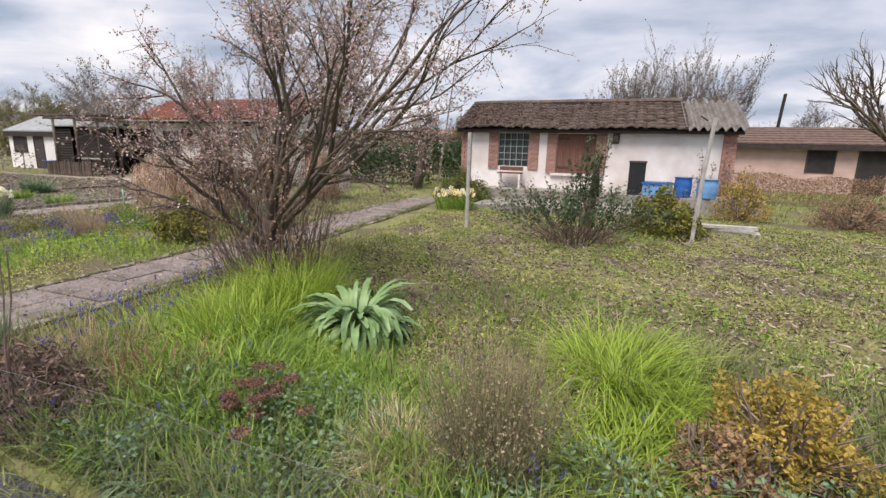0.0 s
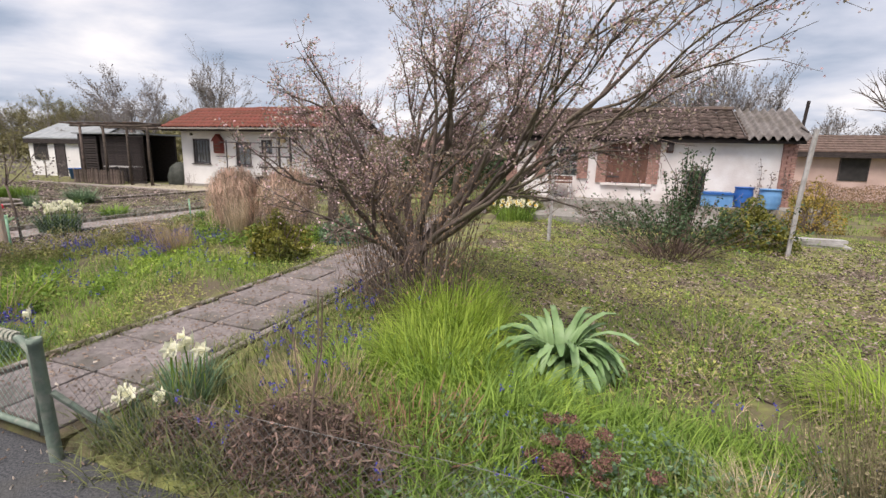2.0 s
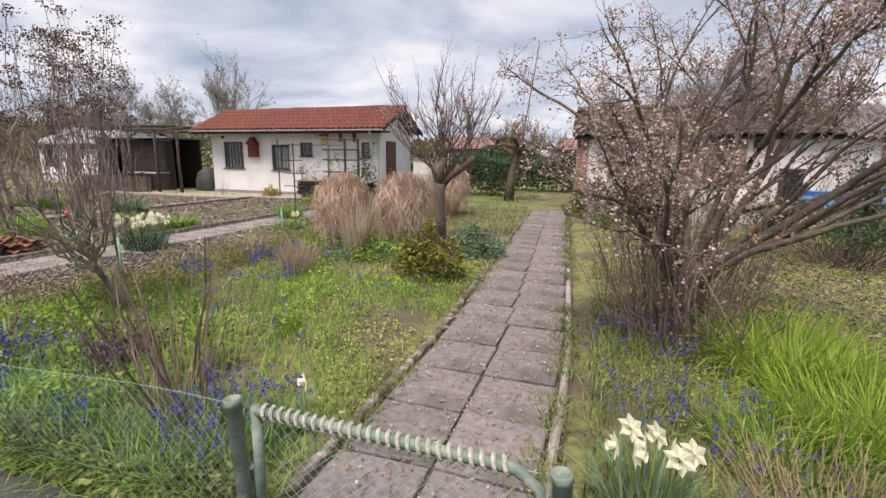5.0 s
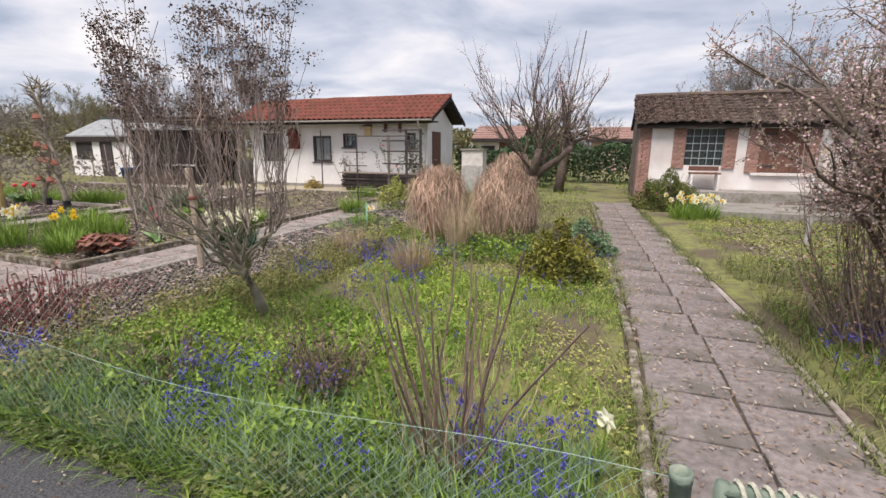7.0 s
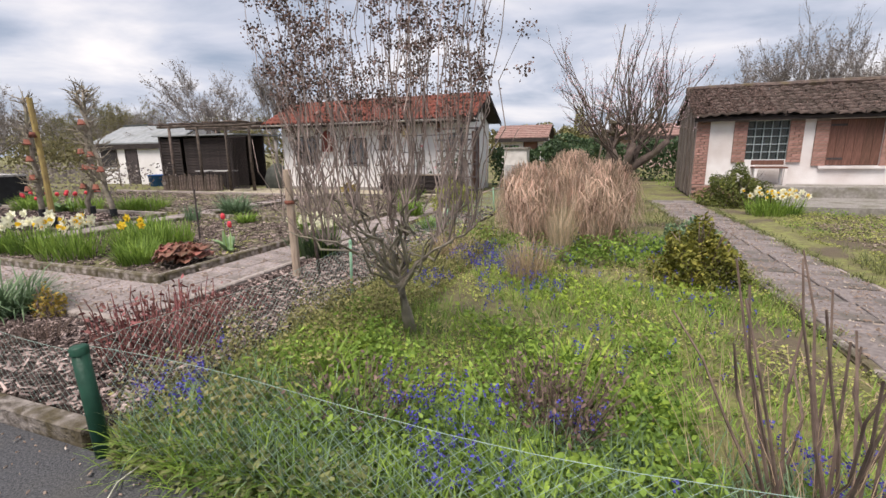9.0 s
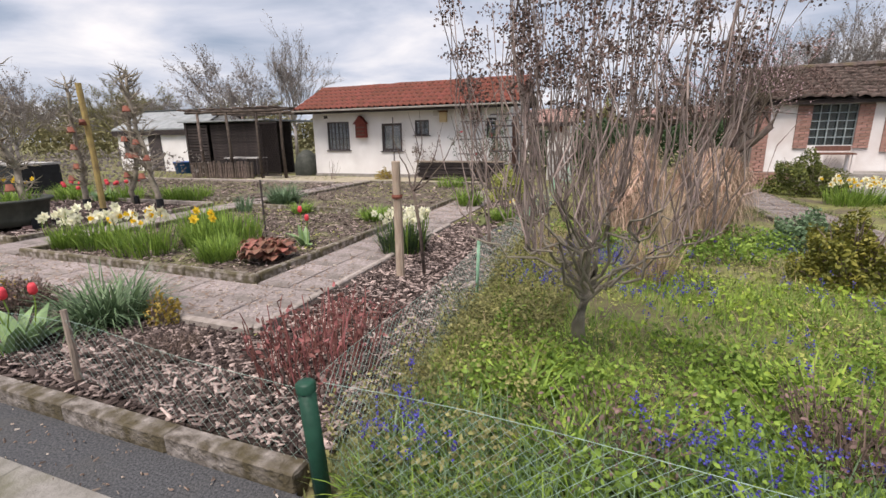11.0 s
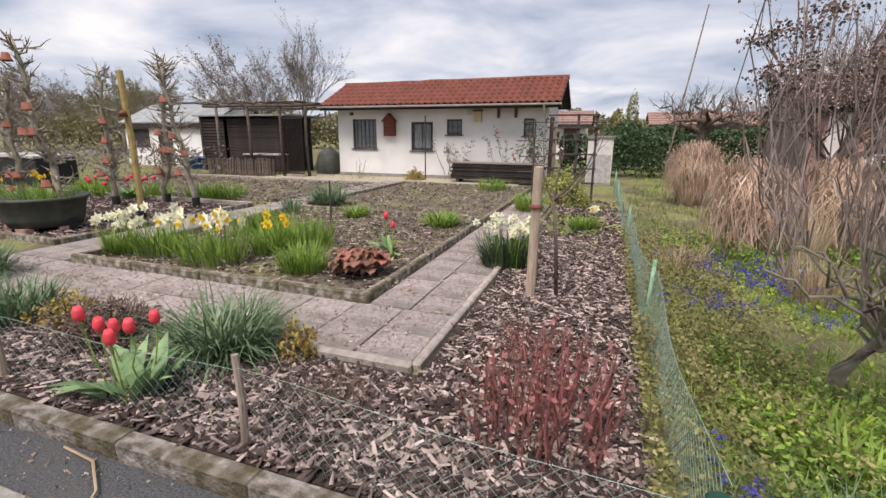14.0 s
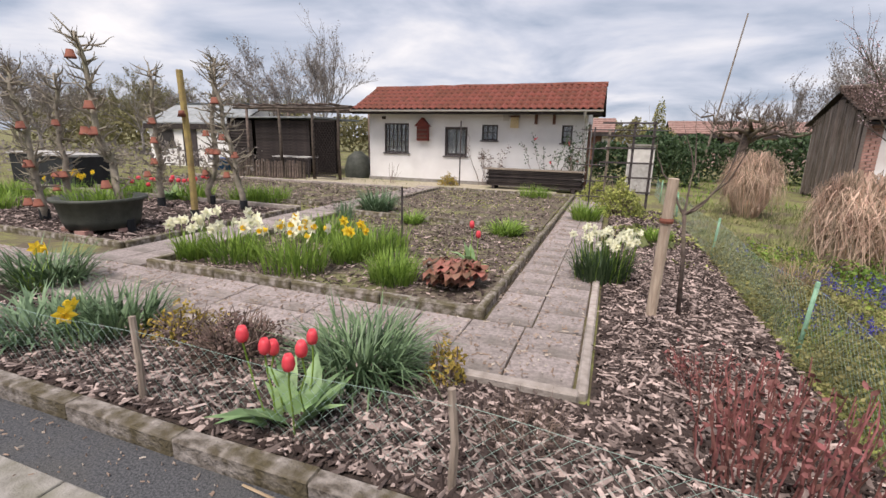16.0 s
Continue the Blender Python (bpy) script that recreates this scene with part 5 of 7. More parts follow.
CHERRY = thing("cherry_tree", (-5.9, 9.75, 0), "pruned old fruit tree with upright budding twigs", "tree")
cs_, cherry_tips = Soup(), []
cs_.tube([(0, 0, -0.1), (0.02, 0, 0.4), (-0.02, 0.01, 0.8), (0.0, 0, 1.02)], [0.13, 0.1, 0.095, 0.115], 9)
arms = [[(0, 0, 0.95), (0.16, 0.02, 1.12), (0.4, 0.0, 1.28), (0.6, 0.05, 1.48)], [(0, 0, 0.95), (-0.1, 0.05, 1.15), (-0.16, 0.1, 1.35)], [(0, 0, 0.95), (0.05, -0.1, 1.2), (0.12, -0.16, 1.45)], [(0, 0, 0.95), (0.1, 0.15, 1.2), (0.22, 0.24, 1.4)]]
for arm in arms:
    cs_.tube(arm, np.linspace(0.075, 0.042, len(arm)), 8)
    for q in np.array(arm)[1:]:
        for _ in range(3):
            d = np.array([rng.normal(-0.12, 0.3), rng.normal(0, 0.3), 1.0])
            grow(cs_, q, d / np.linalg.norm(d), rng.uniform(0.55, 0.8), 0.015, 3, cherry_tips, (2, 3), 0.55, 0.13, 0.68, 6, 0.12)
for d in ((-0.75, 0.0, 0.75), (-0.6, -0.3, 0.8), (0.75, 0.2, 0.7)):
    grow(cs_, np.array([0.0, 0.0, 1.1]), np.array(d), 0.75, 0.017, 3, cherry_tips, (2, 3), 0.5, 0.1, 0.68, 6, 0.12)
part("trunk", cs_, BARK, CHERRY, "dark gnarled trunk and thin twigs", True)
tagged(part("bud_growth", Soup().leaves(along(cherry_tips, 2600, 0.016), rng.uniform(0.012, 0.024, 2600), 0, 1.1), BLOSSOM, CHERRY, "pale swelling buds"), kind="stuff")
APPLE = thing("apple_tree", (-6.3, 18.5, 0), "bare spreading apple tree with knotty limbs", "tree")
as_, apple_tips = Soup(), []
as_.tube([(0, 0, -0.1), (0.08, 0, 0.7), (0.2, 0.02, 1.4), (0.3, 0, 2.0)], [0.19, 0.15, 0.13, 0.13], 9)
for k in range(8):
    a = 2 * math.pi * k / 8 + rng.uniform(-0.25, 0.25)
    reach = rng.uniform(1.1, 1.75)
    arm = bend((0.25, 0, rng.uniform(1.5, 2.0)), (0.25 + reach * math.cos(a), reach * math.sin(a) * 0.7, rng.uniform(1.75, 2.5)), -0.12, 8, 0.07)
    as_.tube(arm, np.linspace(0.075, 0.025, 8), 7)
    for q in arm[2:]:
        for _ in range(2):
            d = np.array([rng.normal(0, 0.4), rng.normal(0, 0.4), rng.uniform(0.3, 1.0)])
            grow(as_, q, d / np.linalg.norm(d), rng.uniform(0.25, 0.5), 0.013, 2, apple_tips, (2, 3), 0.7, 0.15, 0.7, 5, 0.2)
part("trunk", as_, BARK, APPLE, "", True)
bare_tree("apple_tree", (8.65, 19.5, 0), 5.2, "dark bare leaning apple tree", 1.5, 0.16, 5, 6, 0.6, (0.4, 1.1), BARK, None, 0, 0.1)
young = thing("sapling", (-9.05, 6.3, 0), "bare young tree tied to its stake", "tree")
s, tips = Soup(), []
s.tube([(0, 0, -0.05), (-0.03, -0.02, 0.5), (-0.08, -0.06, 0.95)], [0.02, 0.018, 0.015], 7)
for d in ((0.9, 0.2, 0.45), (0.7, -0.4, 0.6), (-0.5, 0.3, 0.8), (0.2, 0.2, 1.0)):
    grow(s, np.array([-0.08, -0.06, 0.9]), np.array(d) / np.linalg.norm(d), 0.4, 0.01, 2, tips, (1, 2), 0.5, 0.2, 0.7, 5, 0.12)
part("trunk", s, BARK, young, "", True)

# tall dry flowering shrub with dark heads
HYD = thing("dry_flowering_shrub", at_ground(-7.4, 5.05), "tall leafless shrub with dark dry flower heads", "shrub")
s, heads = Soup(), []
hub = np.array([0.03, -0.2, 0.48])
limb = Soup().tube([(0.0, 0.06, -0.1), (-0.02, 0.0, 0.18), tuple(hub)], [0.055, 0.042, 0.036], 8)
for k in range(24):
    a = 2 * math.pi * k / 24 + rng.uniform(-0.2, 0.2)
    rad = rng.uniform(0.15, 0.62)
    p0 = hub + np.array([0, 0, rng.uniform(-0.08, 0.08)])
    p1 = np.array([rad * math.cos(a) * 1.05, -0.4 + rad * math.sin(a) * 0.9, rng.uniform(0.8, 1.15)])
    limb.tube(bend(p0, p1, -0.06, 9, 0.035), np.linspace(0.0115, 0.005, 9), 5, False)
    for j in range(8):
        q0 = p1 + (p0 - p1) * rng.uniform(0, 0.2)
        q1 = np.array([p1[0] * rng.uniform(0.9, 1.25), -0.42 + (p1[1] + 0.4) * rng.uniform(0.85, 1.15), rng.uniform(1.45, 2.36)]) + rng.normal(size=3) * 0.06
        s.tube(bend(q0, q1, 0.07, 6, 0.032), np.linspace(0.0042, 0.0022, 6), 4, False)
        if q1[2] > 1.6 and rng.random() < 0.85:
            heads.append(q1)
            if rng.random() < 0.8:
                heads.append(q1 - (q1 - q0) * rng.uniform(0.03, 0.22) + rng.normal(size=3) * 0.03)
part("trunk", limb, BARK_PALE, HYD, "crooked pale trunk and limbs", True)
tagged(part("stem_growth", s, STEM_PALE, HYD, "grey-brown upright stems"), kind="stuff")
head_meshes = []
for k in range(6):
    n = 46
    c = rng.normal(size=(n, 3)) * np.array([0.033, 0.033, 0.02]) * rng.uniform(0.8, 1.3)
    head_meshes.append(Soup().leaves(c, rng.uniform(0.01, 0.019, n), 0, 1.0).mesh("flower_head", SEED))
for k, q in enumerate(heads[:295]):
    piece("flower_head", head_meshes[k % 6], HYD, pose(*q, 0, 0, 37 * k))


def shrub(name, at, r, h, label, leaf, n=2500, size=0.03, twigs=40, twig_mat=TWIG, category="shrub", shape=2.2):
    """A dense rounded bush: twigs inside, and many leaves in an uneven shell."""
    t = thing(name, at, label, category)
    s = Soup()
    for _ in range(twigs):
        a, e = rng.uniform(0, 2 * math.pi), rng.uniform(0.1, 1.0)
        end = np.array([r * 0.85 * math.cos(a) * math.sqrt(1 - e * e * 0.7), r * 0.85 * math.sin(a) * math.sqrt(1 - e * e * 0.7), h * e * 0.95])
        s.tube(bend((0.1 * r * math.cos(a), 0.1 * r * math.sin(a), 0), end, 0, 5, 0.02), np.linspace(0.01, 0.003, 5), 4, False)
    tagged(part("twig_growth", s, twig_mat, t), kind="stuff")
    d = rng.normal(size=(n, 3))
    d /= np.linalg.norm(d, axis=1, keepdims=True)
    d[:, 2] = np.abs(d[:, 2])
    lump = 0.82 + 0.22 * np.sin(d[:, 0] * 6 + 1) * np.sin(d[:, 1] * 5 + 2) + 0.12 * np.sin(d[:, 2] * 9 + d[:, 0] * 7)
    q = d * (lump * rng.uniform(0.55, 1.05, n) ** (1 / shape))[:, None] * np.array([r, r, h])
    part("foliage", Soup().leaves(q, rng.uniform(0.6, 1.3, n) * size), leaf, t)
    return t


shrub("box_bush", at_ground(-5.17, 7.28), 0.44, 0.68, "rounded yellow-green box bush", LEAF_BOX, 5200, 0.03)
shrub("box_bush", (-3.25, 14.7, 0), 0.82, 0.98, "clipped dark green box ball by the hut", LEAF_CLIPPED, 9000, 0.034)
shrub("lavender_bush", at_ground(-5.0, 8.75), 0.5, 0.5, "grey-green lavender bush beside the path", LEAF_BLUE, 3000, 0.035)
shrub("evergreen_bush", at_ground(1.6, 11.6), 0.72, 0.95, "dark green and golden evergreen bush", LEAF_BOX, 5500, 0.04)
shrub("forsythia_bush", (3.5, 14.6, 0), 0.65, 1.25, "loose yellow flowering bush by the terrace", LEAF_GOLD, 2600, 0.035, 60)
shrub("dry_bush", (5.6, 14.5, 0), 0.9, 0.75, "dry brown spent bush in the meadow", LEAF_RUST, 6000, 0.024, 140)
shrub("golden_shrub", at_ground(1.5, 4.62), 0.42, 0.5, "low golden and rust coloured shrub", LEAF_GOLD, 7000, 0.0155, 90)
shrub("rusty_shrub", at_ground(1.2, 4.33), 0.26, 0.36, "low shrub with dry rusty leaves", LEAF_COPPER, 5000, 0.0145, 90)
shrub("conifer_bush", (-7.8, 28.0, 0), 1.15, 3.5, "tall rounded brown-green conifer behind the hedge", OLIVE_LEAF, 7000, 0.07, 30)
shrub("small_golden_shrub", (-10.55, 4.5, 0), 0.13, 0.32, "small upright golden shrub by the path", LEAF_GOLD, 420, 0.022, 14)
shrub("small_golden_shrub", (-12.5, 4.35, 0), 0.3, 0.3, "low rusty and golden shrub", LEAF_GOLD, 500, 0.022, 30)
shrub("dark_heather", (-11.95, 4.25, 0), 0.36, 0.34, "dark woody heather clump in mulch", SEED, 1500, 0.018, 160, TWIG_DARK)
shrub("yellow_shrub", (-9.5, 12.2, 0), 0.5, 0.8, "yellow-green leafy shrub at the trellis", MOSS_LEAF, 2200, 0.04, 40)
shrub("small_shrub", (-10.0, 14.5, 0), 0.5, 0.6, "yellow-green shrub at the hut corner", MOSS_LEAF, 1800, 0.04, 30)
shrub("forsythia_bush", (-14.7, 16.2, 0), 0.35, 0.42, "small yellow flowering bush by the hut", LEAF_GOLD, 700, 0.035, 30)


def stems(name, at, n, r, h, label, material, rad=0.004, lean=0.25, heads=None, head_mat=None, leaf=None, nleaf=0, leafsize=0.025, category="shrub", droop=0.0):
    """A clump of upright stems."""
    t = thing(name, at, label, category)
    s, tips = Soup(), []
    base = disc(n, r)
    for p in base:
        e = p * (1 + lean * 2) + np.array([*(rng.normal(size=2) * lean * h * 0.5), h * rng.uniform(0.55, 1.0)])
        pts = bend(p, e, -droop, 5, 0.012)
        if n <= 40:
            part("stem", Soup().tube(pts, np.linspace(rad, rad * 0.5, 5), 4, False), material, t)
        else:
            s.tube(pts, np.linspace(rad, rad * 0.5, 5), 3, False)
        tips.append(pts[2:])
    if n > 40:
        tagged(part("stem_growth", s, material, t), kind="stuff")
    if heads:
        for p in tips:
            if rng.random() < heads:
                part("flower_head", Soup().leaves(p[-1] + disc(230, 0.042) + np.stack([np.zeros(230), np.zeros(230), rng.normal(0, 0.006, 230)], -1), 0.0095, 0.3, 1.0), head_mat, t)
    if nleaf:
        tagged(part("foliage", Soup().leaves(along(tips, nleaf, 0.03), leafsize), leaf, t), kind="stuff")
    return t


stems("rose_bush", at_ground(0.15, 10.1), 140, 0.48, 1.0, "straggly dark rose bush in the meadow", TWIG_DARK, 0.006, 0.85, None, None, LEAF_DARK, 3000, 0.034, "rose bush")
stems("rose_bush", at_ground(0.3, 10.3), 18, 0.15, 1.75, "tall leafy rose stems", TWIG_DARK, 0.011, 0.14, None, None, LEAF_DARK, 1300, 0.034, "rose bush")
OLIVE_TWIG = mat("olive_twig", (0.27, 0.235, 0.14), (0.15, 0.125, 0.07), 12, 0.9, 0.0, island=0.5)
stems("dry_twig_shrub", at_ground(0.28, 4.1), 520, 0.17, 0.7, "fine brown dry twig shrub", OLIVE_TWIG, 0.0017, 0.32, None, None, OLIVE_TWIG, 2600, 0.009)


def tangle(name, at, rx, ry, h, n, label, material, rad, nleaf, leaf, size):
    """A collapsed mound of curled dead stems and withered leaves."""
    t = thing(name, at, label, "dead plants")
    s = Soup()
    for _ in range(n):
        a, q, u = rng.uniform(0, 2 * math.pi), math.sqrt(rng.random()), rng.uniform(0.15, 1.0)
        p = np.array([rx * q * math.cos(a), ry * q * math.sin(a), h * (1 - q * q * 0.8) * u])
        d = rng.normal(size=3) * np.array([1, 1, 0.55])
        d *= rng.uniform(0.06, 0.2) / np.linalg.norm(d)
        e = p + d
        e[2] = max(e[2], 0.01)
        s.tube(bend(p, e, rng.uniform(-0.05, 0.05), 6, 0.014), np.linspace(rad, rad * 0.4, 6) * rng.uniform(0.6, 1.3), 3, False)
    tagged(part("stem_growth", s, material, t), kind="stuff")
    a, q = rng.uniform(0, 2 * np.pi, nleaf), np.sqrt(rng.random(nleaf))
    c = np.stack([rx * q * np.cos(a), ry * q * np.sin(a), h * (1 - q * q * 0.8) * rng.uniform(0.1, 1.0, nleaf)], -1)
    tagged(part("withered_leaves", Soup().leaves(c, size * rng.uniform(0.6, 1.4, nleaf), 0, 2.6), leaf, t), kind="stuff")
    return t


tangle("dead_stalks", at_ground(-2.02, 3.68), 0.52, 0.24, 0.42, 1100, "collapsed mound of dark dead stalks at the fence", TWIG_DARK, 0.0036, 2600, DEAD_LEAF, 0.013)
tangle("dead_stalks", at_ground(-2.75, 3.62), 0.24, 0.14, 0.22, 240, "small tangle of dark dead stalks at the fence", TWIG_DARK, 0.0036, 700, DEAD_LEAF, 0.013)
stems("rusty_stalks", at_ground(-1.66, 4.02), 150, 0.22, 0.3, "flattened rusty brown dead stalks", mat("rust_stalk", (0.34, 0.20, 0.13), (0.19, 0.10, 0.065), 6, 0.9, 0, island=0.5), 0.0045, 0.4)
stems("rusty_stalks", at_ground(-2.3, 4.1), 260, 0.3, 0.34, "upright straw brown dead stems", STRAW, 0.0022, 0.3)
stems("dry_sedum", at_ground(-0.82, 3.98), 30, 0.22, 0.3, "dry sedum with flat rusty flower heads", TWIG_DARK, 0.0035, 0.12, 0.7, SEED_RED)
stems("dead_clump", at_ground(-6.24, 4.2), 190, 0.14, 0.42, "dark brown dead perennial clump", TWIG_DARK, 0.003, 0.6, None, None, SEED, 420, 0.02)
stems("dead_clump", at_ground(-7.2, 4.0), 120, 0.16, 0.3, "dark brown dead perennial clump", TWIG_DARK, 0.003, 0.7, None, None, SEED, 300, 0.02)
stems("bare_rods", at_ground(-5.31, 3.86), 22, 0.14, 1.08, "bare upright brown shrub rods by the gate", TWIG_DARK, 0.0075, 0.34)
stems("fine_twigs", at_ground(-5.35, 3.95), 110, 0.3, 0.6, "thin straw brown twigs by the fence", STRAW, 0.0018, 0.35)
stems("meadow_stalks", at_ground(0.0, 5.95), 160, 0.5, 0.35, "grey dead stalks in the meadow", TWIG, 0.002, 0.5)
stems("red_peony_shoots", (-8.92, 4.25, 0), 100, 0.35, 0.5, "dense dark red peony shoots", TWIG_RED, 0.0062, 0.1, None, None, TWIG_RED, 300, 0.028, "peony")
stems("bare_rods", at_ground(-1.97, 3.5), 3, 0.05, 1.0, "thin dark bare rods by the fence", TWIG_DARK, 0.006, 0.15)
stems("red_peony_shoots", (-9.0, 5.0, 0), 40, 0.2, 0.25, "sparse pale red peony shoots", TWIG_RED, 0.003, 0.3, None, None, TWIG_RED, 150, 0.02, "peony")
stems("dry_heather", (-10.0, 4.1, 0), 170, 0.15, 0.2, "small dark dry heather clump", TWIG_DARK, 0.002, 0.4)
stems("small_bare_shrub", (-16.6, 15.9, 0), 12, 0.1, 0.7, "small bare grey shrub before the hut", TWIG, 0.006, 0.3)


# ---- grasses and strap-leaved plants ----
def tuft(soup, x, y, z, n, r, h, w, lean=(0.05, 0.6), droop=(0.3, 1.4)):
    c = disc(n, r) + np.array([x, y, z])
    a = np.arctan2(c[:, 1] - y, c[:, 0] - x) + rng.normal(0, 0.7, n)
    return soup.blades(c, a, h * rng.uniform(0.55, 1.1, n), w * rng.uniform(0.7, 1.2, n), rng.uniform(*lean, n), rng.uniform(*droop, n))


def clump(name, at, label, material, n, r, h, w, lean=(0.05, 0.6), droop=(0.3, 1.4), category="plant"):
    t = thing(name, at, label, category)
    part("leaves", tuft(Soup(), 0, 0, 0, n, r, h, w, lean, droop), material, t)
    return t


# giant strap-leaved plant in the meadow
SPI = thing("strap_leaf_plant", at_ground(-1.08, 5.28), "large rosette of broad glaucous strap leaves", "plant")
for k in range(150):
    a, ln = rng.uniform(0, 2 * math.pi), rng.uniform(0.34, 0.66)
    lean, droop, w = rng.uniform(0.0, 0.9), rng.uniform(1.7, 4.0), rng.uniform(0.038, 0.07)
    q, rows = np.array([0.08 * math.cos(a), 0.08 * math.sin(a), 0.0]), []
    for j in range(7):
        sd = np.array([-math.sin(a), math.cos(a), 0]) * w * (0.6, 0.85, 1.0, 1.05, 1.0, 0.85, 0.4)[j] / 2
        mid_ = q - np.array([0, 0, 0.012])
        rows += [q - sd, mid_, q + sd]
        ang = lean + droop * (j / 6) ** 1.25
        a += rng.normal(0, 0.11)
        q = q + np.array([math.cos(a) * math.sin(ang), math.sin(a) * math.sin(ang), math.cos(ang)]) * ln / 6
    part("leaf", Soup().add(rows, [t for j in range(6) for m in (0, 1) for t in ((3 * j + m, 3 * j + m + 1, 3 * j + m + 4), (3 * j + m, 3 * j + m + 4, 3 * j + m + 3))]), GLAUCOUS, SPI, "", True)
for x, y, n, r, h in ((-1.85, 4.95, 1300, 0.42, 0.46), (-2.0, 5.7, 1200, 0.4, 0.55), (-2.35, 4.6, 400, 0.3, 0.34)):
    clump("tall_grass", at_ground(x, y), "tall fresh lime green grass tuft", GRASS_YELLOW if h > 0.42 else GRASS, n, r, h, 0.007, (0.0, 0.6), (0.2, 1.9), "grass")
for x, y, n, r, h, m in ((-1.55, 4.45, 900, 0.36, 0.46, GRASS), (-1.2, 4.15, 900, 0.34, 0.44, GRASS), (-1.25, 4.6, 600, 0.3, 0.4, GRASS_YELLOW), (-0.85, 4.35, 600, 0.3, 0.36, GRASS),
                         (-1.35, 3.8, 500, 0.24, 0.36, GRASS), (-0.45, 4.25, 420, 0.26, 0.3, GRASS), (-0.55, 3.75, 320, 0.22, 0.26, LEAF_BLUE), (-1.0, 3.65, 320, 0.22, 0.26, LEAF_BLUE)):
    clump("arching_grass", at_ground(x, y), "lush fresh green grass with arching blades", m, n, r, h, 0.008, (0.0, 0.7), (0.9, 3.0), "grass")
for x, y, n, r, h in ((0.78, 5.1, 1100, 0.22, 0.62), (0.95, 4.75, 700, 0.24, 0.45), (1.3, 5.6, 500, 0.25, 0.35), (0.82, 4.3, 620, 0.26, 0.4)):
    clump("tall_grass", at_ground(x, y), "arching lime green grass tuft", GRASS_YELLOW if n > 600 else GRASS_DULL, n, r, h, 0.007, (0.05, 0.7), (0.8, 2.6), "grass")
clump("straw_grass", at_ground(-0.12, 4.03), "dry straw coloured grass tussock", STRAW_PALE, 1100, 0.12, 0.34, 0.0035, (0.1, 1.1), (0.4, 1.8), "grass")
clump("straw_grass", at_ground(-6.85, 7.0), "upright dry straw grass tuft", STRAW, 380, 0.22, 0.5, 0.005, (0.0, 0.3), (0.1, 0.8), "grass")
clump("straw_grass", at_ground(-7.9, 7.4), "upright dry straw grass tuft", STRAW, 240, 0.2, 0.45, 0.005, (0.0, 0.4), (0.1, 0.9), "grass")


def mop(n, r, h, w):
    """Arching blades that rise, bend over and hang down all round."""
    a = rng.uniform(0, 2 * np.pi, n)
    ro = r * rng.uniform(0.3, 1.15, n)
    top_ = h * rng.uniform(0.7, 1.06, n) * (1.03 - 0.16 * (ro / r) ** 2)
    end = top_ * rng.uniform(0.08, 0.85, n)
    turn, rows = rng.normal(0, 1.0, n), []
    for k in range(8):
        q = k / 7
        rad = 0.3 * r + (ro - 0.3 * r) * q ** 0.6
        z = top_ * np.sin(np.pi * 0.5 * min(1, q / 0.6)) if q < 0.6 else top_ + (end - top_) * ((q - 0.6) / 0.4) ** 1.4
        b = a + turn * q * q
        c = np.stack([rad * np.cos(b), rad * np.sin(b), z], -1)
        side = np.stack([-np.sin(b), np.cos(b), np.zeros(n)], -1) * (w * (1 - 0.75 * q) / 2)
        rows += [c - side, c + side]
    v = np.stack(rows, 1)
    f = np.array([t for k in range(7) for t in ((2 * k, 2 * k + 1, 2 * k + 3), (2 * k, 2 * k + 3, 2 * k + 2))])
    return Soup().add(v.reshape(-1, 3), (np.arange(n)[:, None, None] * 16 + f[None]).reshape(-1, 3))


for x, y, r, h in ((-7.08, 8.5, 0.46, 1.2), (-6.15, 8.75, 0.5, 1.22), (-6.95, 13.4, 0.58, 1.35)):
    t = thing("reed_grass_clump", at_ground(x, y), "large dry tan reed grass clump", "ornamental grass", "reed clumps")
    part("leaf_mop", mop(1500, r * 1.08, h, 0.014), PAMPAS, t)
    tagged(part("stalk_growth", tuft(Soup(), 0, 0, 0, 70, r * 0.6, h * 1.0, 0.006, (0.0, 0.2), (0.0, 1.2)), STRAW_PALE, t, "upright pale stalks"), kind="stuff")
clump("reed_sheaf", at_ground(-6.62, 8.0), "upright sheaf of pale dry reed stalks", STRAW_PALE, 300, 0.13, 0.92, 0.005, (0.0, 0.16), (0.0, 0.5), "ornamental grass")
# leafy clumps of the western garden
clump("leek_clump", (-11.08, 4.42, 0), "dense blue-green clump of strap leaves", LEAF_LEEK, 560, 0.27, 0.5, 0.014, (0.05, 0.7), (0.5, 2.3))
clump("iris_clump", (-13.1, 4.25, 0), "grey-green iris leaves beside the kerb", LEAF_LEEK, 260, 0.28, 0.4, 0.018, (0.05, 0.6), (0.2, 1.4))
clump("daylily_clump", (-14.75, 4.75, 0), "green arching daylily clump", LEAF_LEEK, 320, 0.28, 0.5, 0.02, (0.1, 0.7), (0.4, 1.7))
clump("daylily_clump", (-13.6, 4.0, 0), "grey-green arching leaf clump", LEAF_BLUE, 300, 0.35, 0.42, 0.02, (0.1, 0.8), (0.4, 1.7))
clump("daylily_clump", (-14.15, 10.35, 0), "dark green arching clump inside a curved kerb", LEAF_BLUE, 420, 0.25, 0.6, 0.018, (0.05, 0.8), (0.3, 1.6))
clump("daylily_clump", (-12.92, 9.35, 0), "fresh green arching daylily clump", GRASS, 200, 0.14, 0.34, 0.016, (0.1, 0.8), (0.4, 1.6))
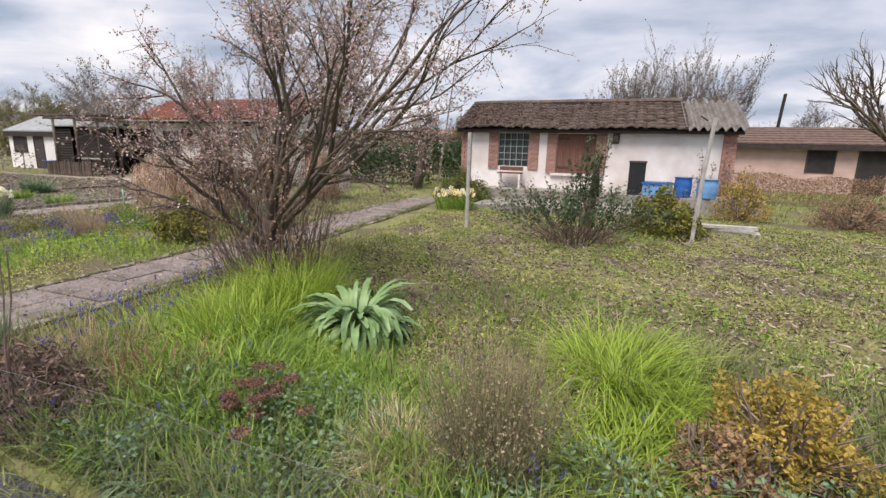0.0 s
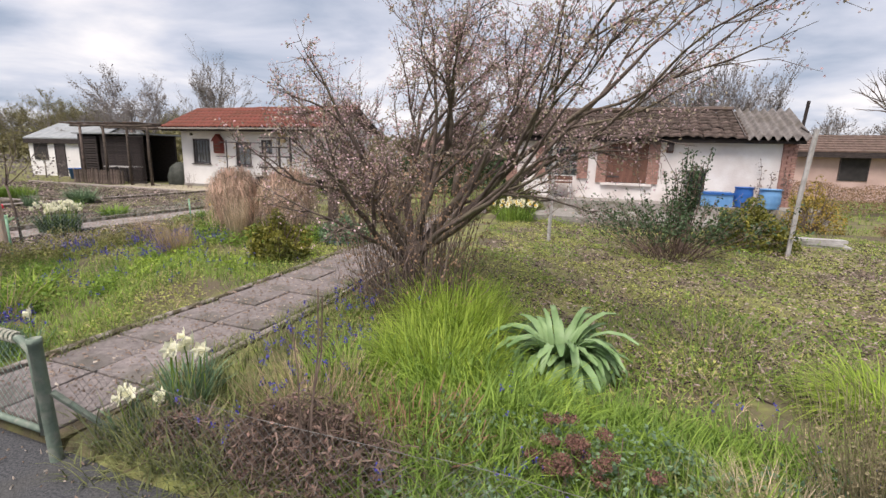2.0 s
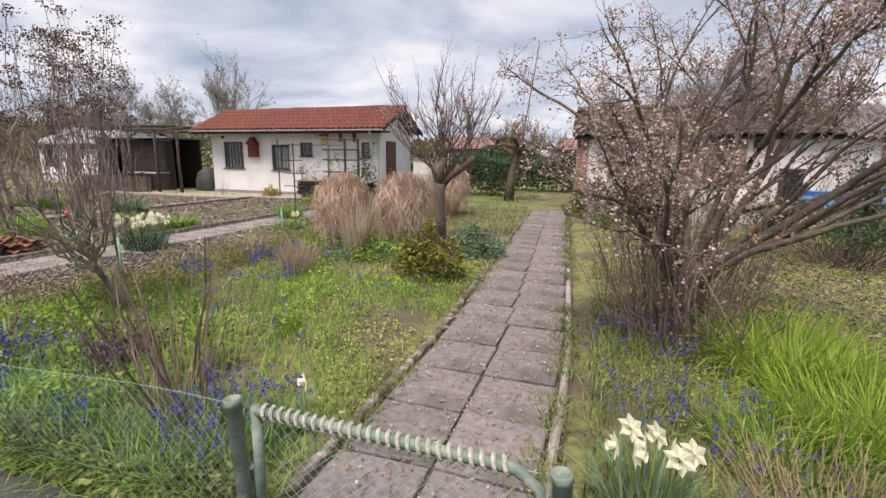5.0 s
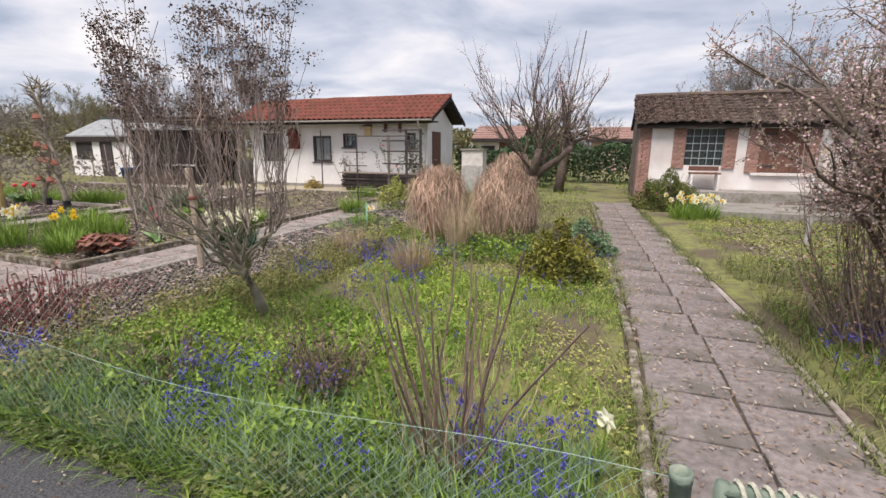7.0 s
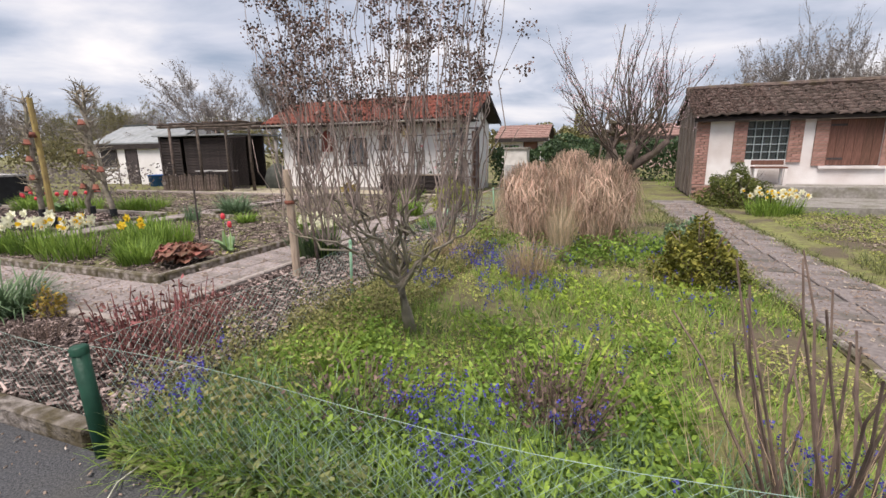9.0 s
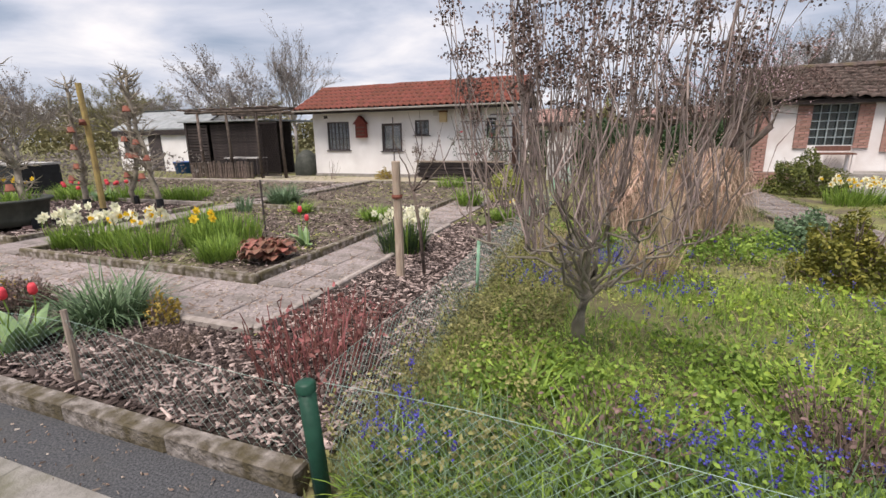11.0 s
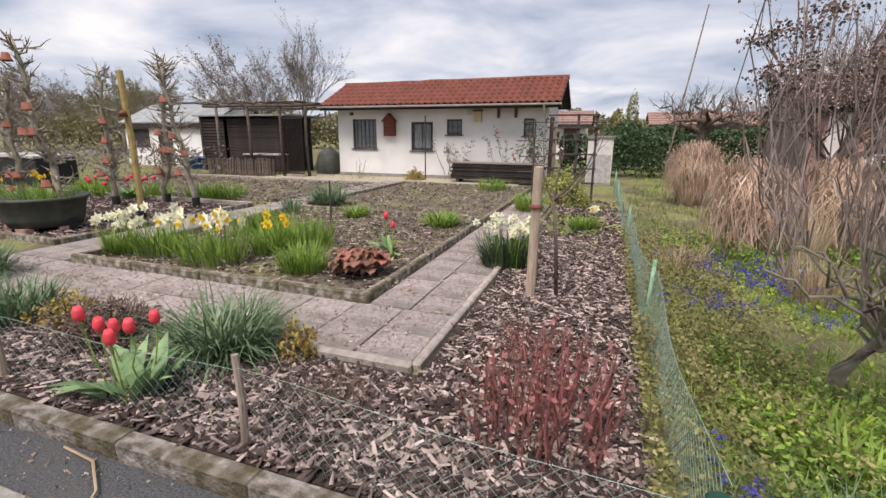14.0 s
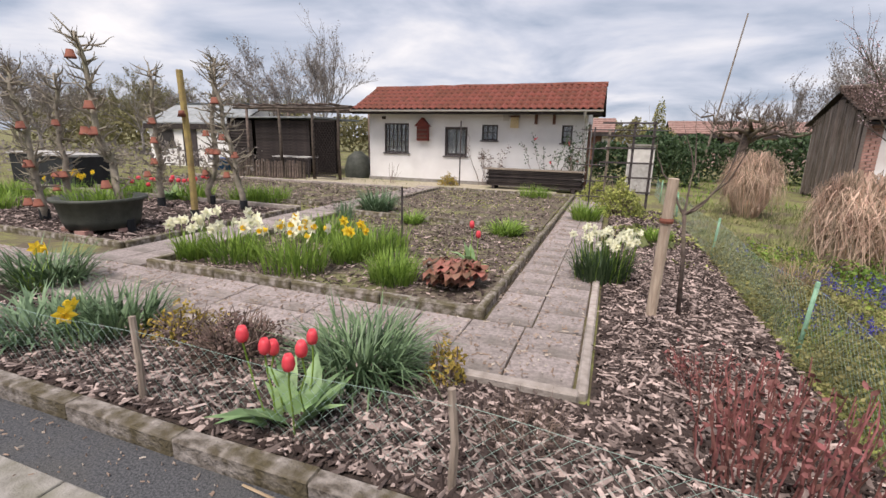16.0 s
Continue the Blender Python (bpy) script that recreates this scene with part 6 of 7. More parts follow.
clump("daylily_clump", (-11.2, 9.15, 0), "fresh green arching daylily clump", GRASS, 300, 0.22, 0.36, 0.016, (0.1, 0.8), (0.4, 1.6))
clump("iris_clump", (-11.75, 6.2, 0), "fresh green grassy clump in the bed", GRASS, 420, 0.24, 0.38, 0.011, (0.0, 0.5), (0.2, 1.2))
clump("iris_clump", (-12.5, 7.1, 0), "upright fresh green iris leaves", GRASS, 380, 0.45, 0.42, 0.015, (0.0, 0.3), (0.1, 0.8))
clump("iris_clump", (-13.5, 7.6, 0), "upright fresh green iris leaves", GRASS, 300, 0.4, 0.42, 0.015, (0.0, 0.3), (0.1, 0.8))
clump("iris_clump", (-14.2, 9.2, 0), "upright blue-green iris leaves", LEAF_BLUE, 90, 0.14, 0.4, 0.014, (0.0, 0.3), (0.1, 0.8))
clump("iris_clump", (-10.1, 11.2, 0), "green leafy clump at the path end", GRASS, 300, 0.25, 0.45, 0.015, (0.0, 0.6), (0.2, 1.2))
clump("iris_clump", (-11.6, 14.4, 0), "green clump before the boards", GRASS, 260, 0.4, 0.4, 0.012, (0.0, 0.6), (0.2, 1.2))
for x, y in ((-18.6, 9.9), (-20.2, 9.6), (-17.4, 10.2), (-19.4, 5.9), (-20.6, 7.2), (-22.4, 8.4), (-21.0, 10.2), (-16.9, 10.4)):
    clump("iris_clump", (x, y, 0), "green leafy clump by the espalier bed", GRASS, 260, 0.4, 0.45, 0.016, (0.0, 0.5), (0.2, 1.2))


def flower_heads(soup, cups, pts, size, face=None, petals=6):
    """Star-shaped heads with a trumpet, turned to random sides."""
    for p in pts:
        a, tilt = rng.normal(-1.4, 1.0), rng.uniform(-0.2, 0.5)
        d = np.array([math.cos(a) * math.cos(tilt), math.sin(a) * math.cos(tilt), math.sin(tilt)])
        u = np.cross(d, [0, 0, 1.0])
        u /= np.linalg.norm(u)
        w = np.cross(u, d)
        for k in range(petals):
            th_ = 2 * math.pi * k / petals + 0.2
            e, g = u * math.cos(th_) + w * math.sin(th_), -u * math.sin(th_) + w * math.cos(th_)
            soup.add([p, p + e * size * 0.55 + g * size * 0.3, p + e * size + d * size * 0.12, p + e * size * 0.55 - g * size * 0.3], [(0, 1, 2), (0, 2, 3)])
        if cups is not None:
            cups.tube([p, p + d * size * 0.35, p + d * size * 0.6], [size * 0.2, size * 0.28, size * 0.38], 7, False)


def daffodils(name, at, n, r, h, label, cup=PETAL_YELLOW, petal=PETAL_WHITE, leaf=GRASS, nl=240, size=0.072, sx=1.0):
    t = thing(name, at, label, "daffodils")
    s = tuft(Soup(), 0, 0, 0, nl, r, h * 0.95, 0.014, (0.0, 0.45), (0.1, 1.2))
    part("leaves", s, leaf, t)
    st, heads = Soup(), []
    for p in disc(n, r * 1.1):
        e = p * 1.25 + np.array([0, 0, h * rng.uniform(0.85, 1.15)])
        st.tube(bend(p, e, 0, 4, 0.01), 0.004, 4, False)
        heads.append(e)
    tagged(part("stem_growth", st, GRASS, t), kind="stuff")
    fs, cs = Soup(), Soup()
    flower_heads(fs, cs, heads, size)
    tagged(part("petal_growth", fs, petal, t), kind="stuff")
    tagged(part("trumpet_growth", cs, cup, t), kind="stuff")
    return t


daffodils("daffodils", (-13.85, 6.2, 0), 17, 0.32, 0.48, "cream daffodils with pale trumpets in the bed", PETAL_WHITE, size=0.08)
daffodils("daffodils", (-12.95, 6.15, 0), 17, 0.36, 0.5, "cream and yellow daffodils in the bed", size=0.08)
daffodils("daffodils", (-14.35, 6.05, 0), 7, 0.16, 0.4, "cream daffodils at the bed corner", PETAL_WHITE)
daffodils("yellow_daffodils", (-12.6, 6.7, 0), 5, 0.2, 0.42, "yellow daffodils in the bed", PETAL_YELLOW, PETAL_YELLOW)
daffodils("white_narcissus", (-9.72, 7.2, 0), 46, 0.26, 0.48, "dense clump of white narcissus by the path", PETAL_WHITE, PETAL_WHITE, LEAF_DARK, 380, 0.052)
daffodils("daffodils", at_ground(-3.04, 3.9), 8, 0.12, 0.4, "cream daffodils beside the gate", PETAL_WHITE, PETAL_WHITE, LEAF_BLUE, 120, 0.058)
daffodils("daffodils", at_ground(-3.12, 3.62), 4, 0.1, 0.2, "low cream daffodils by the gate post", PETAL_WHITE, PETAL_WHITE, LEAF_BLUE, 60, 0.055)
daffodils("daffodils", at_ground(-4.69, 4.03), 1, 0.02, 0.28, "single pale yellow daffodil beside the path", PETAL_WHITE, PETAL_WHITE, LEAF_BLUE, 14, 0.06)
daffodils("daffodils", (-2.95, 13.0, 0), 34, 0.45, 0.45, "cream and yellow daffodils before the terrace", PETAL_YELLOW, PETAL_WHITE, GRASS, 380)
daffodils("daffodils", (-9.0, 9.6, 0), 2, 0.2, 0.3, "few pale daffodils in mulch")
daffodils("yellow_daffodils", (-14.6, 4.55, 0), 2, 0.1, 0.36, "yellow daffodils by the kerb", PETAL_YELLOW, PETAL_YELLOW, GRASS, 30)
daffodils("yellow_daffodils", (-13.0, 3.95, 0), 2, 0.14, 0.3, "small yellow daffodils at the fence", PETAL_YELLOW, PETAL_YELLOW, LEAF_BLUE, 30)
daffodils("yellow_daffodils", (-21.3, 8.7, 0), 12, 0.5, 0.5, "yellow daffodils behind the espaliers", PETAL_YELLOW, PETAL_YELLOW, GRASS, 200)


def tulips(name, at, n, r, h, label, leaves=16, size=1.0):
    t = thing(name, at, label, "tulips")
    part("leaves", tuft(Soup(), 0, 0, 0, leaves, r * 0.6, h * 0.9, 0.095 * size, (0.15, 0.95), (0.2, 1.2)), GLAUCOUS, t, "broad pale green leaves")
    for p in disc(n, r):
        e = p * 1.6 + np.array([0, 0, h * rng.uniform(0.8, 1.15)])
        fl = part("flower", Soup().lathe([(0.006, 0.0), (0.024 * size, 0.01), (0.031 * size, 0.034), (0.028 * size, 0.064), (0.017 * size, 0.088), (0.006, 0.08)], 8, tuple(e)), PETAL_RED, t, "closed red tulip flower", True)
        part("stem", Soup().tube(bend(p, e, 0, 5, 0.008), 0.005, 5), GRASS, fl)
    return t


tulips("red_tulips", (-11.12, 3.8, 0), 6, 0.17, 0.42, "red tulips with broad leaves at the kerb", 20)
tulips("red_tulips", (-11.15, 7.1, 0), 2, 0.06, 0.42, "red tulips behind the bronze leaves", 8)
tulips("red_tulips", (-19.0, 9.7, 0), 14, 0.5, 0.4, "group of red tulips behind the espaliers", 30, 1.5)
# bronze leaved perennial
HEU = thing("bronze_leaf_plant", (-11.12, 6.32, 0), "bronze and green broad-leaved perennial", "plant")
s = Soup()
for _ in range(60):
    a, r = rng.uniform(0, 2 * math.pi), rng.uniform(0.05, 0.28)
    c = np.array([r * math.cos(a), r * math.sin(a), rng.uniform(0.08, 0.26)])
    ring = [c] + [c + np.array([math.cos(b), math.sin(b), 0]) * 0.085 * (1 + 0.2 * math.sin(3 * b)) + np.array([0, 0, 0.03 * math.sin(4 * b) + 0.25 * (math.cos(b - a)) * -0.08]) for b in np.linspace(0, 2 * math.pi, 11)[:-1]]
    s.add(ring, [(0, k + 1, (k + 1) % 10 + 1) for k in range(10)])
part("leaves", s, LEAF_BRONZE, HEU)

# small blue spring flowers
def muscari(name, n, x0, x1, y0, y1, label, h=0.16, thr=0.5, seed=0.0, lift=0.0):
    s, st = Soup(), Soup()
    pts = np.stack([rng.uniform(x0, x1, n * 3), rng.uniform(y0, y1, n * 3)], -1)
    keep = pts[patch(pts[:, 0], pts[:, 1], 2.2, seed) > thr][:n]
    if not len(keep):
        return
    z = ground_height(keep[:, 0], keep[:, 1]) + h * rng.uniform(0.6, 1.3, len(keep)) + lift
    for k in range(9):
        q = np.stack([keep[:, 0], keep[:, 1], z], -1) + rng.normal(size=(len(keep), 3)) * np.array([0.008, 0.008, 0.016])
        s.leaves(q, 0.013, 0, 1.0)
    ob = part(name, s, PETAL_BLUE)
    tagged(ob, label, "flowers", "", "stuff")


muscari("grape_hyacinths", 330, -8.2, -4.7, 3.5, 4.15, "violet-blue grape hyacinths along the fence", 0.24, 0.45)
muscari("grape_hyacinths", 420, -8.2, -6.4, 6.0, 9.0, "violet-blue grape hyacinths in the meadow", 0.16, 0.5, 1.0)
muscari("grape_hyacinths", 260, -7.85, -6.95, 6.1, 8.1, "dense violet-blue grape hyacinths before the reeds", 0.17, 0.35, 0.0)
muscari("grape_hyacinths", 170, -7.0, -4.6, 4.5, 9.5, "scattered violet-blue grape hyacinths", 0.16, 0.55, 2.0)
muscari("grape_hyacinths", 190, -3.3, -2.3, 3.5, 6.5, "violet-blue hyacinths beside the slab path", 0.2, 0.45, 3.0)
muscari("grape_hyacinths", 60, -2.3, 2.5, 3.5, 4.8, "few violet-blue flowers in grass", 0.2, 0.5, 4.0)

# ---- meadow growth ----
def meadow(name, n, x0, x1, y0, y1, h, w, material, label, thr=0.0, scale=1.0, seed=0.0, lean=(0.0, 0.8), droop=(0.2, 1.4), keepout=None):
    x, y = rng.uniform(x0, x1, n), rng.uniform(y0, y1, n)
    k = patch(x, y, scale, seed) > thr + rng.normal(0, 0.08, n)
    k &= np.abs(x - path_x(y)) > 0.56
    if keepout is not None:
        k &= ~keepout(x, y)
    x, y = x[k], y[k]
    m = len(x)
    z = ground_height(x, y) - 0.005
    s = Soup().blades(np.stack([x, y, z], -1), rng.uniform(0, 2 * np.pi, m), h * rng.uniform(0.4, 1.25, m), w * rng.uniform(0.6, 1.3, m), rng.uniform(*lean, m), rng.uniform(*droop, m))
    return tagged(part(name, s, material), label, "grass", "", "stuff")


def herbs(name, n, x0, x1, y0, y1, zmax, size, material, label, thr=0.0, scale=1.0, seed=0.0, flat=0.5):
    x, y = rng.uniform(x0, x1, n), rng.uniform(y0, y1, n)
    k = patch(x, y, scale, seed) > thr + rng.normal(0, 0.07, n)
    k &= np.abs(x - path_x(y)) > 0.53
    x, y = x[k], y[k]
    z = ground_height(x, y) + rng.uniform(0.0, 1.0, len(x)) ** 1.5 * zmax * (0.5 + patch(x, y, 3.1, seed))
    s = Soup().leaves(np.stack([x, y, z], -1), size * rng.uniform(0.5, 1.3, len(x)), flat)
    return tagged(part(name, s, material), label, "weeds", "", "stuff")


# middle garden
meadow("meadow_grass", 16000, -8.25, -4.45, 3.45, 7.0, 0.14, 0.006, GRASS, "short fresh grass of the middle garden", 0.3, 1.0, 0.5)
meadow("meadow_grass", 12000, -8.25, -4.45, 7.0, 15.5, 0.13, 0.009, GRASS_DULL, "short dull grass of the middle garden", 0.3)
meadow("dry_grass", 5000, -8.25, -4.45, 3.45, 14.0, 0.18, 0.005, STRAW, "dry straw stalks among the grass", 0.5, 1.6, 2.0, (0.3, 1.3))
meadow("verge_grass", 5000, -8.2, -4.6, 3.36, 3.6, 0.2, 0.006, GRASS, "green grass hanging over the lane edge", 0.25, 2.4, 0.6, (0.2, 1.2))
herbs("verge_herbs", 6000, -8.2, -4.6, 3.35, 3.6, 0.12, 0.026, GRASS_DULL, "small weeds at the lane edge", 0.25, 2.4, 0.6, 0.4)
meadow("fence_grass", 5500, -8.2, -4.7, 3.42, 4.1, 0.26, 0.006, LEAF_BLUE, "blue-green grassy leaves along the fence", 0.25, 2.0, 1.0)
meadow("fence_grass", 4500, -8.2, -4.7, 3.42, 4.1, 0.24, 0.009, GRASS, "fresh green leaves along the fence", 0.4, 2.6, 2.2)
herbs("moss_herbs", 30000, -8.42, -4.45, 3.5, 9.0, 0.06, 0.0185, MOSS_LEAF, "low yellow-green weeds of the middle garden", 0.47, 1.4, 0.3)
herbs("strip_weeds", 26000, -8.45, -7.55, 3.5, 9.0, 0.26, 0.0185, OLIVE_LEAF, "bushy yellow-green weeds along the dividing fence", 0.3, 2.0, 1.3, 0.3)
meadow("strip_grass", 4000, -8.44, -7.6, 3.45, 12.0, 0.12, 0.006, GRASS_DULL, "dull grass along the dividing fence", 0.25, 1.8, 0.3)
herbs("leafy_herbs", 19000, -8.0, -5.6, 3.6, 5.4, 0.2, 0.024, GRASS, "lush green leafy weeds", 0.38, 1.2, 0.9, 0.3)
herbs("leafy_herbs", 3000, -7.9, -5.6, 3.75, 5.4, 0.18, 0.024, GRASS_YELLOW, "lush bright green leafy weeds", 0.42, 1.2, 0.9, 0.35)
herbs("leafy_herbs", 9000, -7.5, -4.6, 5.2, 9.5, 0.1, 0.032, GRASS_YELLOW, "bright green leafy weeds", 0.6, 1.3, 2.4, 0.4)
for k in range(46):
    x, y = rng.uniform(-7.9, -5.7), rng.uniform(3.8, 5.3)
    if patch(np.array(x), np.array(y), 1.2, 0.9) > 0.4:
        clump("fern_clump", at_ground(x, y), "bright green ferny leaf clump", GRASS if k % 3 else GRASS_YELLOW, 70, 0.08, rng.uniform(0.2, 0.34), 0.022, (0.1, 0.9), (0.3, 1.6))
for xx in (-0.52, 0.5):
    s = Soup()
    n = 6500
    y = rng.uniform(3.55, 14.5, n)
    keep = patch(y, y * 0.4, 2.0, xx) > 0.42
    y = y[keep]
    s.blades(np.stack([path_x(y) + xx + rng.normal(0, 0.06, len(y)), y, np.full(len(y), 0.005)], -1), rng.uniform(0, 6.28, len(y)), rng.uniform(0.04, 0.13, len(y)), 0.006, rng.uniform(0.1, 1.1, len(y)), 0.8)
    tagged(part("edge_grass", s, GRASS_DULL), "short grass along the slab path edge", "grass", "", "stuff")
herbs("reed_foot_herbs", 9000, -8.0, -5.3, 7.6, 9.0, 0.26, 0.03, GRASS, "green leafy weeds round the reed clumps", 0.25, 1.6, 0.8, 0.3)
# eastern meadow
meadow("meadow_grass", 26000, -3.25, 4.0, 3.45, 7.0, 0.13, 0.006, GRASS, "short fresh grass of the eastern meadow", 0.35, 1.0, 1.7)
meadow("meadow_grass", 32000, -3.25, 10.0, 6.0, 15.5, 0.09, 0.008, GRASS_DULL, "short yellowish grass of the eastern meadow", 0.3, 1.2, 0.2)
herbs("moss_herbs", 170000, -3.2, 9.0, 4.2, 13.5, 0.05, 0.0185, MOSS_LEAF, "low mossy weeds of the eastern meadow", 0.43, 1.9, 1.2)
herbs("leafy_herbs", 52000, -3.2, 8.0, 4.0, 13.5, 0.12, 0.024, GRASS, "green leafy weeds of the eastern meadow", 0.62, 1.4, 3.2, 0.4)
herbs("fence_herbs", 24000, -1.6, 2.5, 3.45, 4.3, 0.2, 0.0185, LEAF_BLUE, "blue-green weeds along the fence", 0.3, 1.5, 0.4, 0.3)
meadow("verge_grass", 4500, -3.2, 3.5, 3.3, 3.6, 0.2, 0.006, GRASS_DULL, "grass hanging over the lane edge", 0.25, 2.4, 1.6, (0.2, 1.2))
meadow("fence_grass", 8000, -3.2, 3.5, 3.42, 4.2, 0.28, 0.006, GRASS_DULL, "long grass along the lane fence", 0.3, 1.8, 0.4)
meadow("front_grass", 9000, -1.9, 0.4, 3.5, 4.7, 0.26, 0.007, GRASS, "fresh green grass behind the lane fence", 0.3, 1.7, 0.9)
meadow("front_grass", 5000, 0.4, 2.6, 3.5, 5.6, 0.24, 0.007, GRASS_DULL, "dull green grass behind the lane fence", 0.3, 1.7, 1.9)
meadow("dry_grass", 6000, -3.3, 3.0, 3.5, 7.5, 0.2, 0.004, STRAW, "dry straw stalks in the eastern meadow", 0.5, 1.8, 0.7, (0.3, 1.3))
meadow("path_grass", 4500, -3.28, -2.3, 3.5, 9.0, 0.2, 0.006, GRASS_DULL, "dull grass beside the slab path", 0.3, 1.5, 2.7)
meadow("far_grass", 15000, -8.0, 14.0, 15.0, 28.0, 0.14, 0.02, GRASS, "far grass behind the gardens", 0.35)
meadow("bed_weeds", 5000, -14.4, -10.7, 5.7, 14.8, 0.09, 0.008, GRASS_DULL, "small green weeds on the beds", 0.5, 1.5, 1.1)
herbs("bed_herbs", 9000, -14.4, -10.7, 6.8, 14.8, 0.04, 0.028, MOSS_LEAF, "low green weeds on the beds", 0.5, 1.2, 2.1)
meadow("bed_weeds", 5000, -30.0, -15.6, 9.8, 17.0, 0.12, 0.014, GRASS_DULL, "small green weeds on the western beds", 0.4, 1.0, 0.1)
herbs("strip_herbs", 2600, -9.6, -8.4, 8.0, 13.0, 0.1, 0.04, MOSS_LEAF, "pale leafy weeds in the mulch strip", 0.5, 1.3, 0.0)
herbs("cabbage_leaves", 260, -9.5, -8.7, 9.0, 10.6, 0.1, 0.11, GRASS_DULL, "broad pale leaves in the mulch strip", 0.2, 1.0, 0.0)

# ---- espalier trees with hanging clay pots ----
def espalier(at, h, lean, label, n=85):
    t = thing("espalier_tree", at, label, "tree", "espalier trees")
    s, tips = Soup(), []
    axis = bend((0, 0, -0.05), (lean[0], lean[1], h), 0, 9, 0.03)
    s.tube(axis, np.linspace(0.065, 0.028, 9), 7)
    for k in range(n):
        u = rng.uniform(0.18, 1.0)
        j = min(int(u * 8), 7)
        p = axis[j] + (axis[j + 1] - axis[j]) * (u * 8 - j)
        a = rng.uniform(0, 2 * math.pi)
        grow(s, p, np.array([math.cos(a), math.sin(a), rng.uniform(-0.1, 0.8)]) / 1.2, rng.uniform(0.12, 0.34), 0.016, 1, tips, (2, 3), 0.7, 0.25, 0.6, 5, 0.2)
    part("trunk", s, BARK_PALE, t, "", True)
    part("sleeve", Soup().tube([(0, 0, 0), (0.0, 0, 0.2)], 0.075, 10), BLACK, t, "black rubber sleeve at the base")
    for k in range(5):
        u = rng.uniform(0.2, 0.95)
        p = axis[int(u * 8)] + np.array([rng.uniform(-0.16, 0.16), -0.12, 0])
        part("clay_pot", Soup().lathe([(0.0, 0.12), (0.042, 0.12), (0.066, 0.025), (0.074, 0.025), (0.074, 0.0), (0.06, 0.0), (0.035, 0.1), (0.0, 0.1)], 12, tuple(p)), TERRACOTTA, t, "upturned terracotta pot", True)
    return t


for (x, y), h, lean in (((-18.49, 6.85), 2.4, (-0.2, 0)), ((-18.2, 8.75), 2.6, (0.1, 0)), ((-17.62, 9.45), 2.9, (0.4, 0)), ((-16.53, 9.2), 2.7, (-0.55, 0)), ((-16.43, 6.8), 2.85, (-0.75, 0.1)), ((-19.8, 8.0), 2.5, (0.2, 0))):
    espalier((x, y, 0), h, lean, "knotty pruned espalier with upturned clay pots")
YP = thing("yellowed_stake", (-16.36, 7.9, 0), "tall lichen yellow wooden stake in mulch", "stake")
part("stake", Soup().tube([(0, 0, -0.05), (0.02, 0, 1.2), (-0.02, 0, 2.45)], [0.055, 0.05, 0.05], 8), mat("lichen_wood", (0.40, 0.30, 0.11), (0.26, 0.19, 0.09), 9, 0.9, 0.4, 40), YP)
part("sleeve", Soup().tube([(0, 0, 0), (0, 0, 0.2)], 0.07, 10), BLACK, YP)
part("clay_pot", Soup().lathe([(0.0, 0.1), (0.04, 0.1), (0.065, 0.0), (0.03, 0.09), (0.0, 0.09)], 12, (0.05, -0.1, 1.72)), TERRACOTTA, YP, "", True)
TUBB = thing("plant_tub", (-16.88, 6.72, 0), "large dark oval tub on bricks", "tub")
part("body", Soup().lathe([(0, 0.08), (0.46, 0.08), (0.5, 0.2), (0.55, 0.46), (0.61, 0.48), (0.61, 0.52), (0.55, 0.52), (0.5, 0.44), (0, 0.42)], 24), TUB, TUBB, "", True)
for a in range(5):
    part("brick", Soup().box(-0.11, 0.11, -0.06, 0.06, 0.0, 0.08, pose(0.42 * math.cos(a * 1.257 - 1.2), 0.42 * math.sin(a * 1.257 - 1.2), 0, 0, 0, a * 72)), BRICK, TUBB)
clump("tub_grass", (-16.88, 6.72, 0.42), "green leaves growing in the dark tub", GRASS, 260, 0.42, 0.35, 0.012, (0.0, 0.5), (0.2, 1.2))
small = bare_tree("standard_tree", (-27.6, 17.2, 0), 1.35, "small round standard tree before the shed", 0.75, 0.03, 3, 6, 0.7, (0.3, 1.0), BARK_PALE)

# ---- hedges and far woods ----
def hedge(name, x0, x1, y, h, depth, n, leaf, label, size=0.09):
    s = Soup()
    x = rng.uniform(x0, x1, n)
    top = h * (0.8 + 0.35 * (patch(x, x * 0.3, 0.8) - 0.3))
    z = top * rng.uniform(0, 1, n) ** 0.6
    q = np.stack([x, y + rng.uniform(-depth / 2, depth / 2, n), z], -1)
    ob = part(name, s.leaves(q, rng.uniform(0.6, 1.4, n) * size), leaf)
    return tagged(ob, label, "hedge", "", "stuff")


hedge("hedge", -9.0, -1.5, 24.0, 2.1, 1.6, 9000, LEAF_DARK, "dark ivy green hedge behind the gardens")
hedge("hedge", -10.5, -6.8, 20.5, 1.7, 1.6, 4000, LEAF_DARK, "dark green shrubs behind the cupboard")
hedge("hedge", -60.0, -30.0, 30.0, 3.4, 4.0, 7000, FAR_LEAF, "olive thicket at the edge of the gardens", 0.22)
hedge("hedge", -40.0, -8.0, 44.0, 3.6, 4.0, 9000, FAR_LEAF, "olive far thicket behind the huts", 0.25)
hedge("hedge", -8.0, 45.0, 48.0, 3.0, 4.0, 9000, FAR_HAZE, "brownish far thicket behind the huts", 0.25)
hedge("dry_thicket", 4.5, 9.0, 20.5, 1.1, 2.0, 9000, LEAF_RUST, "dry brown thicket beside the pink hut", 0.032)
hedge("dry_thicket", -36.0, -20.0, 12.5, 1.2, 3.0, 2500, FAR_HAZE, "greyish twiggy thicket in the western garden", 0.07)


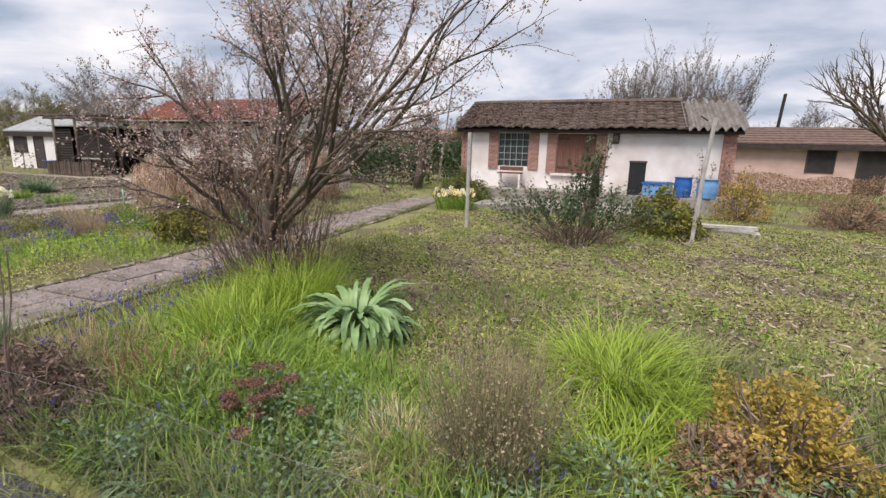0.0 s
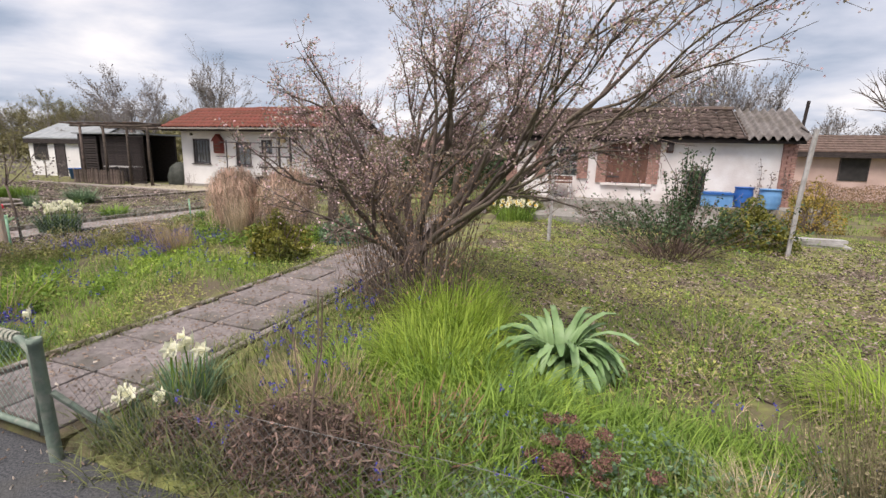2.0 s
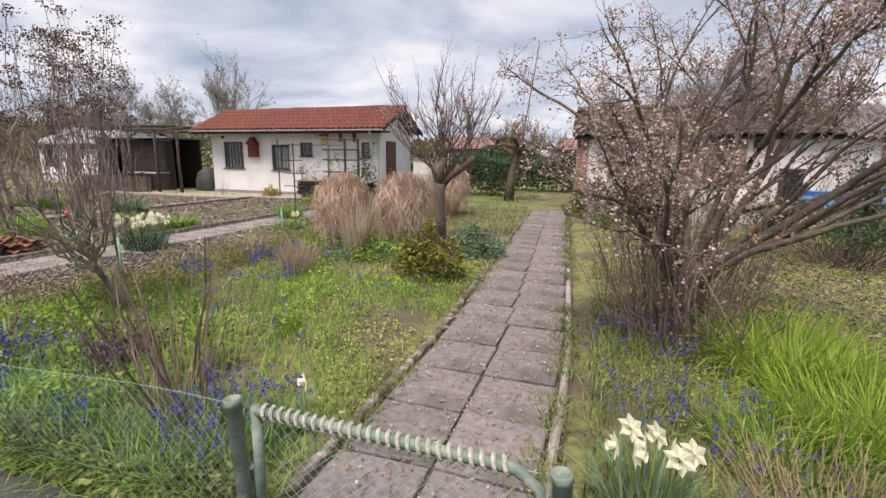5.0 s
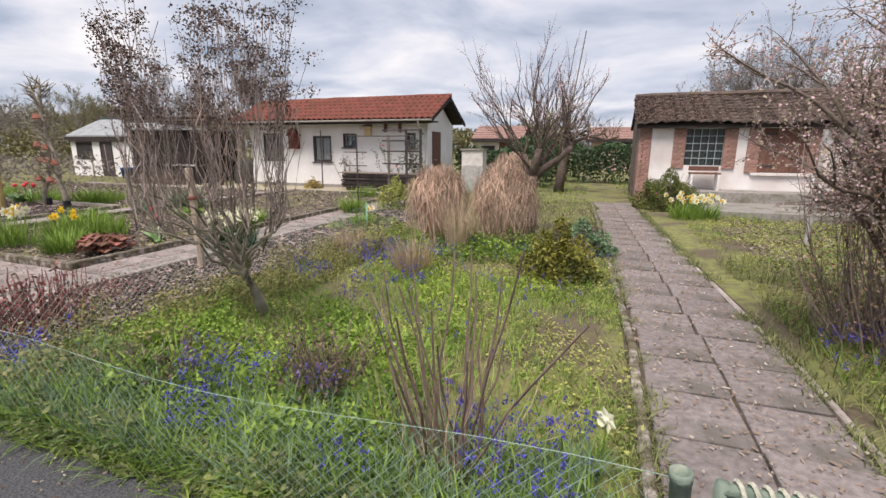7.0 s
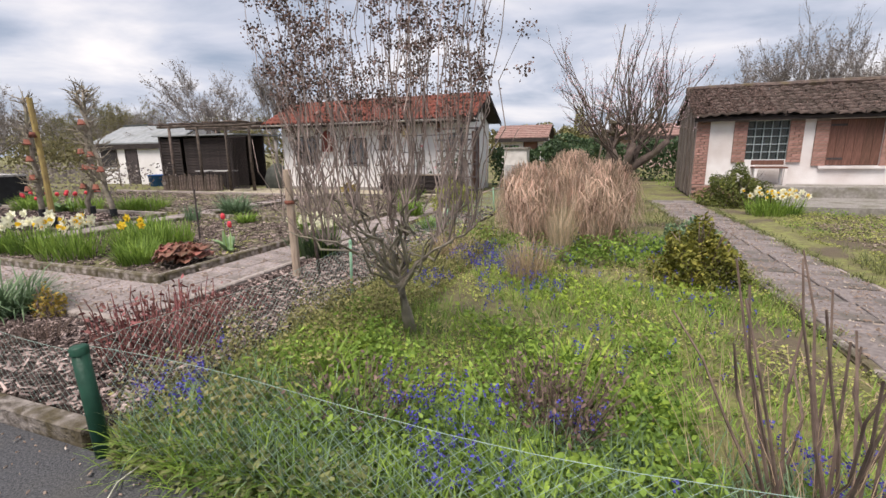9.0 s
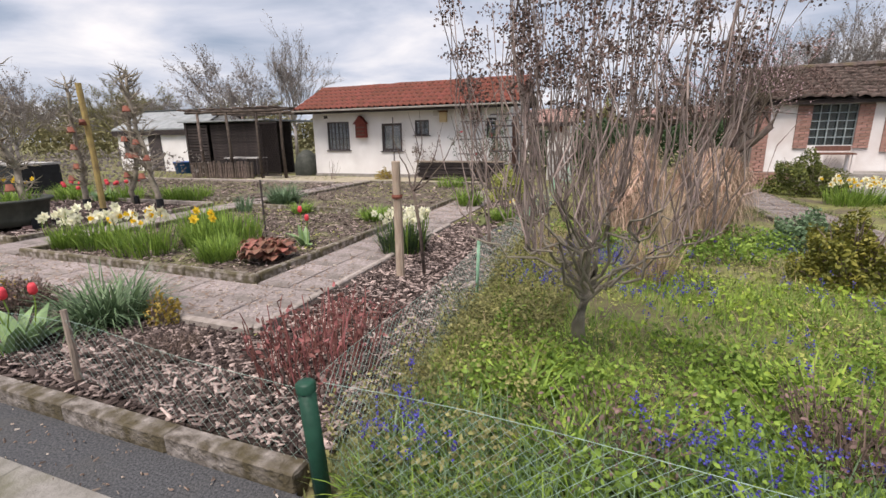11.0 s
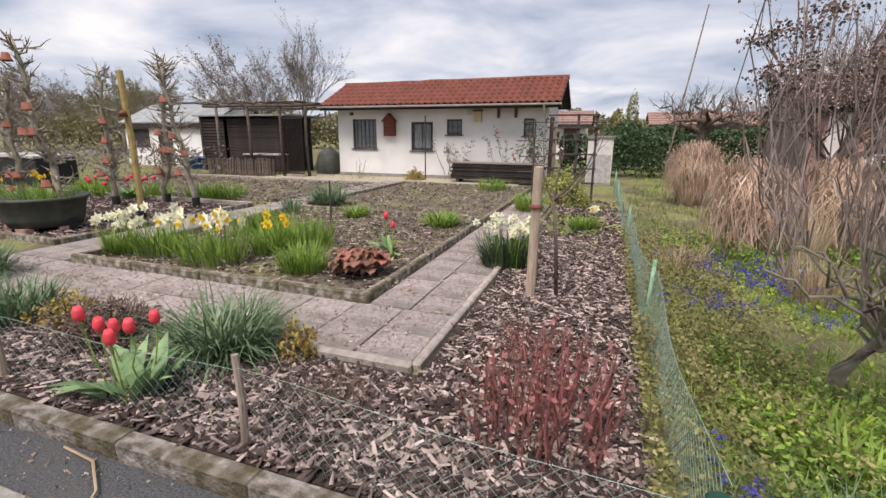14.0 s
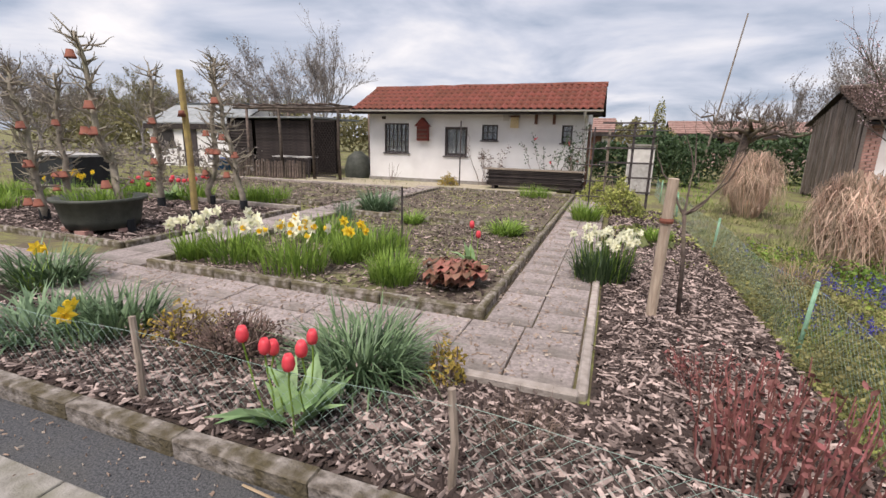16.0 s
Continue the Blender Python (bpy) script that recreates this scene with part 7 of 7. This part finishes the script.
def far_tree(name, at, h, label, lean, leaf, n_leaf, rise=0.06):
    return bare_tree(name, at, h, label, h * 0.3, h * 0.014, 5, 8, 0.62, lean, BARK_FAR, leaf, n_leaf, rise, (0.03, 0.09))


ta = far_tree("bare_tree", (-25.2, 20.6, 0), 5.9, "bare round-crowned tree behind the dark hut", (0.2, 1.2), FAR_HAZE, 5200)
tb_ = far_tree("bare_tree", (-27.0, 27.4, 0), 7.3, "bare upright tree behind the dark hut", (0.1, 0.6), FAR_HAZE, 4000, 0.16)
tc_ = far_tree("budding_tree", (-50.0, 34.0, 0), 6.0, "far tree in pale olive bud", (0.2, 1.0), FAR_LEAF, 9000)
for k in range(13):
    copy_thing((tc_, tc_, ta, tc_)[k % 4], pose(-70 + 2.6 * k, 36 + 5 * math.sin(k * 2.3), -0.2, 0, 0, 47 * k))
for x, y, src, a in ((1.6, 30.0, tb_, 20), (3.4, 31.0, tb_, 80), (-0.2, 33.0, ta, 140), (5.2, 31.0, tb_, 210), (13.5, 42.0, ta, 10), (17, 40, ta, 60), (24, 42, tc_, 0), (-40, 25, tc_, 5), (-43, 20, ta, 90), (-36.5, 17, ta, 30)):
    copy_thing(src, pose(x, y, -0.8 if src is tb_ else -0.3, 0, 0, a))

# ---- pieces: tiles, slabs, kerbs, bricks ----
t_red = tile_mesh("tile", 0.2146, 0.40, 0.072, TILE_RED)
for i in range(38):
    for j in range(6):
        u = j / 6
        piece("tile", t_red, roof, slope_matrix(-18.3 + 0.2146 * i, 16.24 + 1.88 * u, 2.375 + 0.87 * u, hut_angle))
backs = Soup()
for i in range(38):
    x = -18.3 + 0.2146 * i
    backs.add([(x, 18.13, 3.26), (x + 0.1, 18.13, 3.3), (x + 0.2146, 18.13, 3.26), (x, 20.02, 2.38), (x + 0.1, 20.02, 2.42), (x + 0.2146, 20.02, 2.38)], [(0, 3, 4), (0, 4, 1), (1, 4, 5), (1, 5, 2)])
tagged(part("back_tiles", backs, TILE_RED, HUT), kind="stuff")
part("ridge_cap", Soup().tube(bend((-18.32, 18.13, 3.25), (-10.12, 18.13, 3.27), 0, 20, 0.006), 0.075, 8), TILE_RED, HUT)

roof2 = [o for o in HUT2.children if o.name.startswith("roof")][0]
old = [tile_mesh("tile", 0.262, 0.34, wv, TILE_OLD, 0.05) for wv in (0.022, 0.034, 0.045)]
for i in range(25):
    for j in range(9):
        u = j / 9
        x = -4.1 + 0.262 * i
        if x > 2.2:
            continue
        piece("tile", old[(i * 7 + j * 3) % 3], roof2, slope_matrix(x + random.uniform(-0.02, 0.02), 16.28 + 2.0 * u, 2.14 + 0.87 * u + random.uniform(0, 0.025) + 0.03 * math.sin(x * 1.7), hut2_angle - 4 + random.uniform(-2, 2)))
moss = Soup()
n = 9000
u, x = rng.uniform(0, 1, n) ** 1.2, np.where(rng.random(n) < 0.7, rng.uniform(-4.1, -2.2, n), rng.uniform(-4.1, 1.5, n))
moss.leaves(np.stack([x, 16.27 + 2.0 * u, 2.2 + 0.87 * u + rng.uniform(0, 0.06, n)], -1), rng.uniform(0.012, 0.025, n), 0.3, 3.5)
tagged(part("roof_thatch", moss, SEED, HUT2, "dark shaggy moss and straw on the tiles"), kind="stuff")

brick = bevel_mesh("brick", 0.205, 0.05, 0.058, 0.006, BRICK)
brick_h = bevel_mesh("brick", 0.098, 0.05, 0.058, 0.006, BRICK)
trims = [part("brick_trim", Soup().box(xa, xb, Y2 - 0.012, Y2 - 0.003, za, 2.13), MORTAR, HUT2) for xa, xb, za in ((-3.06, -2.752, 0.96), (-1.818, -1.51, 0.96), (-1.27, -0.982, 0.87), (0.122, 0.42, 0.87))]
for trim, (x0, x1, z0, z1) in zip(trims, ((-3.06, -2.75, 0.96, 2.06), (-1.82, -1.51, 0.96, 2.06), (-1.27, -0.98, 0.87, 2.06), (0.12, 0.42, 0.87, 2.06))):
    for k in range(int((z1 - z0) / 0.07)):
        z = z0 + 0.07 * k
        a, b = (x0 + 0.103, x1 - 0.05) if k % 2 else (x1 - 0.103, x0 + 0.05)
        piece("brick", brick, trim, pose(a, Y2 - 0.02, z))
        piece("brick", brick_h, trim, pose(b, Y2 - 0.02, z))
for trim, x0, x1 in ((trims[0], -3.06, -1.51), (trims[2], -1.27, 0.42)):
    for k in range(int((x1 - x0) / 0.07)):
        piece("brick", brick_h, trim, pose(x0 + 0.035 + 0.07 * k, Y2 - 0.02, 2.1, 0, 90, 0))
for x0 in (-3.95, 3.325):
    cor_ = [o for o in HUT2.children if o.name.startswith("corner")][0]
    for k in range(25):
        z = 0.37 + 0.072 * k
        piece("brick", brick, cor_, pose(x0 + (0.105 if k % 2 else 0.22), Y2 - 0.02, z))
        piece("brick", brick_h, cor_, pose(x0 + (0.27 if k % 2 else 0.05), Y2 - 0.02, z))
pln = [o for o in HUT2.children if o.name.startswith("plinth")][0]
for row in range(5):
    for k in range(34):
        piece("brick", brick, pln, pose(-3.84 + 0.219 * k + 0.1 * (row % 2), Y2 - 0.05, -0.01 + 0.072 * row))


def slabs(parent_name, label, x0, x1, y0, y1, nx, ny, thick, material, gap=0.012, tilt=0.5, z=-0.03, bent=False):
    root = tagged(part(parent_name, ribbon(Soup(), 0.5, y0, y1, -0.09, z), SOIL), label, "path", "", "structure") if bent else solid(parent_name, [(x0, x1, y0, y1, -0.09, z)], SOIL, label, "path", "structure")
    sx, sy = (x1 - x0) / nx, (y1 - y0) / ny
    meshes = [bevel_mesh("slab", sx - gap, sy - gap, thick, 0.006, material, 0.002) for _ in range(4)]
    for i in range(nx):
        for j in range(ny):
            piece("slab", meshes[(i + 2 * j) % 4], root, pose(x0 + sx * (i + 0.5) + (float(path_x(y0 + sy * (j + 0.5))) + 3.94 if bent else 0.0), y0 + sy * (j + 0.5), z + 0.002 + random.uniform(-0.004, 0.004), random.uniform(-tilt, tilt), random.uniform(-tilt, tilt), random.uniform(-0.6, 0.6)))
    return root


slabs("garden_path", "weathered grey-pink slab path through the gardens", -4.42, -3.46, 3.46, 15.4, 2, 24, 0.05, SLAB_DARK, 0.016, 0.9, -0.028, True)
slabs("slab_path_front", "pinkish concrete slab path along the beds", -20.0, -9.80, 4.66, 5.54, 23, 2, 0.04, SLAB, 0.01, 0.5, -0.03)
slabs("slab_path_east", "pinkish concrete slab path to the white hut", -10.58, -9.80, 5.55, 15.0, 2, 24, 0.04, SLAB, 0.01, 0.5, -0.03)
slabs("slab_path_west", "pinkish concrete slab path between the beds", -15.5, -14.6, 5.56, 15.6, 2, 24, 0.04, SLAB, 0.01, 0.5, -0.03)
slabs("lane_slabs", "grey concrete slabs beside the asphalt", -18.0, -8.75, 2.2, 3.14, 9, 1, 0.03, CONCRETE, 0.012, 0.2, LANE_Z - 0.016)


def kerbs(name, label, p0, p1, w, top, step, material, base=-0.12, jitter=0.006, bevel=0.014):
    root = new(name)
    tagged(root, label, "kerb", "", "structure")
    p0, p1 = np.array(p0), np.array(p1)
    L = np.linalg.norm(p1 - p0)
    n = max(1, round(L / step))
    a = math.degrees(math.atan2(p1[1] - p0[1], p1[0] - p0[0]))
    meshes = [bevel_mesh("kerb_stone", L / n - (0.004 if bevel > 0.01 else 0.0), w, top - base, bevel, material, 0.003) for _ in range(3)]
    for k in range(n):
        c = p0 + (p1 - p0) * (k + 0.5) / n
        piece("kerb_stone", meshes[k % 3], root, pose(c[0], c[1], base + random.uniform(-jitter, jitter), random.uniform(-1, 1), random.uniform(-0.25, 0.25), a + random.uniform(-0.4, 0.4)))
    return root


kerbs("lane_kerb", "mossy weathered concrete kerb along the lane", (-17.0, 3.50), (-8.45, 3.48), 0.105, 0.04, 0.8, KERB_LANE, -0.12, 0.002, 0.009)
kerbs("path_kerb", "pale concrete edging between mulch and path", (-20.0, 4.6), (-9.76, 4.6), 0.075, 0.05, 1.0, KERB_PALE)
kerbs("path_kerb", "pale concrete edging beside the path", (-9.75, 4.62), (-9.75, 9.0), 0.07, 0.05, 1.0, KERB_PALE)
kerbs("bed_kerb", "weathered concrete edging of the front bed", (-14.5, 5.6), (-10.6, 5.6), 0.08, 0.09, 1.0, KERB)
kerbs("bed_kerb", "weathered concrete edging along the bed", (-10.64, 5.65), (-10.64, 15.0), 0.075, 0.09, 1.0, KERB)
kerbs("bed_kerb", "weathered concrete edging of the bed side", (-14.52, 5.65), (-14.52, 9.7), 0.075, 0.08, 1.0, KERB)
kerbs("bed_kerb", "weathered concrete edging between the beds", (-14.5, 9.73), (-10.7, 9.73), 0.075, 0.09, 1.0, KERB)
kerbs("bed_kerb", "weathered concrete edging of the rear bed", (-14.55, 11.2), (-14.55, 15.0), 0.075, 0.08, 1.0, KERB)
kerbs("bed_kerb", "weathered concrete edging before the yard", (-14.5, 14.95), (-10.7, 14.95), 0.075, 0.08, 1.0, KERB)
kerbs("bed_kerb", "weathered concrete edging of the espalier bed", (-22.0, 6.08), (-15.6, 6.08), 0.08, 0.08, 1.0, KERB)
kerbs("bed_kerb", "weathered concrete edging of the espalier bed side", (-15.6, 6.12), (-15.6, 9.7), 0.075, 0.08, 1.0, KERB)
kerbs("bed_kerb", "weathered concrete edging behind the espaliers", (-24.0, 9.75), (-15.6, 9.75), 0.075, 0.08, 1.0, KERB_PALE)
kerbs("bed_kerb", "weathered concrete edging of the western bed", (-24.0, 10.45), (-15.6, 10.45), 0.075, 0.08, 1.0, KERB)
kerbs("bed_kerb", "weathered concrete edging at the yard", (-24.0, 14.5), (-15.6, 14.5), 0.075, 0.08, 1.0, KERB_PALE)
kerbs("garden_path_kerb", "dark mossy edging of the garden path", (-4.47, 3.6), (-4.47, 5.6), 0.06, 0.045, 1.0, KERB)
kerbs("garden_path_kerb", "dark mossy edging of the garden path", (-4.47, 5.6), (-5.05, 15.0), 0.06, 0.045, 1.0, KERB)
kerbs("garden_path_kerb", "low pale edging of the garden path", (-3.42, 3.6), (-3.42, 5.6), 0.05, 0.03, 1.0, KERB_PALE)
kerbs("garden_path_kerb", "low pale edging of the garden path", (-3.42, 5.6), (-3.82, 12.0), 0.05, 0.014, 1.0, KERB_PALE)
curve = thing("curved_kerb", (-14.1, 10.4, 0), "curved concrete edging round a leafy clump", "kerb")
part("edging", Soup().tube([(0.5 * math.cos(a) - 0.05, 0.55 * math.sin(a), 0.03) for a in np.linspace(math.pi * 0.6, math.pi * 1.6, 14)], 0.05, 6), KERB, curve, "", True)
stick = thing("dry_twig", (-10.6, 3.2, LANE_Z + 0.004), "bent pale dry twig on the asphalt", "twig")
part("twig", Soup().tube([(-0.5, 0.2, 0.01), (-0.25, 0.17, 0.02), (-0.05, 0.05, 0.02), (0.06, -0.12, 0.006)], [0.006, 0.007, 0.006, 0.004], 5), STRAW, stick)
loop_wire = thing("loose_wire", (-7.85, 3.28, LANE_Z + 0.004), "loose pale wire curling out over the asphalt", "wire")
part("wire", Soup().tube([(-0.12, 0.12, 0.06), (-0.15, 0.0, 0.03), (-0.1, -0.09, 0.012), (0.02, -0.11, 0.006), (0.13, -0.06, 0.006), (0.22, 0.05, 0.02)], 0.004, 5), ROPE, loop_wire, "", True)
